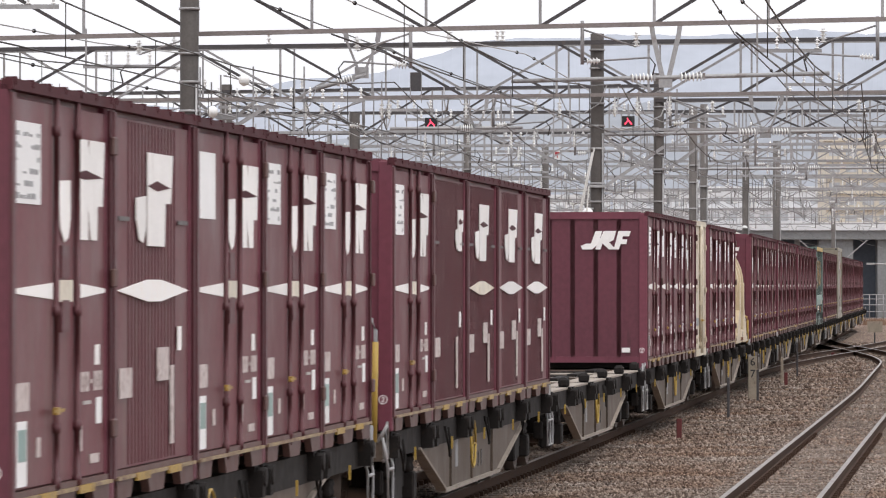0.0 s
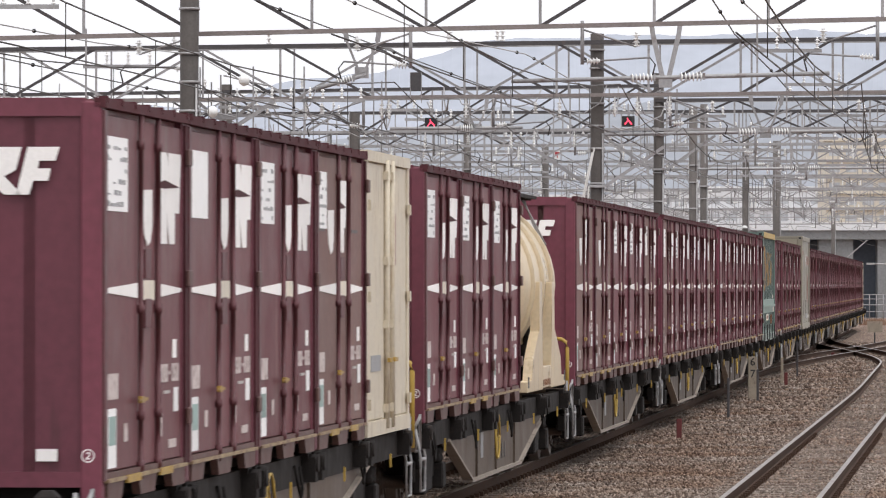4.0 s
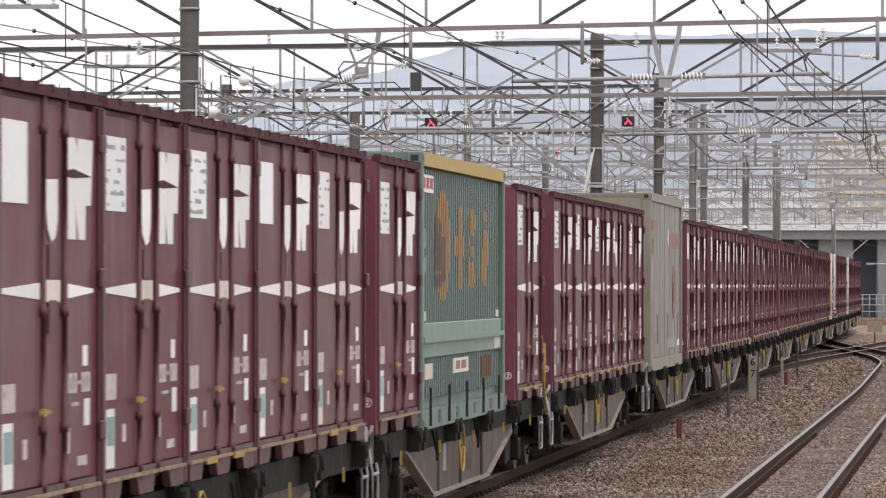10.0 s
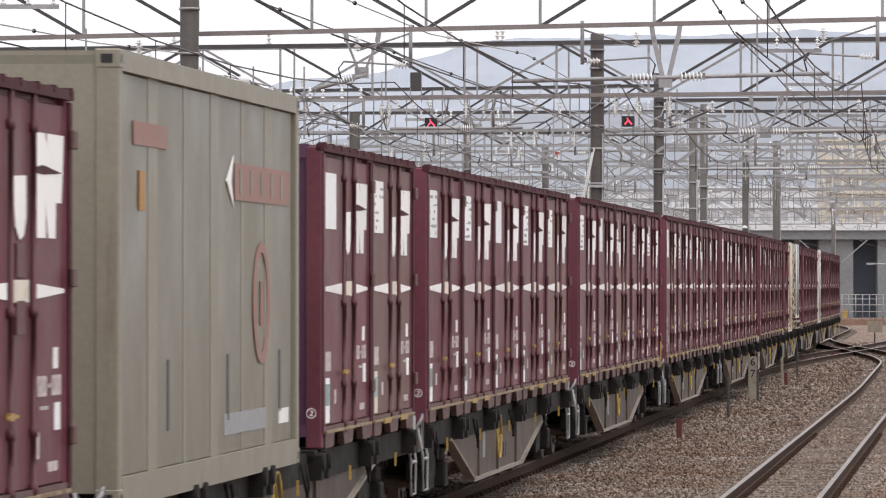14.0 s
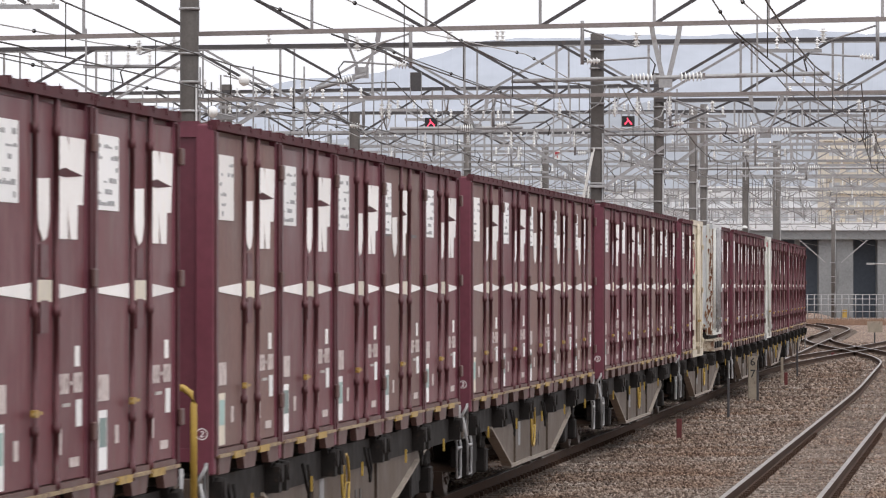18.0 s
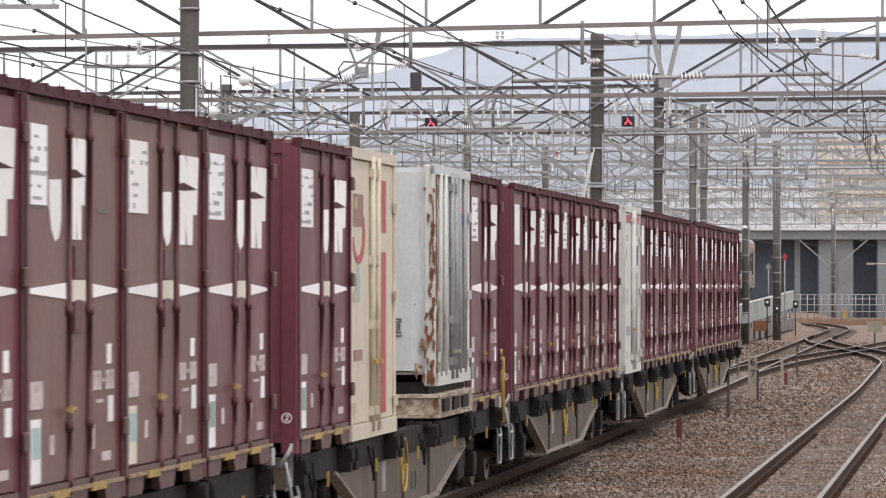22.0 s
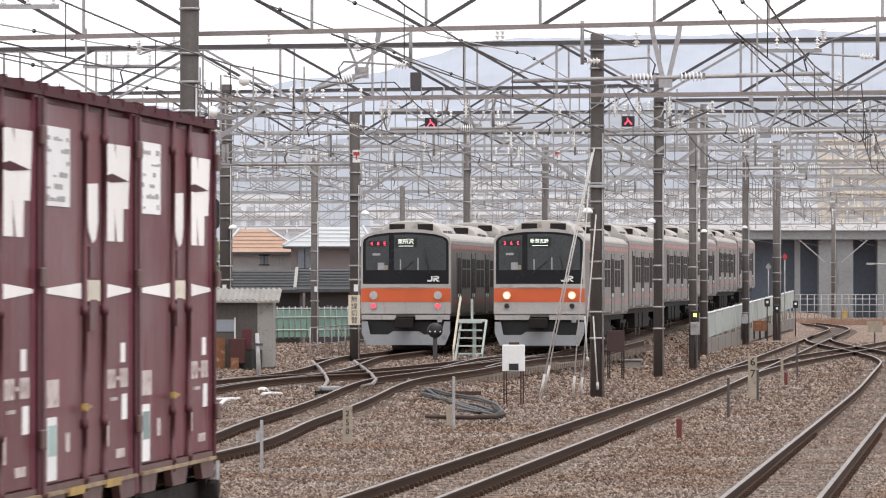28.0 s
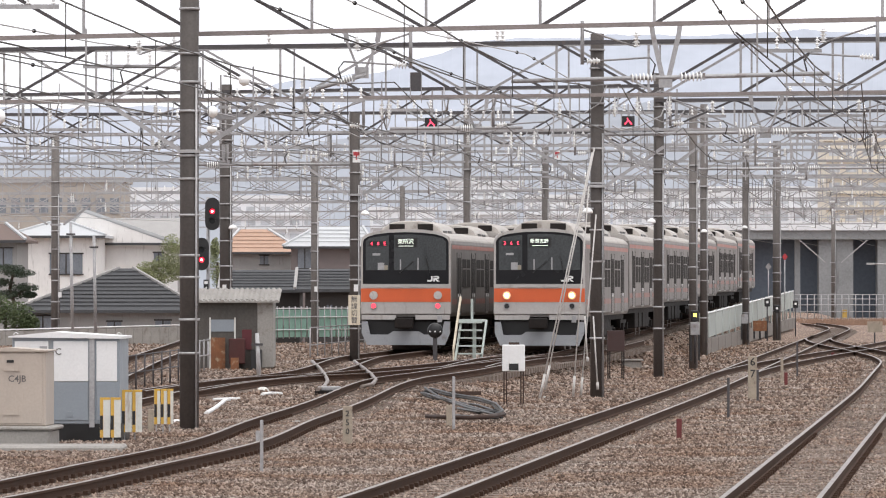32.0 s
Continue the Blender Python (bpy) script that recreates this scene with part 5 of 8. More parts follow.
def make_train():
    wheel_me = wheelset_mesh()
    protos = {"yellow": wagon_proto(), "none": wagon_proto(rail="none"), "both": wagon_proto(rail="both"), "short": wagon_proto(rail="short"), "empty": wagon_proto(True, "short")}
    taken = set()
    front_ob = {}
    rnd = random.Random(5)
    # contents of each wagon from its head: letters are slots
    loads = {
        19: "prnqp", 18: "qSRrr", 17: "", 16: "Fnqdb", 15: "qpqT", 14: "Eeqpf", 13: "fpnqf", 12: "nqpnf", 11: "qGp", 10: "pfpdq",
        9: "Anf", 8: "qpnpf", 7: "pndqp", 6: "fpqdp", 5: "fqddd", 4: "qndfp", 3: "pk-wp", 2: "npqfp", 1: "vnpdd", 0: "pnqpq"}
    used = set()

    def std(kind):
        p = proto(kind)
        if kind not in used:
            used.add(kind)
            return p
        return copy_thing(p, Matrix())

    for k in range(20):
        q0 = HEADS[k]
        style = "empty" if k == 17 else "both" if k == 10 else "none" if k in (5, 7, 8, 9, 4, 3, 1, 16) else "short" if k in (2, 6, 13, 14, 15) else "yellow"
        w = protos[style] if style not in taken else copy_thing(protos[style], Matrix())
        taken.add(style)
        put(w, q0, 0.0)
        for xb in (2.5, 16.3):
            for dx in (-0.95, 0.95):
                o = part("wheelset", wheel_me, None, w, m=pose(xb + dx, 0, 0.43))
                WHEELS.append((o, xb + dx))
        q = q0
        for j, ch in enumerate(loads[k]):
            if ch in "pqfdenrRS":
                kind = {"p": "plain", "q": "wine", "f": "faded", "d": "pair", "e": "spare", "n": "blank", "r": "ribbed", "R": "fine", "S": "bare"}[ch]
                put(std(kind), q)
                q += PITCH
            elif ch in "FE":
                c = std_container("plain" if ch == "F" else "spare")
                std_front(c, "19G-8230" if ch == "F" else None)
                c["label"] = "maroon freight container with white emblem on its end wall"
                put(c, q)
                q += PITCH
            elif ch == "-":
                q += PITCH
            elif ch in "GA":
                put(long_container("green" if ch == "G" else "grey"), q + 0.08, DECK - 0.06)
                q += 3 * PITCH - 0.02 if ch == "G" else 11.2
                if ch == "G":
                    q = q0 + 4 * PITCH
                else:
                    q = q0 + 3 * PITCH
            elif ch == "T":
                put(tank_container(), q0 + 12.95, DECK + 0.05)
            else:
                put(odd_container({"b": "beige", "k": "cream", "w": "panel", "v": "white"}[ch]), q)
                q += PITCH


make_train()


def motions():
    """The goods train rolls towards the camera along its line, and its wheels turn."""
    for ob, q, z in MOVING:
        rows = []
        t = 0.0
        while t <= 32.001:
            m = train_pose(q, t)
            m.translation.z = z
            rows.append((t, m))
            t += 1.0
        walk(ob, rows)
    turn = SPEED / 0.43 / FPS
    for ob, x in WHEELS:
        walk(ob, [(i / FPS, Matrix.Translation((x, 0, 0.43)) @ Matrix.Rotation(-turn * i, 4, "Y")) for i in range(32 * FPS + 1)])

# ---------------------------------------------------------------- commuter trains
TZ = 0.45


def body_section():
    """Outline of a commuter car body across the train: (y, z) above the rail."""
    pts = [(-1.36, 1.05), (-1.4, 1.15), (-1.4, 3.28), (-1.36, 3.42), (-1.24, 3.53), (-0.95, 3.61), (-0.5, 3.67), (0, 3.69)]
    return pts + [(-a, b) for a, b in pts[-2::-1]]


def car_side(car, y_sign=-1):
    """Doors, windows, bands and corner strips of one car side."""
    y = 1.4 * y_sign
    e = 0.006 * y_sign

    def lay(name, x0, x1, z0, z1, d, m, parent=car, label=""):
        a, b = y + e * (d - 1), y + e * d
        return part(name, boxes((x0, x1, min(a, b), max(a, b), z0, z1)), m, parent, label)
    # side bands are duller than the band on the cab front
    lay("waist_band", 0.3, 19.4, 1.42, 1.58, 1.2, ORANGE_DIM, label="dim orange waist band")
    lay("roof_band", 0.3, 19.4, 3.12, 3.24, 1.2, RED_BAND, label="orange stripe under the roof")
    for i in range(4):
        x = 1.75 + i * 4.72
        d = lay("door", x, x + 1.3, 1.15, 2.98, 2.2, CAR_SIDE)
        # proud dark strips stand in for the shade of recessed door jambs
        for xe in (x - 0.04, x + 1.3):
            part("door_edge", boxes((xe, xe + 0.04, min(y, y + 0.019 * y_sign), max(y, y + 0.019 * y_sign), 1.15, 3.02)), CAR_GLASS, d)
        lay("door_gap", x + 0.64, x + 0.66, 1.15, 2.98, 2.8, BLACK, d)
        lay("door_window", x + 0.1, x + 0.58, 1.75, 2.85, 2.8, CAR_GLASS, d)
        lay("door_window", x + 0.72, x + 1.2, 1.75, 2.85, 2.8, CAR_GLASS, d)
        for xn in (x + 0.3, x + 0.86):
            part("door_notice", boxes((xn, xn + 0.12, min(y, y + 0.026 * y_sign), max(y, y + 0.026 * y_sign), 1.64, 1.74)), WHITE_PAINT, d)
            part("door_notice", boxes((xn, xn + 0.06, min(y, y + 0.022 * y_sign), max(y, y + 0.022 * y_sign), 1.1, 1.15)), WHITE_PAINT, d)
        if i < 3:
            w = lay("side_window", x + 1.75, x + 4.25, 1.95, 2.82, 1.8, CAR_GLASS)
            lay("window_frame", x + 2.95, x + 3.05, 1.95, 2.82, 2.4, CAR_SIDE, w)
            lay("window_frame", x + 1.75, x + 4.25, 2.5, 2.54, 2.4, CAR_SIDE, w)


def roof_unit(car, x):
    bm = bmesh.new()
    sec = [(-0.98, 3.5), (-0.95, 3.68), (-0.84, 3.82), (-0.62, 3.94), (-0.3, 4.0), (0.3, 4.0), (0.62, 3.94), (0.84, 3.82), (0.95, 3.68), (0.98, 3.5)]
    slab(bm, sec, 0, x, x + 4.4)
    u = part("roof_cooler", bm, ROOF_GREY, car, "rounded grey roof cooler", bevel=0.03)
    for k in range(2):
        part("grille", boxes((x + 0.5 + k * 1.5, x + 1.6 + k * 1.5, -0.965, -0.945, 3.6, 3.7)), BLACK, u)
    for s in (-1, 1):
        part("fan_cover", boxes((x - 0.02, x, s * 0.44 - 0.24, s * 0.44 + 0.24, 3.7, 3.9)), WAGON_DARK, u)


def commuter_car(name, label):
    car = thing(name, label, "railway car", group="cars of the waiting commuter trains")
    bm = bmesh.new()
    slab(bm, body_section(), 0, 0.1, 19.6)
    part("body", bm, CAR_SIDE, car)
    bm = bmesh.new()
    sec = [(-1.385, 3.37), (-1.36, 3.435), (-1.24, 3.545), (-0.95, 3.625), (-0.5, 3.685), (0, 3.705)]
    sec = sec + [(-a, b) for a, b in sec[-2::-1]] + [(1.2, 3.3), (-1.2, 3.3)]
    slab(bm, sec, 0, 0.08, 19.62)
    part("roof", bm, ROOF_GREY, car)
    for i in range(3):
        part("body_rib", boxes((0.12, 19.58, -1.412, -1.4, 1.2 + i * 0.07, 1.225 + i * 0.07)), CAR_SIDE, car)
    roof_unit(car, 1.6)
    roof_unit(car, 13.0)
    for x in (7.5, 10.8):
        bm = bmesh.new()
        rod(bm, (x, 0.5, 3.6), (x, 0.5, 3.85), 0.13, 10)
        part("ventilator", bm, ROOF_GREY, car)
    for x in (6.2, 8.3, 10.6, 12.2):
        part("underfloor_box", boxes((x, x + 1.6, -1.2, -0.6, 0.35, 1.02)), WAGON_DARK, car, bevel=0.03)
    part("underframe", boxes((0.3, 19.4, -1.25, 1.25, 0.88, 1.06)), WAGON_DARK, car)
    for xb in (3.1, 16.6):
        bo = part("bogie_frame", boxes((xb - 1.5, xb + 1.5, -1.0, -0.88, 0.4, 0.66), (xb - 1.5, xb + 1.5, 0.88, 1.0, 0.4, 0.66), (xb - 0.3, xb + 0.3, -0.95, 0.95, 0.4, 0.85)), WAGON_DARK, car)
        for dx in (-1.05, 1.05):
            bm = bmesh.new()
            rod(bm, (xb + dx, -0.62, 0.43), (xb + dx, 0.62, 0.43), 0.43, 18)
            part("wheel", bm, WHEEL, bo)
            part("axle_box", boxes((xb + dx - 0.14, xb + dx + 0.14, -1.08, -0.96, 0.32, 0.56)), WAGON_DARK, bo)
    car_side(car)
    part("gangway", boxes((19.62, 19.98, -1.1, -1.05, 1.0, 3.3)), BLACK, car)
    return car


def emblem_bars(cx, z, s, parent, x=-0.03):
    """Two joined white block letters drawn as plain shapes."""
    bm = bmesh.new()
    for o in ([(0, 0), (0.28, 0), (0.34, 0.06), (0.34, 0.34), (0.24, 0.34), (0.24, 0.1), (0, 0.1)],
              [(0.38, 0.0), (0.48, 0.0), (0.48, 0.12), (0.62, 0.0), (0.78, 0.0), (0.6, 0.14), (0.7, 0.16), (0.74, 0.22), (0.74, 0.28), (0.68, 0.34), (0.38, 0.34), (0.38, 0.26), (0.62, 0.26), (0.62, 0.21), (0.38, 0.21)]):
        slab(bm, [(cx - a * s, z + b * s) for a, b in o], 0, x - 0.004, x)
    return part("white_emblem", bm, WHITE_PAINT, parent)


SCREEN = mat("hazy_windscreen_glass", (0.05, 0.055, 0.058), 0.12, vary=0.3, scale=1.5, spec=0.35)


def add_face(car, lit, number, dest):
    """Cab front: black mask, two windscreens, orange band, lamps, coupler and snow skirt. The picture's right is local -y."""
    m = [(-1.39, 1.12), (-1.39, 3.36), (-1.34, 3.49), (-1.22, 3.58), (-0.95, 3.66), (-0.5, 3.715), (0, 3.735)]
    out = m + [(-a, b) for a, b in m[-2::-1]]
    bm = bmesh.new()
    slab(bm, out, 0, 0.0, 0.14)
    face = part("cab_front", bm, STAINLESS, car, "stainless cab front", bevel=0.02)
    mk = [(-1.32, 2.05), (-1.32, 3.33), (-1.27, 3.43), (-1.16, 3.5), (-0.92, 3.57), (-0.5, 3.62), (0, 3.635)]
    mk = mk + [(-a, b) for a, b in mk[-2::-1]]
    bm = bmesh.new()
    slab(bm, mk, 0, -0.012, 0.0)
    part("black_mask", bm, mat("black_gloss", (0.01, 0.01, 0.012), 0.2, vary=0.1, scale=2, spec=0.25), face, "glossy black window surround")
    bm = bmesh.new()
    slab(bm, [(1.23, 2.47), (1.23, 3.36), (1.12, 3.46), (0.52, 3.54), (0.52, 2.47)], 0, -0.02, -0.012)
    w1 = part("windscreen", bm, SCREEN, face)
    bm = bmesh.new()
    slab(bm, [(0.36, 2.47), (0.36, 3.55), (-0.2, 3.57), (-0.85, 3.51), (-1.14, 3.44), (-1.24, 3.34), (-1.24, 2.47)], 0, -0.02, -0.012)
    w2 = part("windscreen", bm, SCREEN, face)
    # what shows behind the glass: seat backs and bulkhead windows as pale shapes
    part("cab_partition", boxes((-0.023, -0.02, 0.66, 0.86, 2.48, 2.7), (-0.023, -0.02, -0.4, -0.36, 2.48, 2.85), (-0.023, -0.02, 0.14, 0.18, 2.48, 2.8)), INK_GREY, w2)
    bm = bmesh.new()
    bar(bm, (-0.04, -0.75, 2.38), (-0.04, -0.62, 2.9), 0.025)
    bar(bm, (-0.04, 0.2, 2.38), (-0.04, -0.25, 2.75), 0.025)
    part("wiper", bm, BLACK, face)
    part("orange_band", boxes((-0.014, 0.0, -1.38, 1.38, 1.5, 1.91)), ORANGE, face, "orange band across the cab front")
    part("silver_strip", boxes((-0.014, 0.0, -1.38, 1.38, 1.93, 2.03)), STAINLESS, face)
    part("hand_bar", boxes((-0.06, -0.03, -0.6, -0.1, 1.95, 1.98), (-0.06, -0.03, 0.1, 0.6, 1.95, 1.98)), STAINLESS, face)
    for s in (-1, 1):
        bm = bmesh.new()
        lathe(bm, [(0.13, -0.05), (0.13, -0.012)], (0, s * 0.99, 1.7), 16, axis=0)
        h = part("headlamp", bm, STAINLESS, face, "lit headlamp" if lit else "round clear headlamp")
        bm = bmesh.new()
        lathe(bm, [(0.115, -0.056), (0.115, -0.05)], (0, s * 0.99, 1.7), 16, axis=0)
        # when lit, the lens ring glows amber as the lamp's painted halo
        part("lens", bm, LAMP_HALO if lit else PALE_STEEL, h)
        if lit:
            bm = bmesh.new()
            lathe(bm, [(0.075, -0.062), (0.075, -0.056)], (0, s * 0.99, 1.7), 14, axis=0)
            part("bulb", bm, LAMP_WHITE, h)
        bm = bmesh.new()
        lathe(bm, [(0.1, -0.04), (0.1, 0.0)], (0, s * 0.99, 1.38), 14, axis=0)
        tl = part("tail_lamp", bm, INK_GREY, face, "dark tail lamp" if lit else "lit red tail lamp")
        bm = bmesh.new()
        lathe(bm, [(0.075, -0.046), (0.075, -0.04)], (0, s * 0.99, 1.38), 14, axis=0)
        part("lens", bm, BLACK if lit else LAMP_RED, tl)
    part("number_display", boxes((-0.022, -0.02, 0.58, 1.14, 3.2, 3.36)), BLACK, w1)
    for i, ch in enumerate(number.split()):
        face_text(ch, 0.15, 1.05 - i * 0.2, 3.28, LED_RED, w1, -0.028, "number_digit")
    part("destination_display", boxes((-0.022, -0.02, -0.36, 0.32, 3.16, 3.46)), BLACK, w2)
    face_text(dest, 0.165 if len(dest) < 4 else 0.14, -0.0, 3.34, LED_PALE, w2, -0.028, "destination_text")
    part("destination_bar", boxes((-0.028, -0.022, -0.25, 0.22, 3.2, 3.22)), LED_PALE, w2)
    part("unit_mark", boxes((-0.023, -0.02, 0.78, 1.02, 2.92, 2.99)), INK_GREY, w1)
    part("cab_desk", boxes((-0.022, -0.02, 0.55, 0.8, 2.48, 2.62)), GREY_FRAME, w1)
    emblem_bars(-0.66, 2.12, 0.5, face)
    part("lower_panel", boxes((-0.01, 0.0, 0.3, 1.36, 0.96, 1.1), (-0.01, 0.0, -1.36, -0.3, 0.96, 1.1)), STAINLESS, face)
    part("coupler", boxes((-0.55, 0.3, -0.2, 0.2, 0.68, 1.0), (-0.62, -0.4, -0.28, 0.28, 0.7, 1.02)), WAGON_DARK, face, bevel=0.03)
    bm = bmesh.new()
    slab(bm, [(-1.36, 0.9), (-1.18, 0.9), (-1.1, 0.5), (-0.55, 0.5), (-0.4, 0.6), (0.4, 0.6), (0.55, 0.5), (1.1, 0.5), (1.18, 0.9), (1.36, 0.9), (1.36, 0.55), (1.2, 0.18), (-1.2, 0.18), (-1.36, 0.55)], 0, 0.02, 0.08)
    part("snow_skirt", bm, SKIRT, face, "grey notched snow skirt")
    # black sheet added in place of the shade under the cab floor
    part("dark_underside", boxes((0.3, 0.5, -1.2, 1.2, 0.45, 1.0)), BLACK, face)
    part("jumper_hose", boxes((-0.06, 0.0, -1.12, -0.98, 0.88, 1.08)), INK_GREY, face)


def place_cars():
    base = commuter_car("commuter_train_car", "stainless commuter train car with four double doors")
    turn = 90 - math.degrees(HEAD)
    first = True
    for start, n, shift in ((YA, 6, 0), (YB, 3, 0)):
        for i in range(n):
            p = start + FRONT * (20.0 * i)
            m = pose(p.x, p.y, rise(p.x, p.y), 0, 0, turn)
            if i == 0:
                c = commuter_car("commuter_train_car", "stainless commuter train cab car with orange band, %s" % ("headlamps lit" if start is YA else "red tail lamps lit"))
                c.matrix_basis = m
                add_face(c, start is YA, "3 6 E" if start is YA else "4 8 E", "新習志野" if start is YA else "東所沢")
            elif first:
                base.matrix_basis = m
                first = False
            else:
                copy_thing(base, m)


place_cars()

# ---------------------------------------------------------------- overhead line structures
ACROSS = -LEFT  # to the right, square to the tracks


def insulator_stack(bm, a, b, n, r):
    """A row of porcelain sheds from a to b."""
    a, b = Vector(a), Vector(b)
    for i in range(n):
        p, q = a.lerp(b, (i + 0.1) / n), a.lerp(b, (i + 0.5) / n)
        rod(bm, p, q, r, 10, r * 0.55)
        rod(bm, q, a.lerp(b, (i + 1.1) / n), r * 0.4, 8)


def gantry(dist, top, low, x0, x1, nodes, step, chord=0.13, low_mat=None, top_mat=None, label="galvanised lattice gantry beam over the tracks", falls=None):
    """A flat lattice beam over the tracks. top, low: picture heights of its chords at the picture's two edges; nodes: where its posts begin."""
    g = thing("overhead_gantry", label, "overhead gantry", group="overhead gantries")
    # beyond 230 m the top chord takes paler steel, standing in for haze
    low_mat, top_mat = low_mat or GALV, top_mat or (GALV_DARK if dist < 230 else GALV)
    web = 0.055 if dist < 140 else 0.048

    def at(x, pair):
        y = pair[0] + (pair[1] - pair[0]) * x / 1568
        # the beam stands square to the tracks
        u = (x - 784) / 9671
        d = dist / (1 + 0.1 * u)
        return in_view(x, y, d)
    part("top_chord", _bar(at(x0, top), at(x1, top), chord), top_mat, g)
    part("bottom_chord", _bar(at(x0, low), at(x1, low), chord * 0.8, chord * 0.8), low_mat, g)
    x, k = nodes, 0
    while x - step > x0:
        x -= step
        k += 1
    k = k % 2
    while x < x1:
        part("post", _bar(at(x, low), at(x, top), web), GALV, g)
        falling = k % 2 if falls is None else falls[0] <= x + step / 2 < falls[1]
        a, b = (top, low) if falling else (low, top)
        if x + step <= x1 + 5:
            # diagonals likewise turn paler from 200 m, as haze put into colour
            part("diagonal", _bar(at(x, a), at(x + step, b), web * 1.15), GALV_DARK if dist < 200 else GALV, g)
        x += step
        k += 1
    if dist > 120:
        rear, pins, cables = bmesh.new(), bmesh.new(), bmesh.new()
        back = Vector((0.09, 0.9, 0))
        for pair in (top, low):
            bar(rear, at(x0, pair) + back, at(x1, pair) + back, chord * 0.8)
        x = nodes + step * 0.1
        while x - step > x0:
            x -= step
        k = 0
        while x + step < x1:
            a, b = (low, top) if k % 2 else (top, low)
            bar(rear, at(x, a) + back, at(x + step, b) + back, web)
            bar(rear, at(x, low), at(x + step / 2, low) + back, web * 0.8)
            bar(rear, at(x, top) + back, at(x, low) + back, web * 0.8)
            x += step
            k += 1
        rnd = random.Random(int(dist * 10))
        for i in range(int(16 * (x1 - x0) / 1600)):
            p = at(rnd.uniform(x0 + 60, x1 - 60), low)
            if rnd.random() < 0.6:
                rod(pins, p, p + Vector((0, 0, -0.16)), 0.018, 5)
                insulator_stack(pins, p + Vector((0, 0, -0.16)), p + Vector((0, 0, -0.5)), 4, 0.07)
            else:
                q = at(784 + (p.x / p.y) * 9671, top)
                insulator_stack(pins, q + Vector((0, 0, 0.05)), q + Vector((0, 0, 0.36)), 3, 0.07)
            s = rnd.uniform(-1.4, 1.4)
            e = p + Vector((s, rnd.uniform(-0.5, 1.5), rnd.uniform(-0.9, 0.5)))
            m = p.lerp(e, 0.5) + Vector((0, 0, -rnd.uniform(0.3, 0.7)))
            tube(cables, [p, p.lerp(m, 0.5) + Vector((-0.1 * s, 0, -0.14)), m, m.lerp(e, 0.5) + Vector((0.1 * s, 0, -0.1)), e], 0.014 + dist * 0.00002, 5)
        for name, bm, m in (("rear_lattice", rear, GALV), ("pin_insulator", pins, PORCELAIN), ("jumper_cable", cables, GALV if int(dist) % 2 else WIRE_PALE)):
            part(name, bm, m, g)["kind"] = "stuff"
    for x in [e for e in (x0, x1) if not 0 < e < 1568]:
        foot = at(x, low)
        bm = bmesh.new()
        rod(bm, (foot.x, foot.y, -1.5), (foot.x, foot.y, at(x, top).z), 0.16, 12)
        part("end_mast", bm, POLE, g)
    return g


def pole(x, dist, r, top_y, base_z=-0.2, bands=12, step=0.62, name="catenary_pole"):
    foot = in_view(x, 503, dist)
    top = in_view(x, top_y, dist).z
    p = thing(name, "weathered dark steel-banded catenary pole", "catenary pole", pose(foot.x, foot.y, 0), group="catenary poles")
    bm = bmesh.new()
    rod(bm, (0, 0, base_z), (0, 0, top), r, 18, r * 0.96)
    # farther poles are paler: distance haze is put into their colour
    part("shaft", bm, POLE if dist < 170 else POLE_HAZED, p)
    bm = bmesh.new()
    rod(bm, (r * 0.75, -r * 0.8, base_z), (r * 0.75, -r * 0.8, top * 0.72), 0.022, 6)
    part("conduit", bm, GALV, p)
    z = 1.2
    i = 0
    while z < top - 0.3 and i < bands:
        bm = bmesh.new()
        lathe(bm, [(r * 0.98, z), (r + 0.018, z), (r + 0.018, z + 0.045), (r * 0.98, z + 0.045)], (0, 0, 0), 18)
        part("band", bm, GALV, p)
        z += step * (1 + 0.35 * math.sin(i * 2.3))
        i += 1
    return p


# near beams, read from the nearest outwards
gantry(101, (-52, -85), (68, 34), -120, 1700, 148, 202, 0.105, low_mat=BROWN_STEEL, falls=(-200, 700))
gantry(129, (88, 69), (180, 163), -120, 1690, 170, 163, 0.1, low_mat=BROWN_STEEL, falls=(333, 1140))
gantry(157, (168, 146), (240, 224), -100, 1166, 155, 122, 0.085, falls=(-100, 620))
gantry(157.5, (190, 174), (240, 226), 1160, 1680, 1180, 120, 0.095)
gantry(185, (203, 196), (262, 254), -80, 1660, 60, 104, 0.095)
gantry(213, (238, 234), (290, 284), -80, 1660, 30, 92, 0.095)
gantry(241, (272, 265), (318, 310), -80, 1640, 80, 82, 0.095)
gantry(270, (300, 292), (342, 333), -80, 1640, 38, 74, 0.095)
gantry(300, (322, 314), (360, 350), -80, 1640, 4, 66, 0.095)
gantry(335, (344, 336), (378, 368), -80, 1640, 40, 60, 0.085)
gantry(375, (362, 354), (392, 384), -80, 1640, 18, 54, 0.085)
gantry(420, (378, 370), (404, 396), -80, 1640, 8, 48, 0.085)

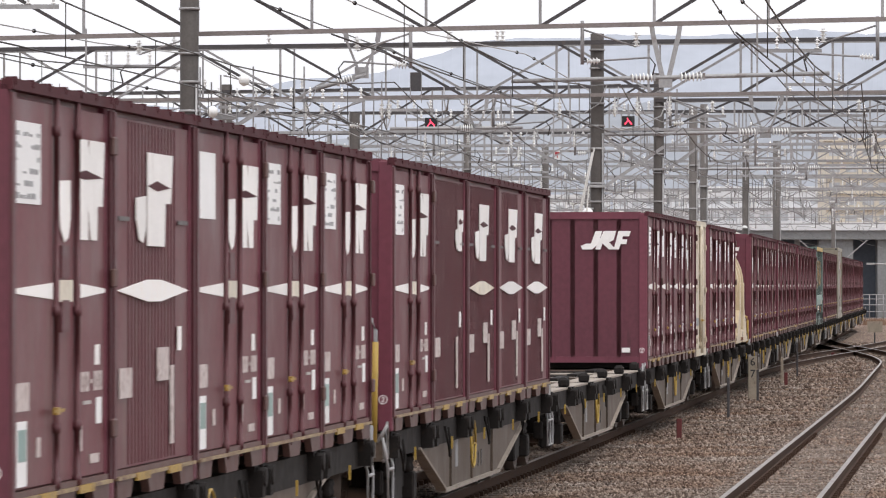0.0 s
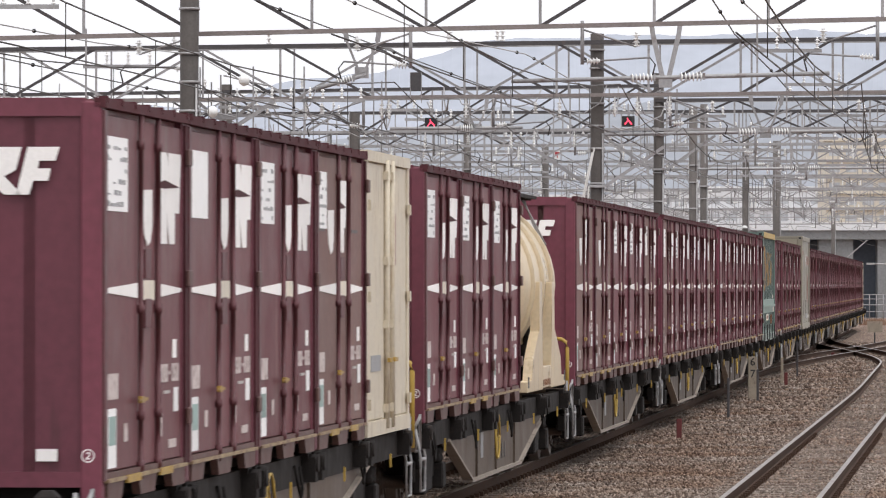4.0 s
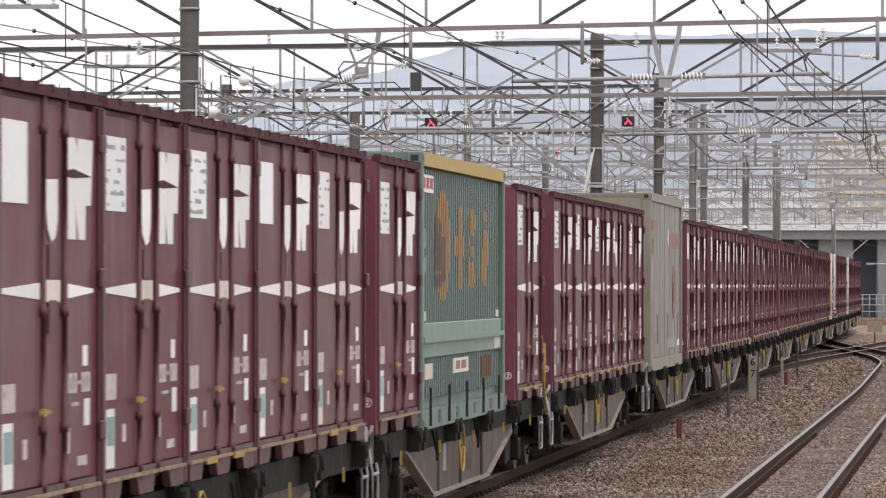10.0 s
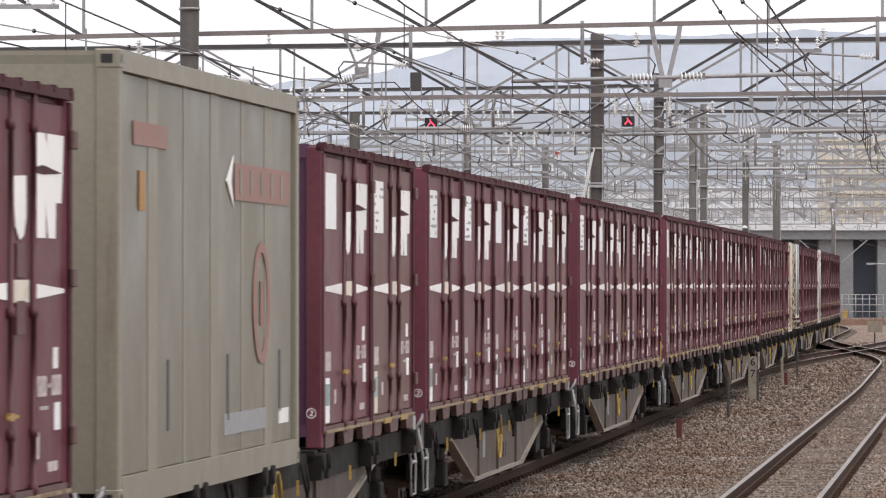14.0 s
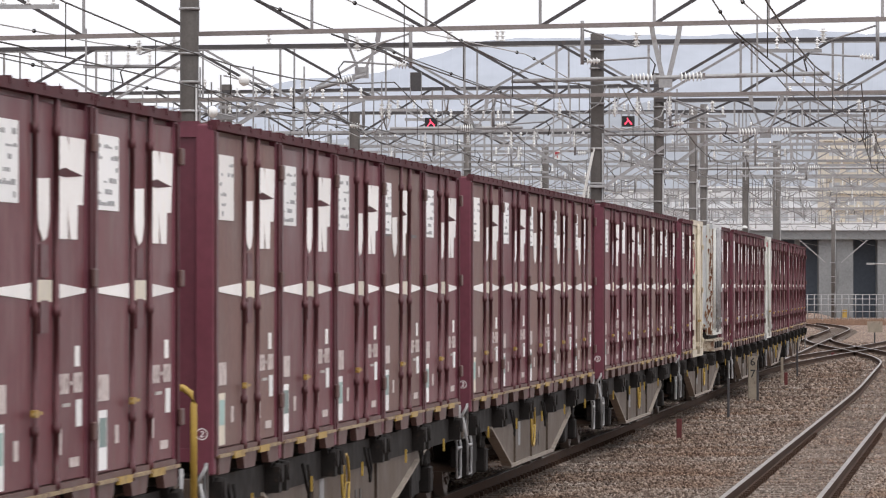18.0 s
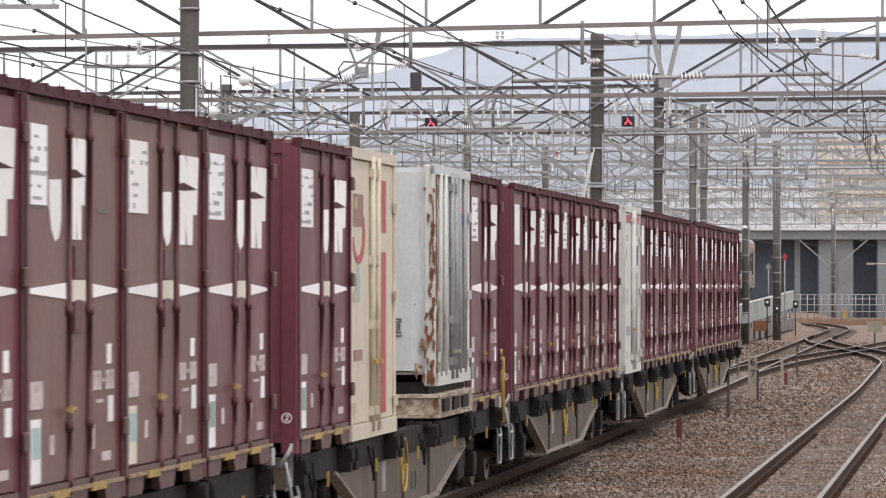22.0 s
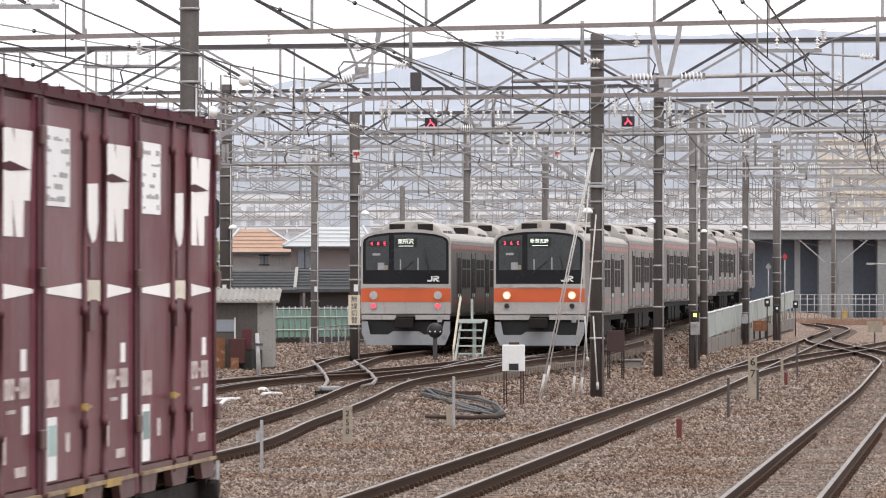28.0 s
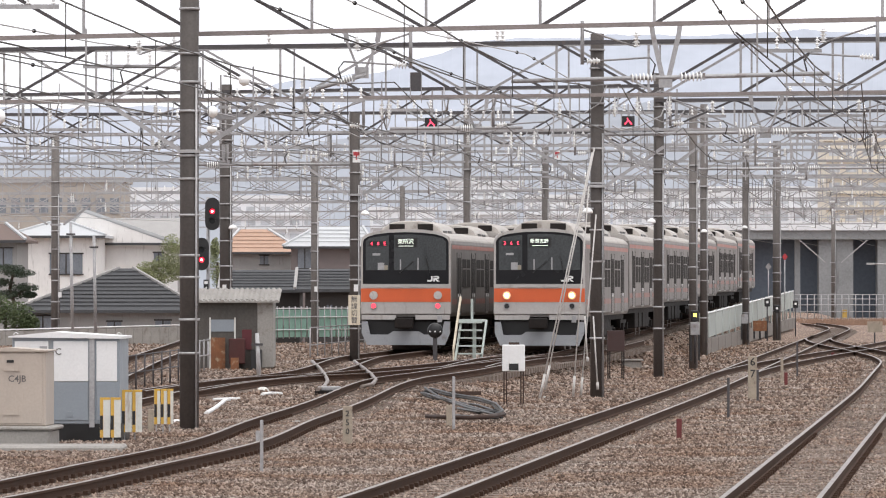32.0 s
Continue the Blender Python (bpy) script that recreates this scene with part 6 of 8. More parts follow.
for px, pd, pr, py, pb in ((335, 101, 0.178, -80, 16), (1057, 129, 0.165, 60, 14), (1166, 157, 0.155, 130, 12), (400, 162, 0.19, 150, 10), (628, 157, 0.15, 200, 9),
                           (98, 200, 0.155, 235, 9), (557, 213, 0.15, 280, 8), (827, 213, 0.155, 190, 8), (1227, 172, 0.14, 190, 9), (1246, 205, 0.15, 185, 8),
                           (1320, 241, 0.16, 240, 6), (1375, 262, 0.2, 250, 6), (1475, 390, 0.16, 350, 4), (712, 260, 0.13, 330, 3), (965, 241, 0.16, 255, 4), (1040, 300, 0.15, 330, 2)):
    gz = rise(*((px - 784) / 9671 * pd, pd)) - 0.3
    pole(px, pd, pr, py, gz, pb)

# ---------------------------------------------------------------- distance


def ridge(name, dist, crest, color, glow, label):
    """A far wooded ridge: a sheet whose crest follows a smooth rolling line."""
    # aerial haze is put into the ridge's pale colour and a slight glow
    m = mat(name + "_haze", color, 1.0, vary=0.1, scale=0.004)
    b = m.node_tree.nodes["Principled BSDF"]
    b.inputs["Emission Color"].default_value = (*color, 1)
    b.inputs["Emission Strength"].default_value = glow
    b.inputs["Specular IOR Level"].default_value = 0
    v, f = [], []
    n = 120
    for i in range(n + 1):
        x = -300 + i * 2200 / n
        y = crest(x) + 5 * noise.noise((x * 0.02, dist, 0)) + 2.5 * noise.noise((x * 0.08, dist, 5))
        top = in_view(x, y, dist)
        low = in_view(x, 520, dist - 300)
        mid = in_view(x, (y + 520) / 2 + 8 * noise.noise((x * 0.015, 3, dist)), dist - 150)
        v += [low, mid, top]
    for i in range(n):
        for k in (0, 1):
            f.append((3 * i + k, 3 * i + 3 + k, 3 * i + 4 + k, 3 * i + 1 + k))
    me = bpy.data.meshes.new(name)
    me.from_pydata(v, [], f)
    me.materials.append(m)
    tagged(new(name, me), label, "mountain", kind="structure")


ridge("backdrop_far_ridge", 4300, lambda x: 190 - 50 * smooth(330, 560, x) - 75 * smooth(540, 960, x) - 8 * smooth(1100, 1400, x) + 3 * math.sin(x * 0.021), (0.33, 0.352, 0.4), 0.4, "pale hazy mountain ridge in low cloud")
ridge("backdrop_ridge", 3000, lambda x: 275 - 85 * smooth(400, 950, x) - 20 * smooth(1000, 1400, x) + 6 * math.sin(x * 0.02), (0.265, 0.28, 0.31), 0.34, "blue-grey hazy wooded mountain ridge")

# ---------------------------------------------------------------- houses and buildings beyond the yard
ROOF_DARK = mat("dark_slate_roof", (0.055, 0.056, 0.06), 0.7, vary=0.2, scale=3, dirt=(0.11, 0.11, 0.11), dirt_amount=0.4)
ROOF_TILE = mat("orange_tile_roof", (0.4, 0.26, 0.19), 0.8, vary=0.15, scale=3, dirt=(0.3, 0.24, 0.2), dirt_amount=0.4)
ROOF_PALE = mat("pale_metal_roof", (0.46, 0.47, 0.48), 0.5, vary=0.1, scale=2)
STUCCO = mat("white_stucco", (0.76, 0.74, 0.72), 0.9, vary=0.06, scale=2, dirt=(0.42, 0.4, 0.38), dirt_amount=0.4, streak=True)
STUCCO_GREY = mat("grey_stucco", (0.33, 0.32, 0.31), 0.9, vary=0.1, scale=2, dirt=(0.22, 0.2, 0.19), dirt_amount=0.4, streak=True)
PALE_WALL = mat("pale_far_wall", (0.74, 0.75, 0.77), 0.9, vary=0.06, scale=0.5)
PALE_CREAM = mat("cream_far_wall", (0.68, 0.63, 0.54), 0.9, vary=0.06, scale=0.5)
WIN_HAZED = mat("hazed_far_window", (0.5, 0.52, 0.55), 0.3, vary=0.2, scale=1)
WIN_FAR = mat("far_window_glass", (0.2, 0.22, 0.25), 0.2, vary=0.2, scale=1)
DARK_TIMBER = mat("dark_timber_wall", (0.05, 0.045, 0.043), 0.8, vary=0.2, scale=2)
VIADUCT = mat("viaduct_concrete", (0.24, 0.245, 0.25), 0.9, vary=0.15, scale=0.4, dirt=(0.12, 0.12, 0.12), dirt_amount=0.4, streak=True)


def span(x0, x1, d):
    return (x0 - 784) / 9671 * d, (x1 - 784) / 9671 * d


def height(y, d):
    return EYE_Z + (503 - y) / 9671 * d


def house(label, x0, x1, eave, ridge, d, depth, wall_m, roof_m, shape="hip", ridge_span=None, over=0.45, base=-2.6, windows=(), courses=0):
    """A house placed by its picture outline at distance d: walls, a pitched roof, eaves, windows."""
    a, b = span(x0, x1, d)
    z1, z2 = height(eave, d), height(ridge, d)
    h = thing("house", label, "house", group="houses beyond the yard")
    part("wall", boxes((a, b, d, d + depth, base, z1)), wall_m, h)
    r0, r1 = ridge_span or ((x0 + x1) / 2 - 10, (x0 + x1) / 2 + 10)
    r0, r1 = span(r0, r1, d)
    bm = bmesh.new()
    e = over
    low = [bm.verts.new(p) for p in ((a - e, d - e, z1), (b + e, d - e, z1), (b + e, d + depth + e, z1), (a - e, d + depth + e, z1))]
    und = [bm.verts.new((v.co.x, v.co.y, z1 - 0.12)) for v in low]
    if shape == "hip":
        top = [bm.verts.new((r0, d + depth / 2, z2)), bm.verts.new((r1, d + depth / 2, z2))]
    elif shape == "gable":
        top = [bm.verts.new((a - e, d + depth / 2, z2)), bm.verts.new((b + e, d + depth / 2, z2))]
    else:
        top = [bm.verts.new((r0, d - e, z2)), bm.verts.new((r0, d + depth + e, z2))]
    if shape == "front":
        bm.faces.new((low[0], low[1], top[0]))
        bm.faces.new((low[2], low[3], top[1]))
        bm.faces.new((low[1], low[2], top[1], top[0]))
        bm.faces.new((low[3], low[0], top[0], top[1]))
    else:
        bm.faces.new((low[0], low[1], top[1], top[0]))
        bm.faces.new((low[2], low[3], top[0], top[1]))
        bm.faces.new((low[1], low[2], top[1]))
        bm.faces.new((low[3], low[0], top[0]))
    for i in range(4):
        bm.faces.new((low[i], low[(i + 1) % 4], und[(i + 1) % 4], und[i]))
    bm.faces.new(und[::-1])
    roof = part("roof", bm, roof_m, h)
    if shape == "front":
        bm = bmesh.new()
        slab(bm, [(a, z1), (b, z1), (r0, z2 - 0.12)], 1, d - e - 0.05, d + 0.1)
        part("gable_wall", bm, wall_m, h)
        bm = bmesh.new()
        bar(bm, (a - e, d - e - 0.06, z1), (r0, d - e - 0.06, z2), 0.06, 0.16)
        bar(bm, (r0, d - e - 0.06, z2), (b + e, d - e - 0.06, z1), 0.06, 0.16)
        part("bargeboard", bm, ROOF_PALE, roof)
    else:
        for u, v in ((Vector((a - e, d - e, z1)), Vector((r0 if shape == "hip" else a - e, d + depth / 2, z2))),
                     (Vector((b + e, d - e, z1)), Vector((r1 if shape == "hip" else b + e, d + depth / 2, z2)))):
            bm = bmesh.new()
            bar(bm, u + Vector((0, 0, 0.04)), v + Vector((0, 0, 0.04)), 0.14, 0.1)
            part("hip_tile", bm, ROOF_PALE if roof_m is not ROOF_DARK else STUCCO_GREY, roof)
        for i in range(1, courses):
            t = i / courses
            lr0 = (a - e) + ((r0 if shape == "hip" else a - e) - (a - e)) * t
            lr1 = (b + e) + ((r1 if shape == "hip" else b + e) - (b + e)) * t
            yy = d - e + (depth / 2 + e) * t
            zz = z1 + (z2 - z1) * t
            bm = bmesh.new()
            bar(bm, (lr0, yy, zz + 0.03), (lr1, yy, zz + 0.03), 0.06, 0.035)
            part("tile_course", bm, roof_m, roof)
    gut = boxes((a - e, b + e, d - e - 0.1, d - e, z1 - 0.14, z1 - 0.02))
    part("gutter", gut, ROOF_DARK, h)
    for wx0, wx1, wy0, wy1 in windows:
        u0, u1 = span(wx0, wx1, d)
        w = part("window", boxes((u0, u1, d - 0.05, d, height(wy1, d), height(wy0, d))), WIN_FAR, h)
        zz0, zz1 = height(wy1, d), height(wy0, d)
        part("window_frame", boxes((u0 - 0.06, u1 + 0.06, d - 0.08, d - 0.05, zz1, zz1 + 0.07), (u0 - 0.06, u1 + 0.06, d - 0.08, d - 0.05, zz0 - 0.07, zz0),
                                   ((u0 + u1) / 2 - 0.03, (u0 + u1) / 2 + 0.03, d - 0.08, d - 0.05, zz0, zz1)), DARK_TIMBER, w)
    return h


house("single-storey house with dark slate hip roof", 40, 345, 549, 475, 250, 7, STUCCO_GREY, ROOF_DARK, "hip", (203, 228), windows=((190, 215, 570, 590), (275, 302, 568, 590), (60, 92, 560, 600)), courses=11)
house("white two-storey stucco house with pale roof", 28, 172, 417, 393, 285, 8, STUCCO, ROOF_PALE, "hip", (80, 115), windows=((88, 146, 450, 485),))
house("white stucco house with long sloping gable", 100, 300, 430, 372, 292, 9, STUCCO, ROOF_PALE, "front", (148, 152), windows=((272, 290, 448, 470),))
house("house with brown tiled eaves beside the fence", -60, 30, 425, 395, 262, 7, STUCCO_GREY, mat("brown_tile_roof", (0.14, 0.1, 0.085), 0.8, vary=0.15, scale=3), "hip", (-30, 0), windows=((-10, 22, 440, 470),))
house("grey house with steep gable roof", 190, 322, 432, 385, 330, 8, STUCCO_GREY, STUCCO_GREY, "gable")
house("grey house with faded orange tile roof", 402, 525, 446, 405, 320, 8, STUCCO_GREY, ROOF_TILE, "hip", (420, 470), windows=((460, 475, 453, 468),), courses=6)
house("house with pale metal roof and brown wall", 515, 650, 436, 400, 310, 8, mat("brown_grey_wall", (0.2, 0.17, 0.165), 0.9, vary=0.1, scale=2), ROOF_PALE, "hip", (560, 640), windows=((527, 552, 440, 475),), courses=5)
house("dark timber house with grey tiled roof", 405, 530, 513, 478, 252, 6, DARK_TIMBER, ROOF_DARK, "gable", courses=7)
house("dark timber house with grey tiled roof and porch", 540, 660, 512, 476, 246, 6, DARK_TIMBER, ROOF_DARK, "gable", courses=7, windows=((578, 588, 540, 562),))


def block(label, x0, x1, top, d, depth, m, cols, rows, base=-3.0, wy=(0.3, 0.68)):
    """A far block of flats with a grid of windows and a flat parapet roof."""
    a, b = span(x0, x1, d)
    z1 = height(top, d)
    h = thing("apartment_building", label, "apartment building", group="far buildings")
    part("wall", boxes((a, b, d, d + depth, base, z1)), m, h)
    part("parapet", boxes((a - 0.2, b + 0.2, d - 0.2, d + depth, z1, z1 + 0.35)), m, h)
    low = height(430, d)
    sw, sh = (b - a) / cols, (z1 - 0.4 - low) / rows
    for j in range(rows):
        for i in range(cols):
            u = a + i * sw
            v = low + j * sh
            # past 500 m the glass is lightened: haze painted into the window colour
            part("window", boxes((u + sw * 0.18, u + sw * 0.82, d - 0.1, d, v + sh * wy[0], v + sh * wy[1])), WIN_HAZED if d > 500 else WIN_FAR, h)
        part("balcony", boxes((a, b, d - 0.5, d - 0.1, low + j * sh, low + j * sh + sh * 0.12)), m, h)
    return h


block("long low beige building with dark windows", -60, 215, 322, 420, 12, mat("beige_far_wall", (0.4, 0.36, 0.32), 0.9, vary=0.06, scale=0.5), 11, 1, wy=(0.52, 0.8))
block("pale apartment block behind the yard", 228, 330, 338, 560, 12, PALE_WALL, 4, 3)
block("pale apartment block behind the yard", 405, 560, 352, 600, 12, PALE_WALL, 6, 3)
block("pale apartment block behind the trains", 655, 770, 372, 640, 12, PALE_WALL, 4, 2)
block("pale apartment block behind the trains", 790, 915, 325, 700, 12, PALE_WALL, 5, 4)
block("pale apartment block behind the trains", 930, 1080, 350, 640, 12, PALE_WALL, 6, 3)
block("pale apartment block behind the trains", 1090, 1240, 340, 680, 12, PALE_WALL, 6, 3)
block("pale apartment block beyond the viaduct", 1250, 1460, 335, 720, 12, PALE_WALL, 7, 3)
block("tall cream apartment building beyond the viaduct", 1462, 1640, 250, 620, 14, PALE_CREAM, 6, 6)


def viaduct():
    d = 430.0
    v = thing("viaduct", "grey concrete road viaduct with dark bays", "viaduct", kind="structure")
    a, b = span(1150, 1680, d)
    part("deck", boxes((a, b, d, d + 12, height(424, d), height(408, d))), VIADUCT, v)
    part("parapet", boxes((a, b, d - 0.2, d + 0.1, height(408, d), height(394, d))), PALE_WALL, v, "pale parapet wall")
    for x0, x1 in ((1450, 1474), (1481, 1511), (1554, 1580), (1640, 1660)):
        u0, u1 = span(x0, x1, d)
        part("pier", boxes((u0, u1, d + 0.5, d + 9, -1, height(424, d))), VIADUCT, v)
    # added wall: the shade and haze of the bays are painted into its dark blue
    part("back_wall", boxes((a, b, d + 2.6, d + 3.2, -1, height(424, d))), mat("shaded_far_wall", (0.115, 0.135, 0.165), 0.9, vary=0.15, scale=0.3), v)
    for x in (1318, 1408):
        u0, u1 = span(x, x + 10, d)
        part("inner_column", boxes((u0, u1, d + 1.2, d + 1.6, -1, height(424, d))), VIADUCT, v)
    w = thing("viaduct_lamp", "street lamp over the viaduct", "street lamp")
    p = in_view(1545, 470, d - 8)
    bm = bmesh.new()
    tube(bm, [(p.x + 1.2, p.y, -0.2), (p.x + 1.2, p.y, p.z), (p.x + 1.0, p.y, p.z + 0.1), (p.x, p.y, p.z + 0.12)], 0.06)
    part("pole", bm, GALV, w)
    part("head", boxes((p.x - 0.5, p.x + 0.1, p.y - 0.1, p.y + 0.1, p.z + 0.05, p.z + 0.2)), GALV, w)


viaduct()


# ---------------------------------------------------------------- greenery
LEAF = mat("green_leaves", (0.09, 0.12, 0.05), 0.7, vary=0.35, scale=6, per_object=0.1)
LEAF_PALE = mat("pale_green_leaves", (0.24, 0.26, 0.13), 0.7, vary=0.3, scale=6)
LEAF_DARK = mat("dark_pine_needles", (0.03, 0.045, 0.025), 0.7, vary=0.3, scale=6)
BARK = mat("brown_bark", (0.07, 0.05, 0.04), 0.9, vary=0.3, scale=6)


def leaf_cloud(centres, n, size, seed):
    """Many small leaf blades scattered in uneven clumps."""
    rnd = random.Random(seed)
    v, f = [], []
    for c, r in centres:
        for _ in range(n):
            d = Vector((rnd.gauss(0, 1), rnd.gauss(0, 1), rnd.gauss(0, 1))).normalized() * rnd.random() ** 0.45
            p = Vector((c[0] + d.x * r[0], c[1] + d.y * r[1], c[2] + d.z * r[2]))
            a = Vector((rnd.gauss(0, 1), rnd.gauss(0, 1), rnd.gauss(0, 0.6))).normalized() * size * rnd.uniform(0.6, 1.3)
            b = a.cross(Vector((rnd.gauss(0, 1), rnd.gauss(0, 1), rnd.gauss(0, 1)))).normalized() * size * 0.4
            i = len(v)
            v += [p - a, p + b, p + a, p - b]
            f.append((i, i + 1, i + 2, i + 3))
    me = bpy.data.meshes.new("crown")
    me.from_pydata(v, [], f)
    return me


def tree(label, base, trunk, clumps, n, size, leaf, seed, category="tree", name="tree"):
    t = thing(name, label, category, pose(*base))
    bm = bmesh.new()
    for pts, r in trunk:
        for i in range(len(pts) - 1):
            rod(bm, pts[i], pts[i + 1], r * (1 - 0.6 * i / len(pts)), 7, r * (1 - 0.6 * (i + 1) / len(pts)))
    part("trunk", bm, BARK, t)
    me = leaf_cloud(clumps, n, size, seed)
    me.materials.append(leaf)
    part("crown", me, None, t)


def greenery():
    d = 205.0
    k = d / 9671
    # clipped pine in tiers over a round shrub
    b = in_view(22, 560, d)
    cl = [((x * k, 0, (560 - y) * k), (rx * k, rx * k, ry * k)) for x, y, rx, ry in ((-10, 476, 36, 9), (12, 484, 30, 8), (-22, 500, 26, 8), (22, 510, 26, 10), (30, 522, 14, 6), (-8, 522, 30, 9))]
    tree("clipped garden pine in flat dark tiers", b, [([(0, 0, -2), (0.1, 0, 0.4), (-0.1, 0, 1.0), (0.05, 0, 1.7)], 0.09), ([(0, 0, 0.7), (0.5, 0, 1.0)], 0.05), ([(0, 0, 1.2), (-0.4, 0, 1.4)], 0.05)], cl, 800, 0.05, LEAF_DARK, 2)
    b = in_view(10, 590, d - 3)
    cl = [((x * k, 0, (590 - y) * k), (rx * k, rx * k, ry * k)) for x, y, rx, ry in ((-20, 548, 34, 30), (18, 560, 34, 28), (-40, 570, 30, 26), (40, 575, 20, 20))]
    tree("round dark green garden shrub", b, [([(0, 0, -2), (0, 0, 0.6)], 0.07)], cl, 1700, 0.06, LEAF, 4, "shrub", "shrub")
    d = 270.0
    k = d / 9671
    b = in_view(285, 520, d)
    cl = [((x * k, 0, (520 - y) * k), (rx * k, rx * k, ry * k)) for x, y, rx, ry in ((-25, 480, 22, 18), (5, 470, 24, 20), (30, 478, 22, 20), (-5, 492, 34, 14), (20, 440, 22, 26))]
    tree("bushy pale green tree behind the roof", b, [([(0, 0, -3), (0, 0, 1.0)], 0.12)], cl, 1500, 0.055, LEAF_PALE, 6)
    b = in_view(385, 520, 258)
    k = 258 / 9671
    cl = [((x * k, 0, (520 - y) * k), (rx * k, rx * k, ry * k)) for x, y, rx, ry in ((-8, 460, 12, 36), (-4, 440, 8, 20), (2, 490, 14, 26))]
    tree("narrow weeping green tree by the pole", b, [([(0, 0, -3), (0, 0, 1.5)], 0.08)], cl, 1100, 0.05, LEAF_PALE, 8)
    # dry weeds by the far fence and on the formation
    rnd = random.Random(9)
    v, f = [], []
    for _ in range(1500):
        if rnd.random() < 0.93:
            p = in_view(rnd.uniform(1405, 1568), 566, rnd.uniform(350, 368))
            p.z = -0.15
            h = rnd.uniform(0.15, 0.5)
        else:
            q = ground_at(rnd.uniform(1180, 1330), rnd.uniform(605, 640), 0.25)
            p, h = q, rnd.uniform(0.05, 0.25)
        w = 0.03
        lean = Vector((rnd.gauss(0, 0.12), rnd.gauss(0, 0.1), h))
        i = len(v)
        v += [p - Vector((w, 0, 0)), p + Vector((w, 0, 0)), p + lean]
        f.append((i, i + 1, i + 2))
    me = bpy.data.meshes.new("dry_weeds")
    me.from_pydata(v, [], f)
    me.materials.append(mat("dry_reddish_weeds", (0.27, 0.17, 0.12), 0.9, vary=0.3, scale=3))
    tagged(new("dry_weeds", me), "dry reddish weeds along the yard edge", "weeds", kind="stuff")



# ---------------------------------------------------------------- yard things


def ground_at(x, y, _=0.0):
    """Place on the stones that shows at picture place (x, y)."""
    a, b = spot(x, y, -0.2)
    return Vector((a, b, rise(a, b) - 0.21))


def stand(name, label, category, p, group="", turn=0.0):
    return thing(name, label, category, pose(p.x, p.y, p.z, 0, 0, turn) @ Matrix.Scale(1.07, 4), group=group)


def plate_text(text, size, x, y, z, material, parent, name="lettering"):
    """Characters on a face that looks towards -y."""
    o = part(name, lettering(text, size, material, 0.002), None, parent)
    o.matrix_basis = Matrix(((1, 0, 0, x), (0, 0, -1, y), (0, 1, 0, z), (0, 0, 0, 1)))
    return o


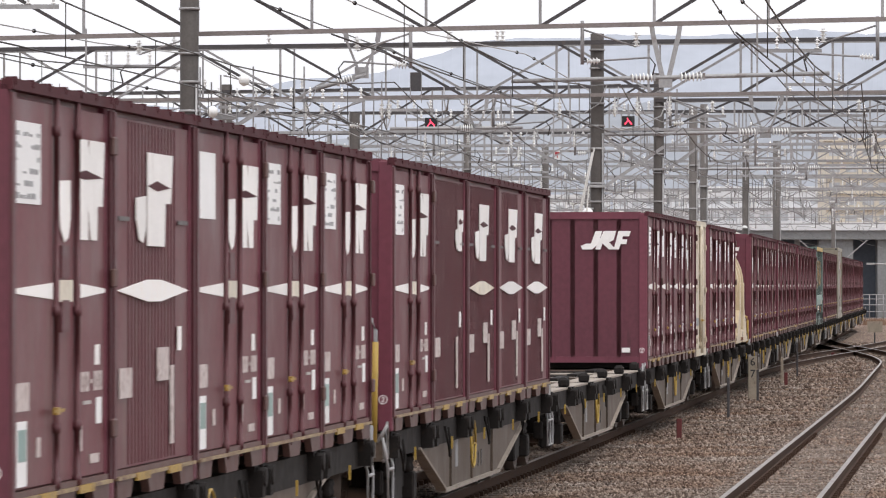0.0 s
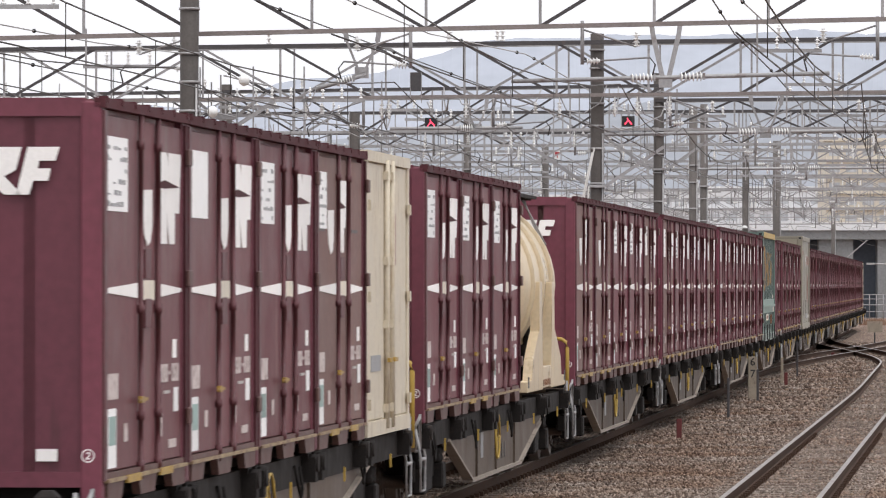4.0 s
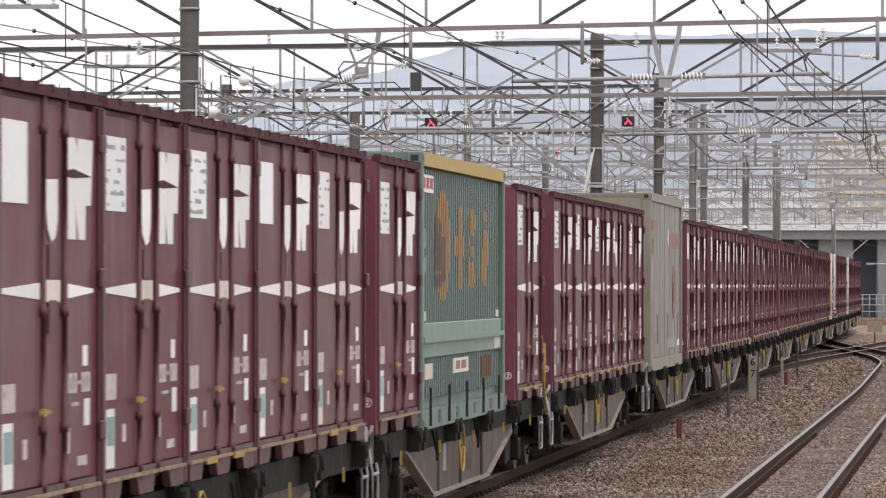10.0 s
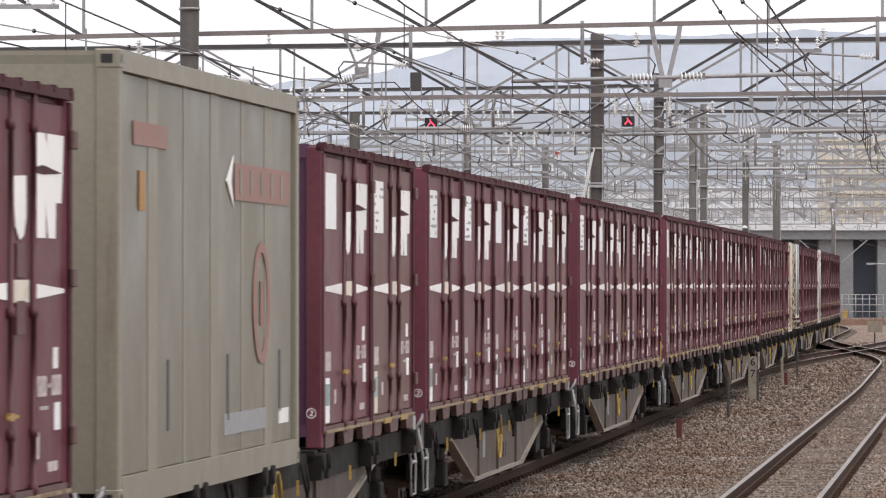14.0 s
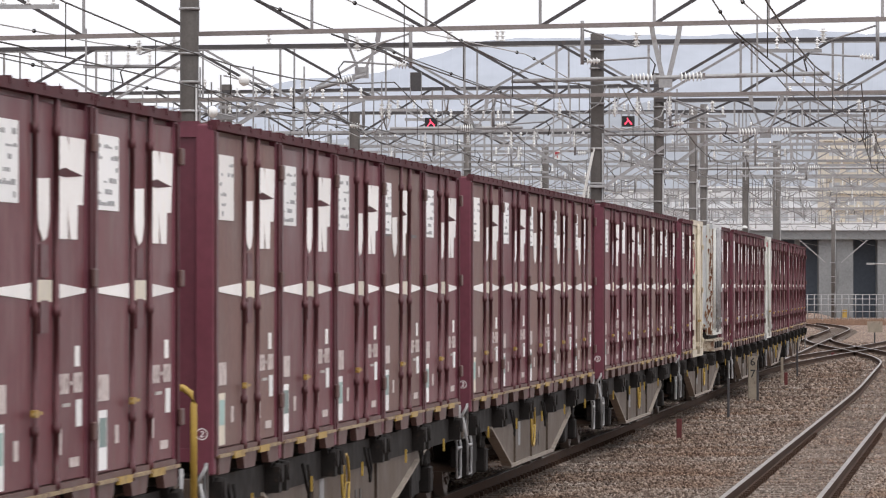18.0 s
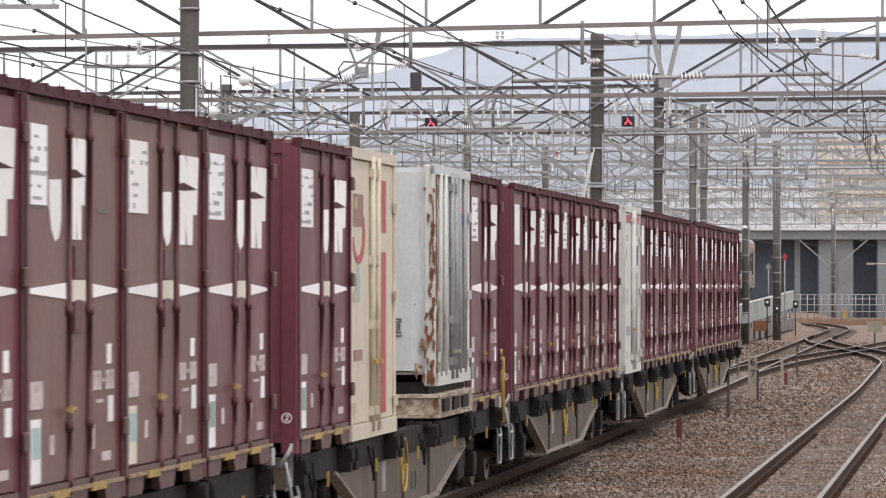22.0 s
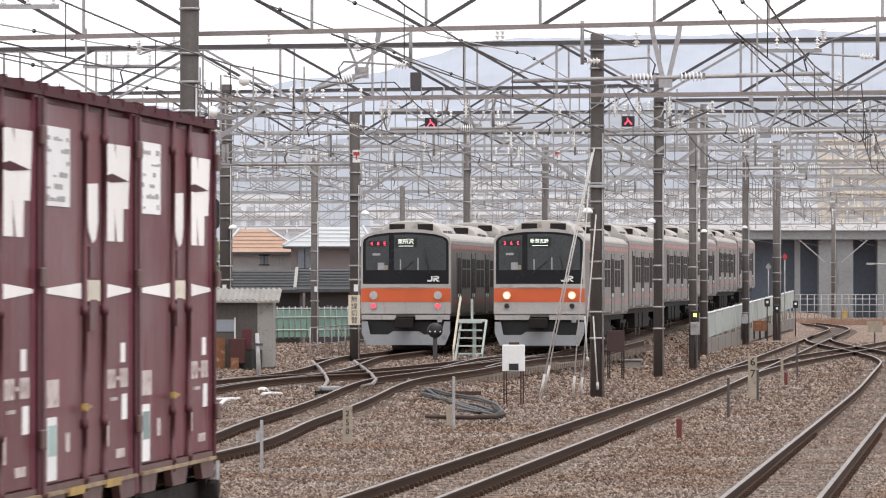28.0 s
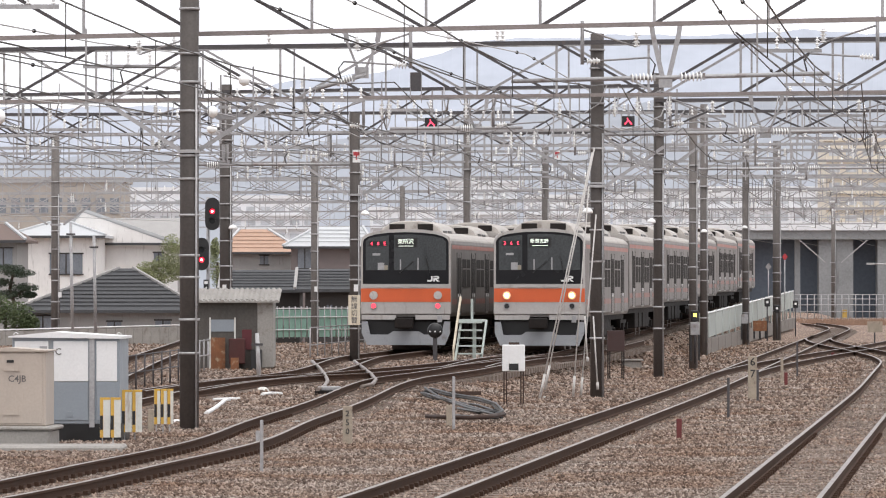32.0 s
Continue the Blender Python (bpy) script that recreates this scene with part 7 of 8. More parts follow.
def cabinets():
    p = ground_at(18, 795)
    c = stand("relay_cabinet", "beige steel relay cabinet on a concrete plinth", "relay cabinet", p, turn=-4)
    part("plinth", boxes((-0.7, 0.62, -0.1, 1.0, 0, 0.3)), CONCRETE, c, "mossy concrete plinth", bevel=0.03)
    part("plinth_cap", boxes((-0.75, 0.68, -0.15, 1.05, 0.3, 0.36)), CONCRETE, c, bevel=0.02)
    part("body", boxes((-0.62, 0.55, 0.0, 0.9, 0.36, 1.5)), BEIGE, c, bevel=0.015)
    bm = bmesh.new()
    slab(bm, [(-0.66, 1.5), (0.59, 1.5), (0.59, 1.52), (-0.02, 1.56), (-0.66, 1.52)], 1, -0.04, 0.94)
    part("roof", bm, BEIGE, c)
    d = part("door", boxes((-0.58, 0.5, -0.012, 0.0, 0.4, 1.47)), BEIGE, c, bevel=0.004)
    for z in (0.6, 1.27):
        part("louvre", boxes((-0.1, 0.15, -0.035, -0.012, z - 0.07, z)), BEIGE, d)
    part("lock", boxes((-0.05, 0.06, -0.025, -0.012, 1.33, 1.37)), BLACK, d)
    plate_text("C4JB", 0.14, 0.11, -0.016, 1.08, INK, d)
    p = ground_at(110, 783)
    c = stand("equipment_cabinet", "pale grey-blue equipment cabinet with white upper panels", "equipment cabinet", p, turn=-3)
    part("plinth", boxes((-0.7, 0.95, 0, 1.2, 0, 0.3)), BLACK, c)
    part("body", boxes((-0.8, 0.92, 0.0, 1.3, 0.3, 1.68)), PALE_BLUE, c, bevel=0.01)
    bm = bmesh.new()
    slab(bm, [(-0.86, 1.68), (0.97, 1.66), (0.97, 1.7), (-0.16, 1.77), (-0.86, 1.7)], 1, -0.06, 1.36)
    part("roof", bm, WHITE_PAINT, c)
    for x0, x1 in ((-0.76, -0.22), (-0.14, 0.42), (0.55, 0.88)):
        part("upper_panel", boxes((x0, x1, -0.014, 0, 0.98, 1.62)), WHITE_PAINT, c, "white upper panel", bevel=0.004)
        part("lower_door", boxes((x0, x1, -0.014, 0, 0.36, 0.96)), PALE_BLUE, c, bevel=0.004)
    part("corner_post", boxes((0.44, 0.52, -0.03, 0.02, 0.25, 1.68)), GALV, c)
    part("vent", boxes((0.08, 0.18, -0.03, -0.014, 0.42, 0.5)), PALE_BLUE, c)
    part("lock", boxes((-0.19, -0.14, -0.04, -0.014, 0.84, 0.9)), BLACK, c)
    plate_text("C", 0.15, -0.06, -0.018, 1.45, INK, c)
    part("text_bar", boxes((-0.36, -0.24, -0.018, -0.014, 1.46, 1.54)), INK_GREY, c)
    for x in (-0.78, 0.88):
        bm = bmesh.new()
        tube(bm, [(x + 0.035 * math.cos(a), 0.3, 1.72 + 0.035 * math.sin(a)) for a in [i * 0.55 for i in range(7)]], 0.007)
        part("lifting_eye", bm, WHITE_PAINT, c)
    s = stand("concrete_slab", "cracked concrete slab beside the cabinets", "concrete slab", ground_at(100, 800))
    part("slab", boxes((-2.6, 1.0, -0.2, 1.2, 0.0, 0.1), ), CONCRETE, s, bevel=0.03)
    # striped guard boards
    edge_y = mat("guard_yellow", (0.6, 0.36, 0.06), 0.55, vary=0.12, scale=5)
    for xa, n, ya, h in ((177, 2, 792, 0.78), (216, 2, 782, 0.84), (273, 3, 767, 0.76)):
        g = stand("guard_board", "white guard boards with yellow and black edge", "guard board", ground_at(xa, ya), "striped guard boards", turn=8)
        w = 0.155 if n == 2 else 0.1
        for i in range(n):
            x = i * (w + 0.012)
            part("post", boxes((x + 0.03, x + 0.05, 0.03, 0.06, 0, h - 0.05)), GALV, g)
            b = part("board", boxes((x, x + w, 0, 0.025, 0.16, h)), WHITE_OLD, g, bevel=0.004)
            part("edge_stripe", boxes((x, x + 0.05, -0.005, 0.0, 0.16, h)), edge_y, b)
            part("edge_stripe", boxes((x + 0.05, x + w, -0.005, 0.0, h - 0.035, h)), edge_y, b)
            part("black_stripe", boxes((x, x + 0.045, -0.01, -0.005, 0.28, 0.5)), BLACK, b)


def hut():
    d = 146.0
    p = Vector(((420 - 784) / 9671 * d, d, 0.0))
    h = stand("lineside_hut", "grey concrete lineside hut with corrugated roof and rusty door", "hut", p)
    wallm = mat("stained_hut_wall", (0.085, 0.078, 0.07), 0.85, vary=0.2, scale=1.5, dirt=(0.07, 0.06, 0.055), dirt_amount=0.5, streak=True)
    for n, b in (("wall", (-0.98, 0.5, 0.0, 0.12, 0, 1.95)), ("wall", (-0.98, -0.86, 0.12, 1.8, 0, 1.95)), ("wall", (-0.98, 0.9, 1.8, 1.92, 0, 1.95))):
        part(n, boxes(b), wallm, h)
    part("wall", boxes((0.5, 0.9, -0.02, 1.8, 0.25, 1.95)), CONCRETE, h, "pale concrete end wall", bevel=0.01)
    bm = bmesh.new()
    out = []
    n = 16
    for i in range(n * 2 + 1):
        x = -1.1 + i * 2.15 / (n * 2)
        out.append((x, 0.05 if i % 2 else 0.0))
    out += [(1.05, -0.03), (-1.1, -0.03)]
    a = [(x, -0.2, 1.9 + z) for x, z in out]
    b = [(x, 2.1, 2.2 + z) for x, z in out]
    va = [bm.verts.new(q) for q in a]
    vb = [bm.verts.new(q) for q in b]
    for i in range(len(va)):
        bm.faces.new((va[i], va[(i + 1) % len(va)], vb[(i + 1) % len(va)], vb[i]))
    bm.faces.new(va)
    bm.faces.new(vb[::-1])
    part("corrugated_roof", bm, CONCRETE, h, "grey corrugated sheet roof")
    part("window", boxes((-0.68, -0.08, -0.02, 0.0, 1.15, 1.45)), PALE_BLUE, h)
    part("door", boxes((-0.66, -0.3, -0.03, 0.0, 0.0, 1.0)), RUST, h, "peeling rusty door")
    part("door_frame", boxes((-0.7, -0.66, -0.04, 0.0, 0.0, 1.5)), WHITE_OLD, h)
    part("door_frame", boxes((-0.08, -0.04, -0.04, 0.0, 0.6, 1.5)), WHITE_OLD, h)
    part("wall_box", boxes((-0.2, 0.2, -0.35, -0.02, 0.35, 0.98)), mat("dark_red_oxide", (0.06, 0.02, 0.018), 0.8, vary=0.25, scale=3), h, "dark red steel box", bevel=0.02)
    part("board", boxes((-0.15, 0.05, -0.4, -0.36, 0.0, 0.5)), RUST, h)
    part("red_sign", boxes((0.12, 0.36, -0.03, 0.0, 0.7, 1.2)), mat("faded_red_sign", (0.1, 0.02, 0.025), 0.7), h)
    part("side_box", boxes((0.35, 0.62, -0.3, 0.0, 0.1, 0.7)), BLACK, h)


def rail_fence(name, label, pts, height, rails, posts, material, post_r=0.03, r=0.02, group=""):
    f = thing(name, label, "fence", group=group)
    for a, b in zip(pts, pts[1:]):
        n = max(1, round((b - a).length / posts))
        for i in range(n + 1):
            q = a.lerp(b, i / n)
            bm = bmesh.new()
            rod(bm, q, q + Vector((0, 0, height)), post_r, 6)
            part("post", bm, material, f)
        for z in rails:
            bm = bmesh.new()
            rod(bm, a + Vector((0, 0, z)), b + Vector((0, 0, z)), r, 6)
            part("rail", bm, material, f)
    return f


WALL_STAINED = mat("stained_retaining_wall", (0.2, 0.175, 0.155), 0.9, vary=0.2, scale=1.5, dirt=(0.11, 0.09, 0.075), dirt_amount=0.5, streak=True)


def fences():
    g = lambda x, y, z=0.0: ground_at(x, y)
    rail_fence("rail_fence", "weathered steel rail fence between yard tracks", [g(225, 692, 0.0), g(330, 676, 0.05)], 0.85, (0.42, 0.82), 0.9, GALV_DARK, 0.02, 0.016)
    rail_fence("rail_fence", "weathered steel rail fence between yard tracks", [g(330, 662, 0.1), g(405, 650, 0.15)], 0.85, (0.42, 0.82), 0.7, GALV, 0.02, 0.018)
    rail_fence("rail_fence", "low steel rail fence beside the waiting train", [g(549, 634, 0.35), g(645, 622, 0.4)], 0.95, (0.4, 0.93), 2.2, GALV, 0.022, 0.02)
    # green mesh fence
    a, b = in_view(480, 600, 215), in_view(625, 598, 222)
    f = thing("mesh_fence", "green netting fence on pale steel posts", "fence")
    net = mat("green_netting", (0.24, 0.4, 0.33), 0.7, vary=0.15, scale=1)
    n = 14
    for i in range(n + 1):
        q = a.lerp(b, i / n)
        bm = bmesh.new()
        rod(bm, q, q + Vector((0, 0, 1.28)), 0.025, 6)
        part("post", bm, GALV, f)
        if i < n:
            q2 = a.lerp(b, (i + 1) / n)
            bm = bmesh.new()
            bar(bm, q + Vector((0, 0.05, 0.6)), q2 + Vector((0, 0.05, 0.6)), 0.01, 1.1)
            part("netting", bm, net, f)
    for z in (0.35, 0.85, 1.2):
        bm = bmesh.new()
        rod(bm, a + Vector((0, -0.03, z)), b + Vector((0, -0.03, z)), 0.02, 6)
        part("rail", bm, WHITE_PAINT, f)
    # pale sheet fence before the houses
    a, b = in_view(-40, 620, 196), in_view(345, 608, 204)
    f = thing("sheet_fence", "pale grey corrugated sheet fence with white top rail", "fence")
    n = 24
    for i in range(n):
        q, q2 = a.lerp(b, i / n), a.lerp(b, (i + 0.97) / n)
        bm = bmesh.new()
        bar(bm, q + Vector((0, 0, 0.32)), q2 + Vector((0, 0, 0.32)), 0.02, 0.66)
        part("sheet", bm, CONCRETE, f)
    bm = bmesh.new()
    rod(bm, a + Vector((0, 0, 0.7)), b + Vector((0, 0, 0.7)), 0.03, 6)
    part("top_rail", bm, WHITE_PAINT, f)
    # pale parapet beside the yard
    f = thing("parapet_fence", "pale green-white steel parapet on a concrete wall", "fence")
    a, b = Vector((9.75, 207, -0.22)), Vector((20.4, 318, -0.05))
    n = 18
    pale = mat("weathered_pale_green", (0.34, 0.365, 0.34), 0.6, vary=0.15, scale=2, dirt=(0.25, 0.22, 0.19), dirt_amount=0.45, streak=True)
    for i in range(n):
        q, q2 = a.lerp(b, i / n), a.lerp(b, (i + 0.96) / n)
        bm = bmesh.new()
        bar(bm, q + Vector((0, 0, 0.3)), q2 + Vector((0, 0, 0.3)), 0.25, 0.6)
        part("base_wall", bm, WALL_STAINED, f)
        bm = bmesh.new()
        bar(bm, q + Vector((0, 0, 1.05 + 0.6 * i / n)), q2 + Vector((0, 0, 1.05 + 0.6 * (i + 1) / n)), 0.04, 0.9)
        part("panel", bm, pale, f)
        bm = bmesh.new()
        rod(bm, q, q + Vector((0, 0, 1.62 + 0.6 * i / n)), 0.05, 6)
        part("post", bm, pale, f)
    bm = bmesh.new()
    rod(bm, a + Vector((0, -0.05, 1.55)), b + Vector((0, -0.05, 2.15)), 0.04, 6)
    part("top_rail", bm, WHITE_PAINT, f)
    # far mesh fence before the viaduct
    a, b = in_view(1380, 566, 372), in_view(1600, 566, 372)
    f = thing("mesh_fence", "distant grey mesh fence along the yard edge", "fence")
    n = 18
    for i in range(n + 1):
        q = a.lerp(b, i / n)
        bm = bmesh.new()
        rod(bm, q, q + Vector((0, 0, 1.7)), 0.035, 5)
        part("post", bm, GALV, f)
    for z in (0.1, 0.55, 1.0, 1.4, 1.7):
        bm = bmesh.new()
        rod(bm, a + Vector((0, 0, z)), b + Vector((0, 0, z)), 0.03, 5)
        part("rail", bm, GALV, f)


OXIDE = mat("dark_brown_iron", (0.045, 0.025, 0.018), 0.8, vary=0.25, scale=4)


def small_lineside():
    # relay box on legs
    c = stand("relay_box", "white steel relay box on rusty legs", "relay box", ground_at(909, 718))
    for x in (-0.2, -0.15, 0.15, 0.2):
        part("leg", boxes((x - 0.015, x + 0.015, 0.0, 0.03, 0, 0.75)), OXIDE, c)
    part("brace", boxes((-0.2, 0.2, 0.0, 0.02, 0.24, 0.26)), OXIDE, c)
    part("body", boxes((-0.235, 0.235, -0.05, 0.3, 0.72, 1.27)), WHITE_PAINT, c, bevel=0.012)
    part("vent", boxes((-0.1, 0.1, -0.056, -0.05, 0.74, 0.88)), BLACK, c)
    part("cap", boxes((-0.1, 0.12, 0.05, 0.2, 1.27, 1.32)), OXIDE, c)
    c = stand("relay_box", "dark brown relay box on thin legs", "relay box", ground_at(1090, 672))
    for x in (-0.21, -0.16, 0.16, 0.21):
        part("leg", boxes((x - 0.015, x + 0.015, 0.0, 0.03, 0, 0.75)), WAGON_DARK, c)
    part("body", boxes((-0.23, 0.23, -0.05, 0.3, 0.75, 1.3)), mat("dark_brown_box", (0.045, 0.022, 0.02), 0.7, vary=0.2, scale=3), c, bevel=0.012)
    c = stand("cable_pit", "grey concrete cable pit with lid", "cable pit", ground_at(1118, 652))
    part("body", boxes((-0.25, 0.3, 0.0, 0.6, 0, 0.22)), CONCRETE, c, bevel=0.02)
    part("lid", boxes((-0.3, 0.35, -0.05, 0.65, 0.22, 0.28)), CONCRETE, c, bevel=0.015)
    # posts: distance post, number posts, maroon stakes
    def post(x, y, w, h, m, label, z=0.0, text=None, name="marker_post"):
        q = stand(name, label, "marker post", ground_at(x, y), "lineside posts")
        part("shaft", boxes((-w / 2, w / 2, 0, w * 0.8, 0, h)), m, q, bevel=0.006)
        if text:
            for i, ch in enumerate(text):
                plate_text(ch, 0.13 if len(text) > 2 else 0.24, 0, -0.006, h - 0.12 - i * (0.14 if len(text) > 2 else 0.26), BLACK, q)
        return q
    stone = mat("weathered_post_stone", (0.34, 0.29, 0.23), 0.9, vary=0.2, scale=4, dirt=(0.18, 0.13, 0.1), dirt_amount=0.5)
    stake = mat("maroon_stake", (0.13, 0.03, 0.03), 0.8, vary=0.25, scale=5)
    post(615, 788, 0.15, 0.62, stone, "grey stone gradient post with black figures", text="250")
    q = post(1332, 708, 0.19, 0.95, stone, "pale yellowish kilometre post with black figure", text="67")
    post(1341, 712, 0.05, 0.7, GALV_DARK, "thin grey steel marker post")
    post(1202, 780, 0.085, 0.36, stake, "short maroon marker stake")
    post(1391, 684, 0.08, 0.35, stake, "short maroon marker stake")
    post(1384, 682, 0.07, 0.7, stone, "narrow stone marker post")
    post(463, 838, 0.045, 0.72, GALV, "thin grey steel marker post")
    post(456, 790, 0.06, 0.25, GALV, "small grey bracket post")
    post(1289, 742, 0.05, 0.78, GALV_DARK, "thin grey steel marker post")
    post(803, 764, 0.05, 0.95, GALV, "thin grey steel marker post")
    post(795, 757, 0.1, 0.4, stone, "small pale stone marker post")
    post(1411, 668, 0.05, 0.95, GALV_DARK, "thin grey steel marker post")
    post(267, 768, 0.1, 0.42, stone, "small stone marker post")
    q = post(258, 618, 0.12, 0.62, WHITE_PAINT, "white post with a black foot", 0.3)
    part("foot_band", boxes((-0.062, 0.062, -0.004, 0.1, 0.0, 0.25)), BLACK, q)
    post(1474, 637, 0.1, 0.25, stake, "short maroon marker stake")
    post(1495, 566, 0.32, 0.72, YELLOW, "bright yellow marker box", 0.1, name="marker_box")
    sg = stand("sign_board", "weathered brown sign board on a post", "sign board", ground_at(1548, 612))
    part("board", boxes((-0.3, 0.32, -0.03, 0.0, 0.55, 1.0)), stone, sg)
    part("post", boxes((-0.03, 0.03, 0, 0.04, 0, 0.6)), GALV_DARK, sg)
    # white pipes, rocks and lids left on the stones
    def tubes(label, pts, r, m, name="pipe"):
        t = thing(name, label, "pipe")
        bm = bmesh.new()
        tube(bm, [ground_at(*p) + Vector((0, 0, 0.06)) for p in pts], r, 8)
        part("run", bm, m, t)
    tubes("short white plastic pipe on the ballast", [(365, 736), (382, 726), (398, 713), (406, 711)], 0.045, WHITE_PAINT)
    tubes("short white plastic pipe on the ballast", [(378, 711), (408, 710), (425, 710)], 0.03, WHITE_PAINT)
    tubes("white plastic strip on the ballast", [(464, 702), (480, 700), (498, 701)], 0.04, WHITE_PAINT)
    for x, y, r, m, lab in ((465, 692, 0.14, WHITE_OLD, "pale painted stone beside the track"), (313, 748, 0.1, WHITE_PAINT, "small white plastic cap"), (523, 750, 0.1, CONCRETE, "pale lump of concrete"),
                            (1170, 660, 0.12, WHITE_OLD, "pale painted stone beside the pole"), (965, 706, 0.1, CONCRETE, "small heap of grey rubble")):
        b = stand("loose_stone", lab, "stone", ground_at(x, y))
        bm = bmesh.new()
        bmesh.ops.create_icosphere(bm, subdivisions=2, radius=r)
        for v in bm.verts:
            v.co *= 1 + 0.35 * noise.noise(v.co * 9 + Vector((x, 0, 0)))
            v.co.z *= 0.7
        part("lump", bm, m, b)
    t = stand("cable_trough", "white cable trough lid between tracks", "cable trough", ground_at(995, 648))
    part("lid", boxes((-0.2, 0.2, 0, 0.12, 0.05, 0.13)), WHITE_PAINT, t, bevel=0.01)
    # black cables looped on the stones
    rub = mat("black_rubber_cable", (0.03, 0.03, 0.03), 0.5, vary=0.2, scale=4)
    coil = thing("cable_loop", "loops of black cable lying on the ballast", "cable")
    for k, pts in enumerate((((745, 700), (760, 708), (800, 716), (845, 722), (875, 732), (886, 745), (865, 746), (800, 740)),
                             ((768, 698), (790, 706), (840, 714), (870, 722), (882, 733), (850, 738), (810, 730)),
                             ((750, 704), (790, 718), (830, 732), (870, 742), (889, 749)),
                             ((752, 697), (775, 712), (815, 726), (855, 738), (882, 742)), ((762, 700), (800, 710), (850, 718), (878, 728), (890, 741), (872, 750)),
                             ((755, 754), (790, 756), (830, 757), (865, 755), (892, 750)))):
        bm = bmesh.new()
        tube(bm, [ground_at(*p) + Vector((0, 0, 0.07 + 0.025 * k)) for p in pts], 0.028 if k < 5 else 0.045, 6)
        part("cable", bm, rub if k < 5 else OXIDE, coil)
    j = stand("junction_box", "black cable junction box on the ballast", "junction box", ground_at(762, 698))
    part("body", boxes((-0.15, 0.2, 0, 0.2, 0, 0.1)), BLACK, j, bevel=0.02)
    part("cable_bar", boxes((-0.7, 1.1, 0.05, 0.1, -0.01, 0.07)), OXIDE, j)
    # point gear: pale bent rods between the rails
    for pts in (((552, 650), (566, 663), (576, 677), (580, 686), (574, 696), (562, 702)), ((627, 650), (645, 664), (658, 675), (665, 684), (660, 692), (640, 697))):
        g = thing("point_rod", "pale worn steel rod of the points", "point gear", group="point rods")
        bm = bmesh.new()
        tube(bm, [ground_at(a, b) + Vector((0, 0, 0.17)) for a, b in pts], 0.045, 8)
        part("rod", bm, RAIL_TOP, g)
    g = stand("point_machine", "small grey point machine between rails", "point machine", ground_at(578, 700))
    part("cover", boxes((-0.2, 0.3, 0, 0.3, 0.1, 0.2)), GALV, g, bevel=0.02)
    part("base", boxes((-0.25, 0.35, -0.1, 0.4, 0.0, 0.1)), WAGON_DARK, g)
    # ground disc signal
    s = stand("shunting_signal", "round black shunting signal on a short post", "railway signal", ground_at(770, 640))
    part("post", boxes((-0.06, 0.06, 0, 0.1, 0, 0.65)), GALV_DARK, s)
    bm = bmesh.new()
    lathe(bm, [(0.02, -0.06), (0.19, -0.06), (0.21, 0.0), (0.19, 0.05), (0.02, 0.05)], (0, 0, 0.85), 20, axis=1)
    disc = part("disc", bm, BLACK, s, "round black disc")
    for x in (-0.14, 0, 0.14):
        part("lens", boxes((x - 0.02, x + 0.02, -0.07, -0.06, 0.8, 0.84)), WHITE_PAINT, disc)
    # crew steps between the two trains
    d = 158.0
    p = in_view(830, 503, d)
    s = stand("boarding_steps", "pale green steel boarding steps with wooden handrail", "steps", Vector((p.x, p.y, rise(p.x, p.y) - 0.2)))
    gm = mat("pale_green_steel", (0.42, 0.47, 0.44), 0.55, vary=0.12, scale=3, dirt=(0.25, 0.2, 0.17), dirt_amount=0.35)
    for x0, x1 in ((-0.3, -0.38), (0.42, 0.3)):
        bm = bmesh.new()
        bar(bm, (x1 if x0 < 0 else x1 + 0.02, -0.1, 0), (x0 + (0.1 if x0 < 0 else 0.06), 0.7, 1.12), 0.05, 0.06)
        part("stringer", bm, gm, s)
    for i in range(5):
        z = 0.2 + i * 0.21
        part("tread", boxes((-0.3, 0.36, -0.1 + i * 0.15, 0.08 + i * 0.15, z, z + 0.04)), gm, s)
    part("platform", boxes((-0.3, 0.45, 0.65, 1.8, 1.08, 1.14)), gm, s)
    part("support", boxes((0.1, 0.2, 0.8, 0.9, 0, 1.08)), gm, s)
    bm = bmesh.new()
    bar(bm, (-0.42, -0.1, 0.35), (-0.22, 0.7, 1.75), 0.05, 0.07)
    part("hand_rail", bm, CREAM, s, "wooden hand rail")
    bm = bmesh.new()
    bar(bm, (-0.42, -0.1, 0.0), (-0.42, -0.1, 0.4), 0.05)
    part("rail_post", bm, CREAM, s)
    part("gate_bar", boxes((0.05, 0.12, 0.9, 0.95, 1.1, 1.7)), gm, s)
    # vertical notice board
    p = in_view(627, 549, 156.83)
    n = thing("notice_board", "cream notice board with black characters on a pole", "sign", pose(p.x, p.y, p.z))
    part("board", boxes((-0.17, 0.17, -0.02, 0.02, -0.43, 0.43)), CREAM, n)
    for i, ch in enumerate("無線切替"):
        plate_text(ch, 0.19, 0, -0.024, 0.3 - i * 0.2, INK, n)
    for x, y in ((628, 510), (557, 512), (395, 510), (104, 522)):
        p = in_view(x + 2, y, {628: 156.84, 557: 212.84, 395: 161.8, 104: 199.83}[x])
        t = thing("pole_tag", "small white number tag on a pole", "sign", pose(p.x, p.y - 0.015, p.z), group="pole tags")
        part("plate", boxes((-0.06, 0.06, 0, 0.02, -0.1, 0.1)), WHITE_PAINT, t)


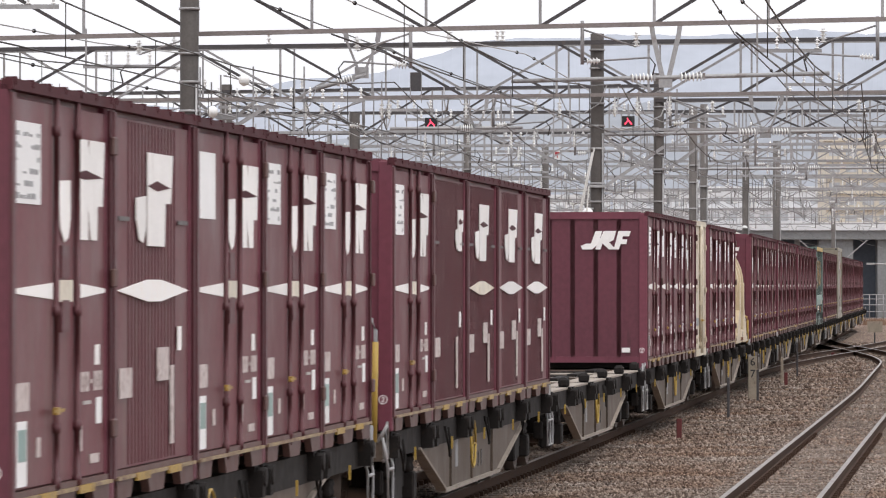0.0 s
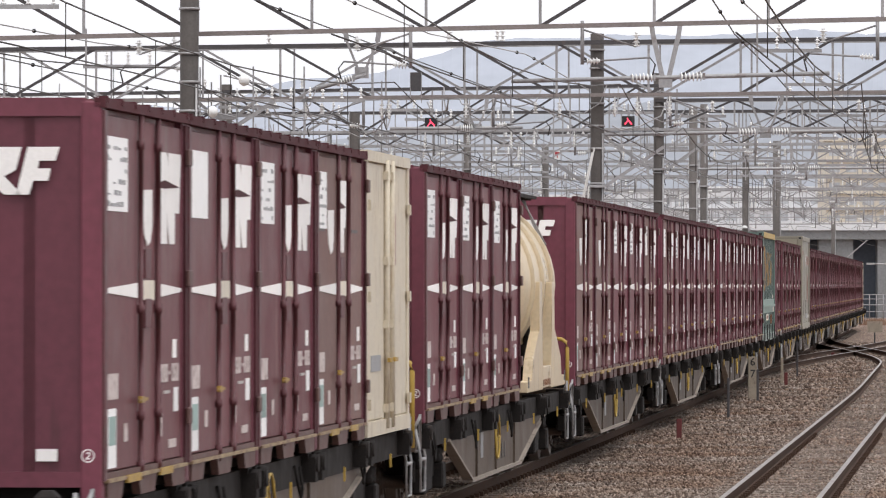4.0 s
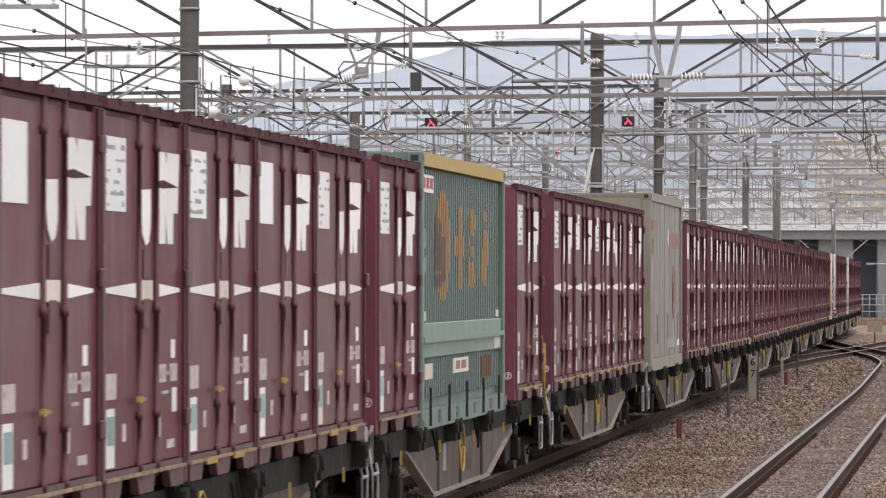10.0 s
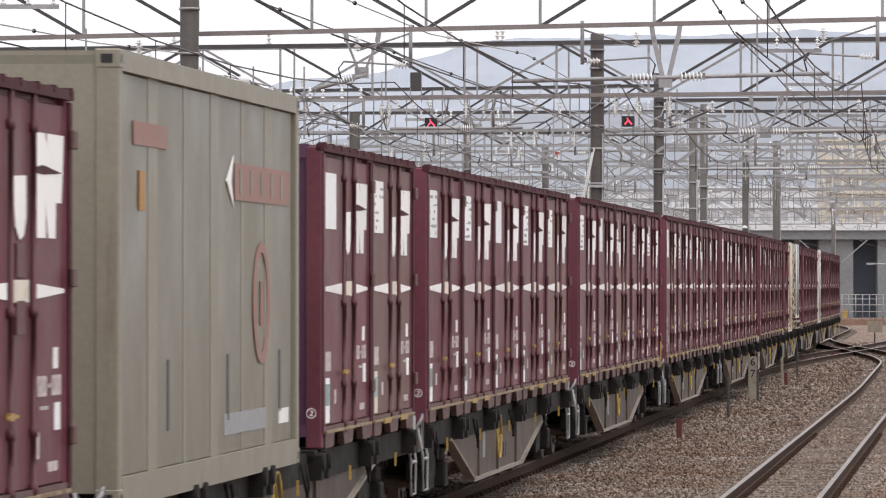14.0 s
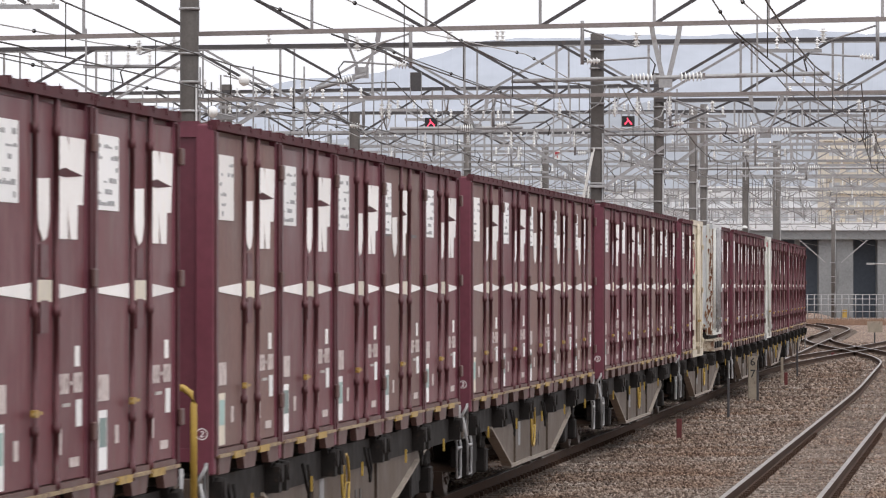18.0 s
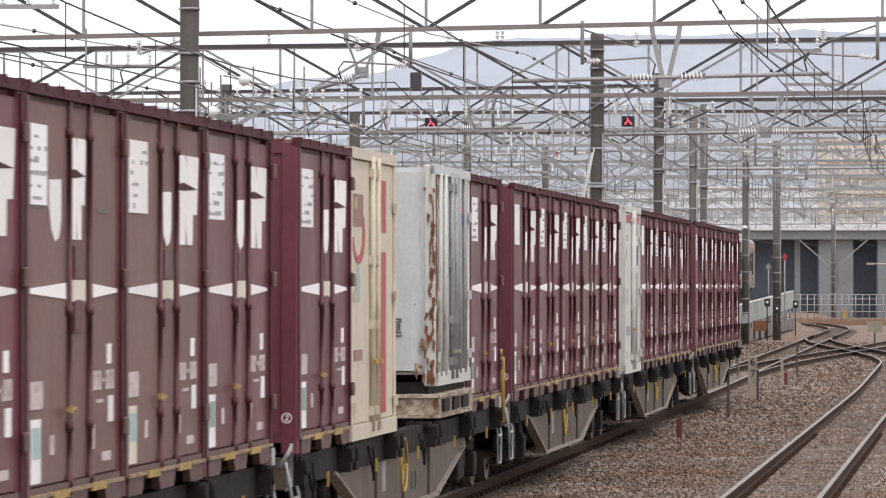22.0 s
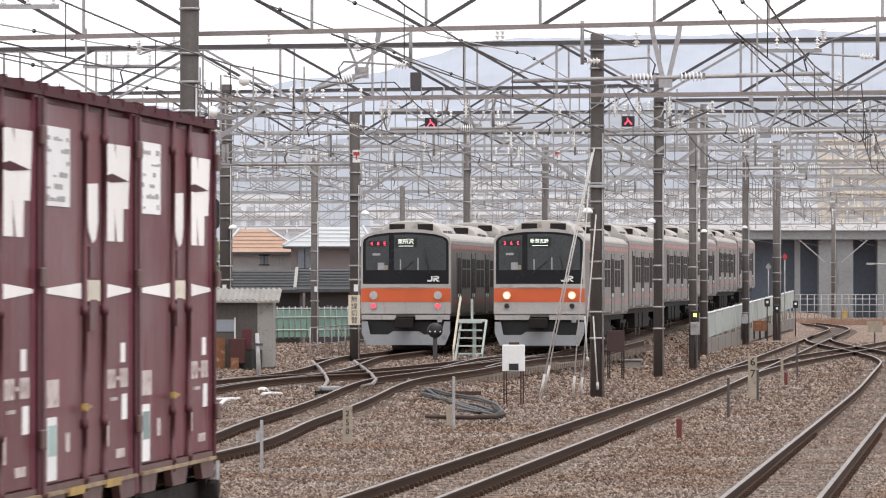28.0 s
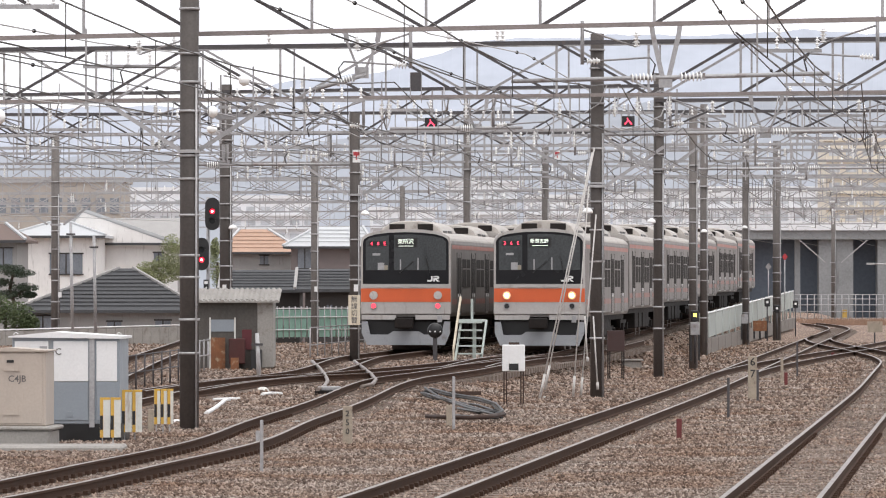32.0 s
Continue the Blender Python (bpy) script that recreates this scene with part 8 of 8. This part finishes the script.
def signals():
    d = 151.0
    mast = in_view(368, 503, d)
    s = thing("railway_signal", "black colour-light signals showing red on one mast", "railway signal", pose(mast.x, mast.y, 0))
    bm = bmesh.new()
    rod(bm, (0, 0.1, -0.2), (0, 0.1, 4.9), 0.05, 8)
    part("mast", bm, GALV, s)
    for x, y in ((376, 379), (357, 450)):
        q = in_view(x, y, d) - Vector((mast.x, mast.y, 0))
        bm = bmesh.new()
        out = []
        for i in range(16):
            a = math.pi * i / 15
            out.append((q.x + 0.2 * math.cos(a), q.z + 0.25 + 0.2 * math.sin(a)))
        for i in range(16):
            a = math.pi + math.pi * i / 15
            out.append((q.x + 0.2 * math.cos(a), q.z - 0.25 + 0.2 * math.sin(a)))
        slab(bm, out, 1, -0.12, 0.02)
        head = part("signal_head", bm, BLACK, s, "oval black signal head with red light")
        lit = 0.07 if y < 400 else -0.16
        for dz in (lit, lit - 0.27 if lit > 0 else lit + 0.27):
            bm = bmesh.new()
            lathe(bm, [(0.075, -0.135), (0.075, -0.12)], (q.x, 0, q.z + dz), 14, axis=1)
            part("lens", bm, LAMP_SIGNAL if dz == lit else GLASS_DARK, head)
            if dz == lit:
                bm = bmesh.new()
                lathe(bm, [(0.034, -0.142), (0.034, -0.136)], (q.x, 0, q.z + dz), 10, axis=1)
                part("lamp_core", bm, LAMP_CORE, head)
            bm = bmesh.new()
            for i in range(9):
                a0, a1 = math.pi * i / 9, math.pi * (i + 1) / 9
                vs = [bm.verts.new((q.x + 0.1 * math.cos(a), yy, q.z + dz + 0.1 * math.sin(a))) for a, yy in ((a0, -0.12), (a1, -0.12), (a1, -0.26), (a0, -0.26))]
                bm.faces.new(vs)
            part("hood", bm, BLACK, head)
    part("route_plate", boxes((-0.12, 0.02, -0.05, 0.0, 2.15, 2.62)), BLACK, s)
    part("route_mark", boxes((-0.1, 0.0, -0.055, -0.05, 2.5, 2.58), (-0.06, -0.03, -0.055, -0.05, 2.3, 2.42)), WHITE_PAINT, s)
    part("ladder_bar", boxes((-0.2, 0.2, -0.02, 0.02, 2.9, 2.94)), GALV, s)
    # lit red indicator boxes under the beams
    for x, y, d in ((763, 218, 156), (1112, 215, 156)):
        p = in_view(x, y, d)
        b = thing("indicator_sign", "black box sign with a lit red symbol under the gantry", "railway signal", pose(p.x, p.y, p.z), group="red indicator signs")
        part("case", boxes((-0.18, 0.18, 0, 0.15, -0.15, 0.15)), BLACK, b, bevel=0.01)
        part("hanger", boxes((-0.02, 0.02, 0.05, 0.09, 0.15, 0.5)), GALV, b)
        part("face", boxes((-0.15, 0.15, -0.006, 0, -0.13, 0.13)), BLACK, b)
        bm = bmesh.new()
        bar(bm, (0.0, -0.01, 0.03), (-0.1, -0.01, -0.09), 0.03, 0.035)
        bar(bm, (0.0, -0.01, 0.03), (0.1, -0.01, -0.09), 0.03, 0.035)
        bar(bm, (0.0, -0.01, 0.0), (-0.03, -0.01, 0.1), 0.03, 0.035)
        part("symbol", bm, LED_RED, b, "lit red branching symbol")
    for x, y, d in ((631, 277, 156), (986, 275, 215)):
        p = in_view(x, y, d)
        b = thing("section_sign", "white sign with a red mark on the overhead line", "sign", pose(p.x, p.y - 0.2, p.z), group="section signs")
        part("plate", boxes((-0.11, 0.11, 0, 0.02, -0.18, 0.18)), WHITE_PAINT, b)
        part("mark", boxes((-0.09, 0.09, -0.006, 0, 0.02, 0.12), (-0.02, 0.02, -0.006, 0, -0.1, 0.02)), RED_PAINT, b)
    p = in_view(736, 145, 128.5)
    b = thing("hanging_box", "dark steel box hung in the gantry", "junction box", pose(p.x, p.y, p.z))
    part("case", boxes((-0.12, 0.12, -0.1, 0.1, -0.22, 0.22)), GALV_DARK, b, bevel=0.01)
    part("hanger", boxes((-0.14, -0.12, -0.02, 0.02, -0.5, 0.22), (0.12, 0.14, -0.02, 0.02, -0.5, 0.22)), GALV, b)
    for x, y, d in ((1230, 558, 171), (1375, 546, 250), (1408, 538, 260), (1358, 535, 240)):
        p = in_view(x, y, d)
        b = thing("lineside_signal", "small lineside signal on a slim post", "railway signal", pose(p.x, p.y, 0), group="small lineside signals")
        bm = bmesh.new()
        rod(bm, (0, 0.05, 0.0), (0, 0.05, p.z), 0.03, 6)
        part("post", bm, GALV_DARK, b)
        part("head", boxes((-0.12, 0.12, 0, 0.15, p.z - 0.2, p.z + 0.15)), BLACK, b, bevel=0.03)
        part("lens", boxes((-0.05, 0.05, -0.01, 0, p.z - 0.05, p.z + 0.05)), LAMP_YELLOW if x == 1230 else WHITE_PAINT, b)
    for x, y0, d in ((1230, 582, 171), (1318, 565, 236)):
        p = in_view(x, y0, d)
        b = thing("relay_box", "grey steel relay box beside the parapet", "relay box", pose(p.x, p.y, 0.1), group="parapet boxes")
        part("body", boxes((-0.14, 0.14, 0, 0.3, p.z - 0.3, p.z + 0.1)), GALV, b, bevel=0.01)
        part("leg", boxes((-0.16, -0.1, 0, 0.1, 0, p.z - 0.3)), BLACK, b)
        part("leg", boxes((0.1, 0.16, 0, 0.1, 0, p.z - 0.3)), BLACK, b)
    p = in_view(1345, 580, 240)
    b = thing("rusty_board", "rusty steel plate on legs beside the parapet", "sign board", pose(p.x, p.y, 0.1))
    part("plate", boxes((-0.3, 0.3, 0, 0.04, p.z - 0.25, p.z + 0.2)), RUST, b)
    for x in (-0.25, 0, 0.25):
        part("leg", boxes((x - 0.04, x + 0.04, 0.04, 0.1, 0, p.z)), BLACK, b)
    for x, y, d in ((1389, 458, 300), (1360, 476, 280)):
        p = in_view(x, y, d)
        b = thing("diamond_sign", "%s diamond sign on a thin post" % ("red" if x == 1389 else "pale"), "sign", pose(p.x, p.y, 0.1))
        bm = bmesh.new()
        rod(bm, (0, 0.03, 0), (0, 0.03, p.z), 0.03, 6)
        part("post", bm, GALV, b)
        bm = bmesh.new()
        slab(bm, [(0, p.z - 0.2), (0.16, p.z), (0, p.z + 0.2), (-0.16, p.z)], 1, -0.02, 0.0)
        part("plate", bm, RED_PAINT if x == 1389 else GALV, b)


cabinets()
hut()
fences()
small_lineside()
signals()

greenery()

# ---------------------------------------------------------------- overhead wires and fittings
SPANS = (60, 101, 129, 157, 185, 213, 241, 270, 300, 335, 375, 420)


def line_point(off, y):
    """Place over a line parallel to the goods line, off metres to its left, at distance y."""
    s = (y - 57.84) / math.cos(HEAD)
    p, _ = on_line(min(s, 238), off)
    if s > 238:
        p = p + FRONT * (s - 238)
    return p


def overhead_line(off, z_c, label, zig=0.2, material=WIRE):
    """Contact wire, sagging carrier wire and droppers over one track."""
    o = thing("overhead_line", label, "overhead wire", group="overhead lines")
    a = []
    c = []
    drop = bmesh.new()
    for i in range(len(SPANS) - 1):
        y0, y1 = SPANS[i], SPANS[i + 1]
        s0, s1 = zig * (-1) ** i, zig * (-1) ** (i + 1)
        for k in range(6):
            t = k / 6
            y = y0 + (y1 - y0) * t
            p = line_point(off + s0 + (s1 - s0) * t, y)
            lo, hi = z_c, z_c + 0.95 - 2.0 * t * (1 - t)
            c.append((p.x, p.y, lo))
            a.append((p.x, p.y, hi))
            if k and y < 260:
                rod(drop, (p.x, p.y, lo), (p.x, p.y, hi), 0.007, 4)
    bm = bmesh.new()
    tube(bm, c, 0.011, 5)
    part("contact_wire", bm, material, o)
    bm = bmesh.new()
    tube(bm, a, 0.012, 5)
    part("carrier_wire", bm, material, o)
    part("dropper", drop, material, o)["kind"] = "stuff"


for off, zc in ((0.0, 5.25), (-4.45, 5.25), (4.2, 5.3), (8.3, 5.6), (12.3, 5.6), (-8.6, 5.3), (16.5, 5.6)):
    overhead_line(off, zc, "thin dark contact and carrier wires over a track")


def free_wire(label, pts, r, material, sag=0.0, beads=0):
    w = thing("feeder_wire", label, "overhead wire", group="feeder wires")
    pts = [in_view(*p) for p in pts]
    full = []
    for a, b in zip(pts, pts[1:]):
        for i in range(10):
            t = i / 10
            q = a.lerp(b, t)
            q.z -= sag * 4 * t * (1 - t)
            full.append(q)
    full.append(pts[-1])
    bm = bmesh.new()
    tube(bm, full, r, 5)
    part("wire", bm, material, w)
    for i in range(beads):
        q = full[int((i + 0.5) * (len(full) - 1) / beads)]
        bm = bmesh.new()
        lathe(bm, [(0.01, -0.04), (0.04, -0.02), (0.04, 0.02), (0.01, 0.04)], q, 8, axis=0)
        part("spacer_bead", bm, BLACK, w)


free_wire("sloping feeder wire with dark beads", [(-60, 32, 96), (60, 55, 101), (170, 76, 106), (350, 98, 116), (440, 150, 124), (520, 190, 140), (640, 245, 156)], 0.014, WIRE_PALE, 0.0, 9)
free_wire("dark feeder wire sloping past the beams", [(-60, 88, 95), (160, 135, 110), (350, 172, 122), (560, 215, 150), (760, 262, 185)], 0.013, WIRE, 0.02, 4)
free_wire("sloping dark feeder wire with beads", [(450, 0, 100), (650, 75, 118), (850, 150, 146), (1000, 205, 180), (1150, 262, 215)], 0.015, WIRE, 0.0, 8)
free_wire("sloping pale feeder wire with beads", [(590, -10, 98), (760, 60, 112), (930, 96, 128), (960, 112, 132), (1060, 170, 158), (1200, 240, 200)], 0.014, WIRE_PALE, 0.0, 9)
free_wire("sloping dark feeder cable", [(1255, -10, 99), (1300, 60, 118), (1365, 125, 135), (1400, 165, 150), (1450, 235, 190)], 0.016, WIRE, 0.0, 5)
free_wire("sloping feeder wire with dark beads", [(1300, -10, 97), (1365, 50, 112), (1425, 105, 130), (1490, 190, 160), (1540, 250, 190)], 0.014, WIRE_PALE, 0.0, 7)
free_wire("thin sloping overhead feeder wire", [(-40, 165, 110), (200, 190, 128), (420, 222, 150), (640, 262, 190)], 0.012, WIRE_PALE, 0.03)
free_wire("thin sloping overhead feeder wire", [(-40, 245, 130), (120, 262, 150), (330, 290, 190), (560, 318, 240)], 0.012, WIRE, 0.03)
free_wire("thin sloping overhead feeder wire", [(-40, 380, 150), (100, 384, 175), (330, 392, 230)], 0.014, WIRE_PALE, 0.0)
free_wire("thin level overhead feeder wire", [(-40, 368, 160), (95, 366, 199), (240, 366, 210)], 0.016, WIRE_PALE, 0.0)
free_wire("thin sloping overhead feeder wire", [(900, 330, 140), (1150, 342, 190), (1400, 352, 280), (1568, 358, 330)], 0.012, WIRE_PALE, 0.03)
free_wire("thin sloping overhead feeder wire", [(1100, 285, 150), (1300, 322, 210), (1568, 350, 290)], 0.012, WIRE, 0.03)


def strain_pipe(x0, x1, ya, yb, d, ins, hanger, label):
    """A level steel pipe with two porcelain insulators, hung from the beam by a forked hanger."""
    t = thing("strain_insulator", label, "insulator", group="strain insulators")
    at = lambda x: in_view(x, ya + (yb - ya) * (x - x0) / (x1 - x0), d)
    bm = bmesh.new()
    rod(bm, at(x0), at(x1), 0.045, 8)
    part("pipe", bm, GALV, t)
    for a, b in ins:
        bm = bmesh.new()
        insulator_stack(bm, at(a), at(b), 6, 0.11)
        part("insulator", bm, PORCELAIN, t, "white ribbed porcelain")
        for e in (a, b):
            q = at(e)
            part("clamp", boxes((q.x - 0.025, q.x + 0.025, q.y - 0.05, q.y + 0.05, q.z - 0.07, q.z + 0.07)), GALV, t)
    (xa, ytop), (xb, _), (xm, ym) = hanger
    for x in (xa, xb):
        top, mid, foot = in_view(x, ytop - 6, d), in_view(x + (xm - x) * 0.1, ytop + 14, d), in_view(xm + (x - xm) * 0.15, ym, d)
        bm = bmesh.new()
        bar(bm, top, mid, 0.1, 0.05)
        bar(bm, mid, foot, 0.1, 0.05)
        part("fork", bm, GALV, t)
    q = in_view(xm, ym, d)
    part("fork_plate", boxes((q.x - 0.14, q.x + 0.14, q.y - 0.03, q.y + 0.03, q.z - 0.12, q.z + 0.1)), GALV, t)


strain_pipe(905, 1468, 144, 130, 113, ((1118, 1158), (1205, 1246)), ((1153, 47), (1204, 45), (1178, 145)), "grey pipe with white insulators hung from a gantry")
strain_pipe(1040, 1600, 239, 230, 138, ((1308, 1340), (1368, 1398)), ((1328, 172), (1385, 170), (1355, 236)), "grey pipe with white insulators hung from a gantry")
strain_pipe(560, 648, 157, 132, 108, ((598, 626),), ((611, 60), (671, 58), (640, 128)), "forked hanger with a short insulator")
strain_pipe(690, 925, 228, 226, 142, ((815, 838),), ((824, 178), (862, 178), (843, 226)), "grey pipe with insulator hung from a gantry")
strain_pipe(350, 620, 292, 291, 160, ((366, 388),), ((395, 262), (402, 262), (398, 290)), "grey pipe with white insulator beside a pole")
strain_pipe(1180, 1600, 300, 297, 190, ((1388, 1410), (1430, 1452)), ((1400, 262), (1440, 262), (1420, 300)), "grey pipe with white insulators hung from a gantry")


def arm_brace(x, y, d, dx, dy):
    """A pair of slanting struts from a pole up to the beam."""
    b = thing("beam_strut", "slanting galvanised struts between pole and beam", "strut", group="beam struts")
    for s in (-1, 1):
        bm = bmesh.new()
        bar(bm, in_view(x + s * 14, y, d), in_view(x + s * dx, y - dy, d), 0.075)
        part("strut", bm, GALV, b)
    p = in_view(x, y, d - 0.15)
    part("collar", boxes((p.x - 0.19, p.x + 0.19, p.y - 0.06, p.y + 0.3, p.z - 0.03, p.z + 0.03)), GALV, b)


for a in ((335, 268, 101, 150, 88), (1057, 330, 129, 118, 70), (98, 398, 199, 84, 50), (628, 345, 157, 90, 52), (1166, 300, 157, 100, 60), (400, 210, 131, 70, 45), (827, 300, 213, 60, 40), (1475, 465, 390, 60, 40), (1246, 330, 205, 66, 40)):
    arm_brace(*a)


def droppers_and_pins():
    """Registration arms under the beams, each with white insulators, over the tracks."""
    made = None
    rows = {101: (62, 34), 129: (176, 165), 157: (236, 226), 185: (262, 254), 213: (290, 284), 241: (318, 310), 270: (342, 333), 300: (360, 350), 335: (378, 368), 375: (392, 384)}
    rnd = random.Random(12)
    for d, (ya, yb) in rows.items():
        for off in (0.0, -4.45, 4.2, 8.3, 12.3, -8.6, 16.5):
            p = line_point(off, d)
            x = 784 + 9671 * p.x / p.y
            if not -30 < x < 1600:
                continue
            y = ya + (yb - ya) * x / 1568
            q = in_view(x, y, p.y)
            if made is None:
                made = thing("registration_arm", "registration arm with white insulators under a beam", "insulator", pose(*q), group="registration arms")
                bm = bmesh.new()
                rod(bm, (-0.5, 0, 0.06), (-0.5, 0, -0.75), 0.035, 6)
                rod(bm, (-0.5, 0, -0.7), (0.75, 0, -0.62), 0.02, 6)
                rod(bm, (-0.5, 0, -0.1), (0.5, 0, -0.42), 0.02, 6)
                part("bracket", bm, GALV, made)
                for a, b in (((-0.42, 0, -0.695), (-0.18, 0, -0.68)), ((0.5, 0, -0.42), (0.5, 0, -0.16))):
                    bm = bmesh.new()
                    insulator_stack(bm, a, b, 4, 0.075)
                    part("insulator", bm, PORCELAIN, made, "white porcelain insulator")
                bm = bmesh.new()
                tube(bm, [(0.75, 0, -0.62), (0.85, 0, -0.75), (0.8, 0, -0.95)], 0.015)
                part("steady", bm, WIRE, made)
            else:
                copy_thing(made, pose(*q, 0, 0, rnd.choice((0, 180)) - math.degrees(HEAD)))
    # feeder pins on short arms
    base = None
    for x, y, d in ((210, 118, 115), (1395, 90, 122), (1440, 150, 140), (560, 205, 160), (760, 212, 165), (870, 212, 170), (1240, 206, 160), (1490, 205, 160), (300, 215, 140), (470, 275, 190), (700, 300, 220), (950, 305, 230), (1130, 290, 210), (1350, 280, 220), (130, 230, 150), (60, 262, 185), (560, 330, 250), (850, 345, 280), (1250, 340, 280), (1500, 330, 280), (30, 12, 98), (720, 195, 150), (1120, 200, 160), (405, 178, 131), (425, 205, 131), (440, 190, 135), (500, 178, 129), (590, 178, 129), (660, 245, 160), (910, 245, 165), (1020, 240, 165), (1290, 235, 160), (1440, 245, 165), (520, 262, 185), (600, 270, 190), (780, 262, 190), (890, 275, 200), (1180, 262, 190), (1330, 265, 190), (1480, 268, 190), (1010, 318, 240), (1100, 330, 260), (1400, 318, 240), (650, 330, 260), (430, 318, 240), (230, 300, 240), (180, 262, 190), (300, 340, 280)):
        q = in_view(x, y, d)
        if base is None:
            base = thing("pin_insulator_set", "cross arm with upright white pin insulators", "insulator", pose(*q), group="feeder arms")
            part("arm", boxes((-0.75, 0.75, -0.03, 0.03, -0.04, 0.04)), GALV, base)
            part("hanger", boxes((-0.71, -0.67, -0.02, 0.02, -0.9, 0.8)), GALV, base)
            for k in (-0.25, 0.2, 0.65):
                bm = bmesh.new()
                insulator_stack(bm, (k, 0, 0.04), (k, 0, 0.3), 3, 0.055)
                part("pin_insulator", bm, PORCELAIN, base)
        else:
            copy_thing(base, pose(*q))
    # balls, lamps
    for x, y, d, r in ((432, 142, 118, 0.13), (376, 198, 122, 0.13), (375, 229, 124, 0.1), (0, 207, 120, 0.16)):
        t = thing("round_insulator", "round white porcelain insulator on a wire", "insulator", pose(*in_view(x, y, d)), group="round insulators")
        bm = bmesh.new()
        lathe(bm, [(0.02, -0.12), (r * 0.6, -0.1), (r, -0.03), (r, 0.03), (r * 0.6, 0.1), (0.02, 0.12)], (0, 0, 0), 16, axis=0)
        part("disc", bm, PORCELAIN, t)
        bm = bmesh.new()
        rod(bm, (-0.45, 0, 0.1), (0.5, 0, -0.12), 0.02, 6)
        part("link", bm, GALV, t)
    for x, y, d, px in ((1040, 373, 129, 1057), (646, 377, 157, 628), (412, 402, 162, 400), (1246, 409, 205, 1246), (1153, 391, 157, 1166), (1318, 402, 241, 1320)):
        t = thing("yard_lamp", "white domed yard lamp on a bracket", "lamp", pose(*in_view(x, y, d - 0.3)), group="yard lamps")
        bm = bmesh.new()
        lathe(bm, [(0.13, -0.06), (0.12, 0.0), (0.07, 0.05), (0.02, 0.07)], (0, 0, 0), 14)
        part("dome", bm, PORCELAIN, t)
        bm = bmesh.new()
        bar(bm, (0, 0, 0.05), ((px - x) / 9671 * d, 0.3, 0.05), 0.04)
        part("bracket", bm, GALV, t)


droppers_and_pins()


def guys():
    """Pale stay wires from the poles to the ground."""
    for top, foot, d in (((1048, 270), (955, 706), 127), ((1052, 262), (964, 690), 127.5), ((1042, 330), (1014, 703), 128), ((1055, 380), (1028, 700), 128.5), ((1050, 560), (1058, 690), 126.5), ((1035, 560), (1040, 640), 127)):
        g = thing("stay_wire", "pale stay wire from pole to ground", "stay wire", group="stay wires")
        bm = bmesh.new()
        rod(bm, in_view(*top, d), in_view(*foot, d), 0.017, 6)
        part("wire", bm, PALE_STEEL, g)
        bm = bmesh.new()
        a, b = in_view(*foot, d), in_view(*top, d)
        rod(bm, a, a.lerp(b, 0.1), 0.03, 6)
        part("turnbuckle", bm, PALE_STEEL, g)
    for x, y0, y1, d in ((125, 395, 615, 188), (166, 418, 615, 190), (455, 590, 680, 140)):
        g = thing("utility_pole", "slim grey utility pole beside the fence", "utility pole", group="slim poles")
        bm = bmesh.new()
        rod(bm, in_view(x + 4, y1, d), in_view(x, y0, d), 0.06, 8, 0.05)
        part("shaft", bm, GALV, g)
        q = in_view(x, y0 + 20, d)
        part("bracket", boxes((q.x - 0.15, q.x + 0.15, q.y - 0.06, q.y + 0.06, q.z - 0.03, q.z + 0.03)), GALV_DARK, g)


guys()

motions()
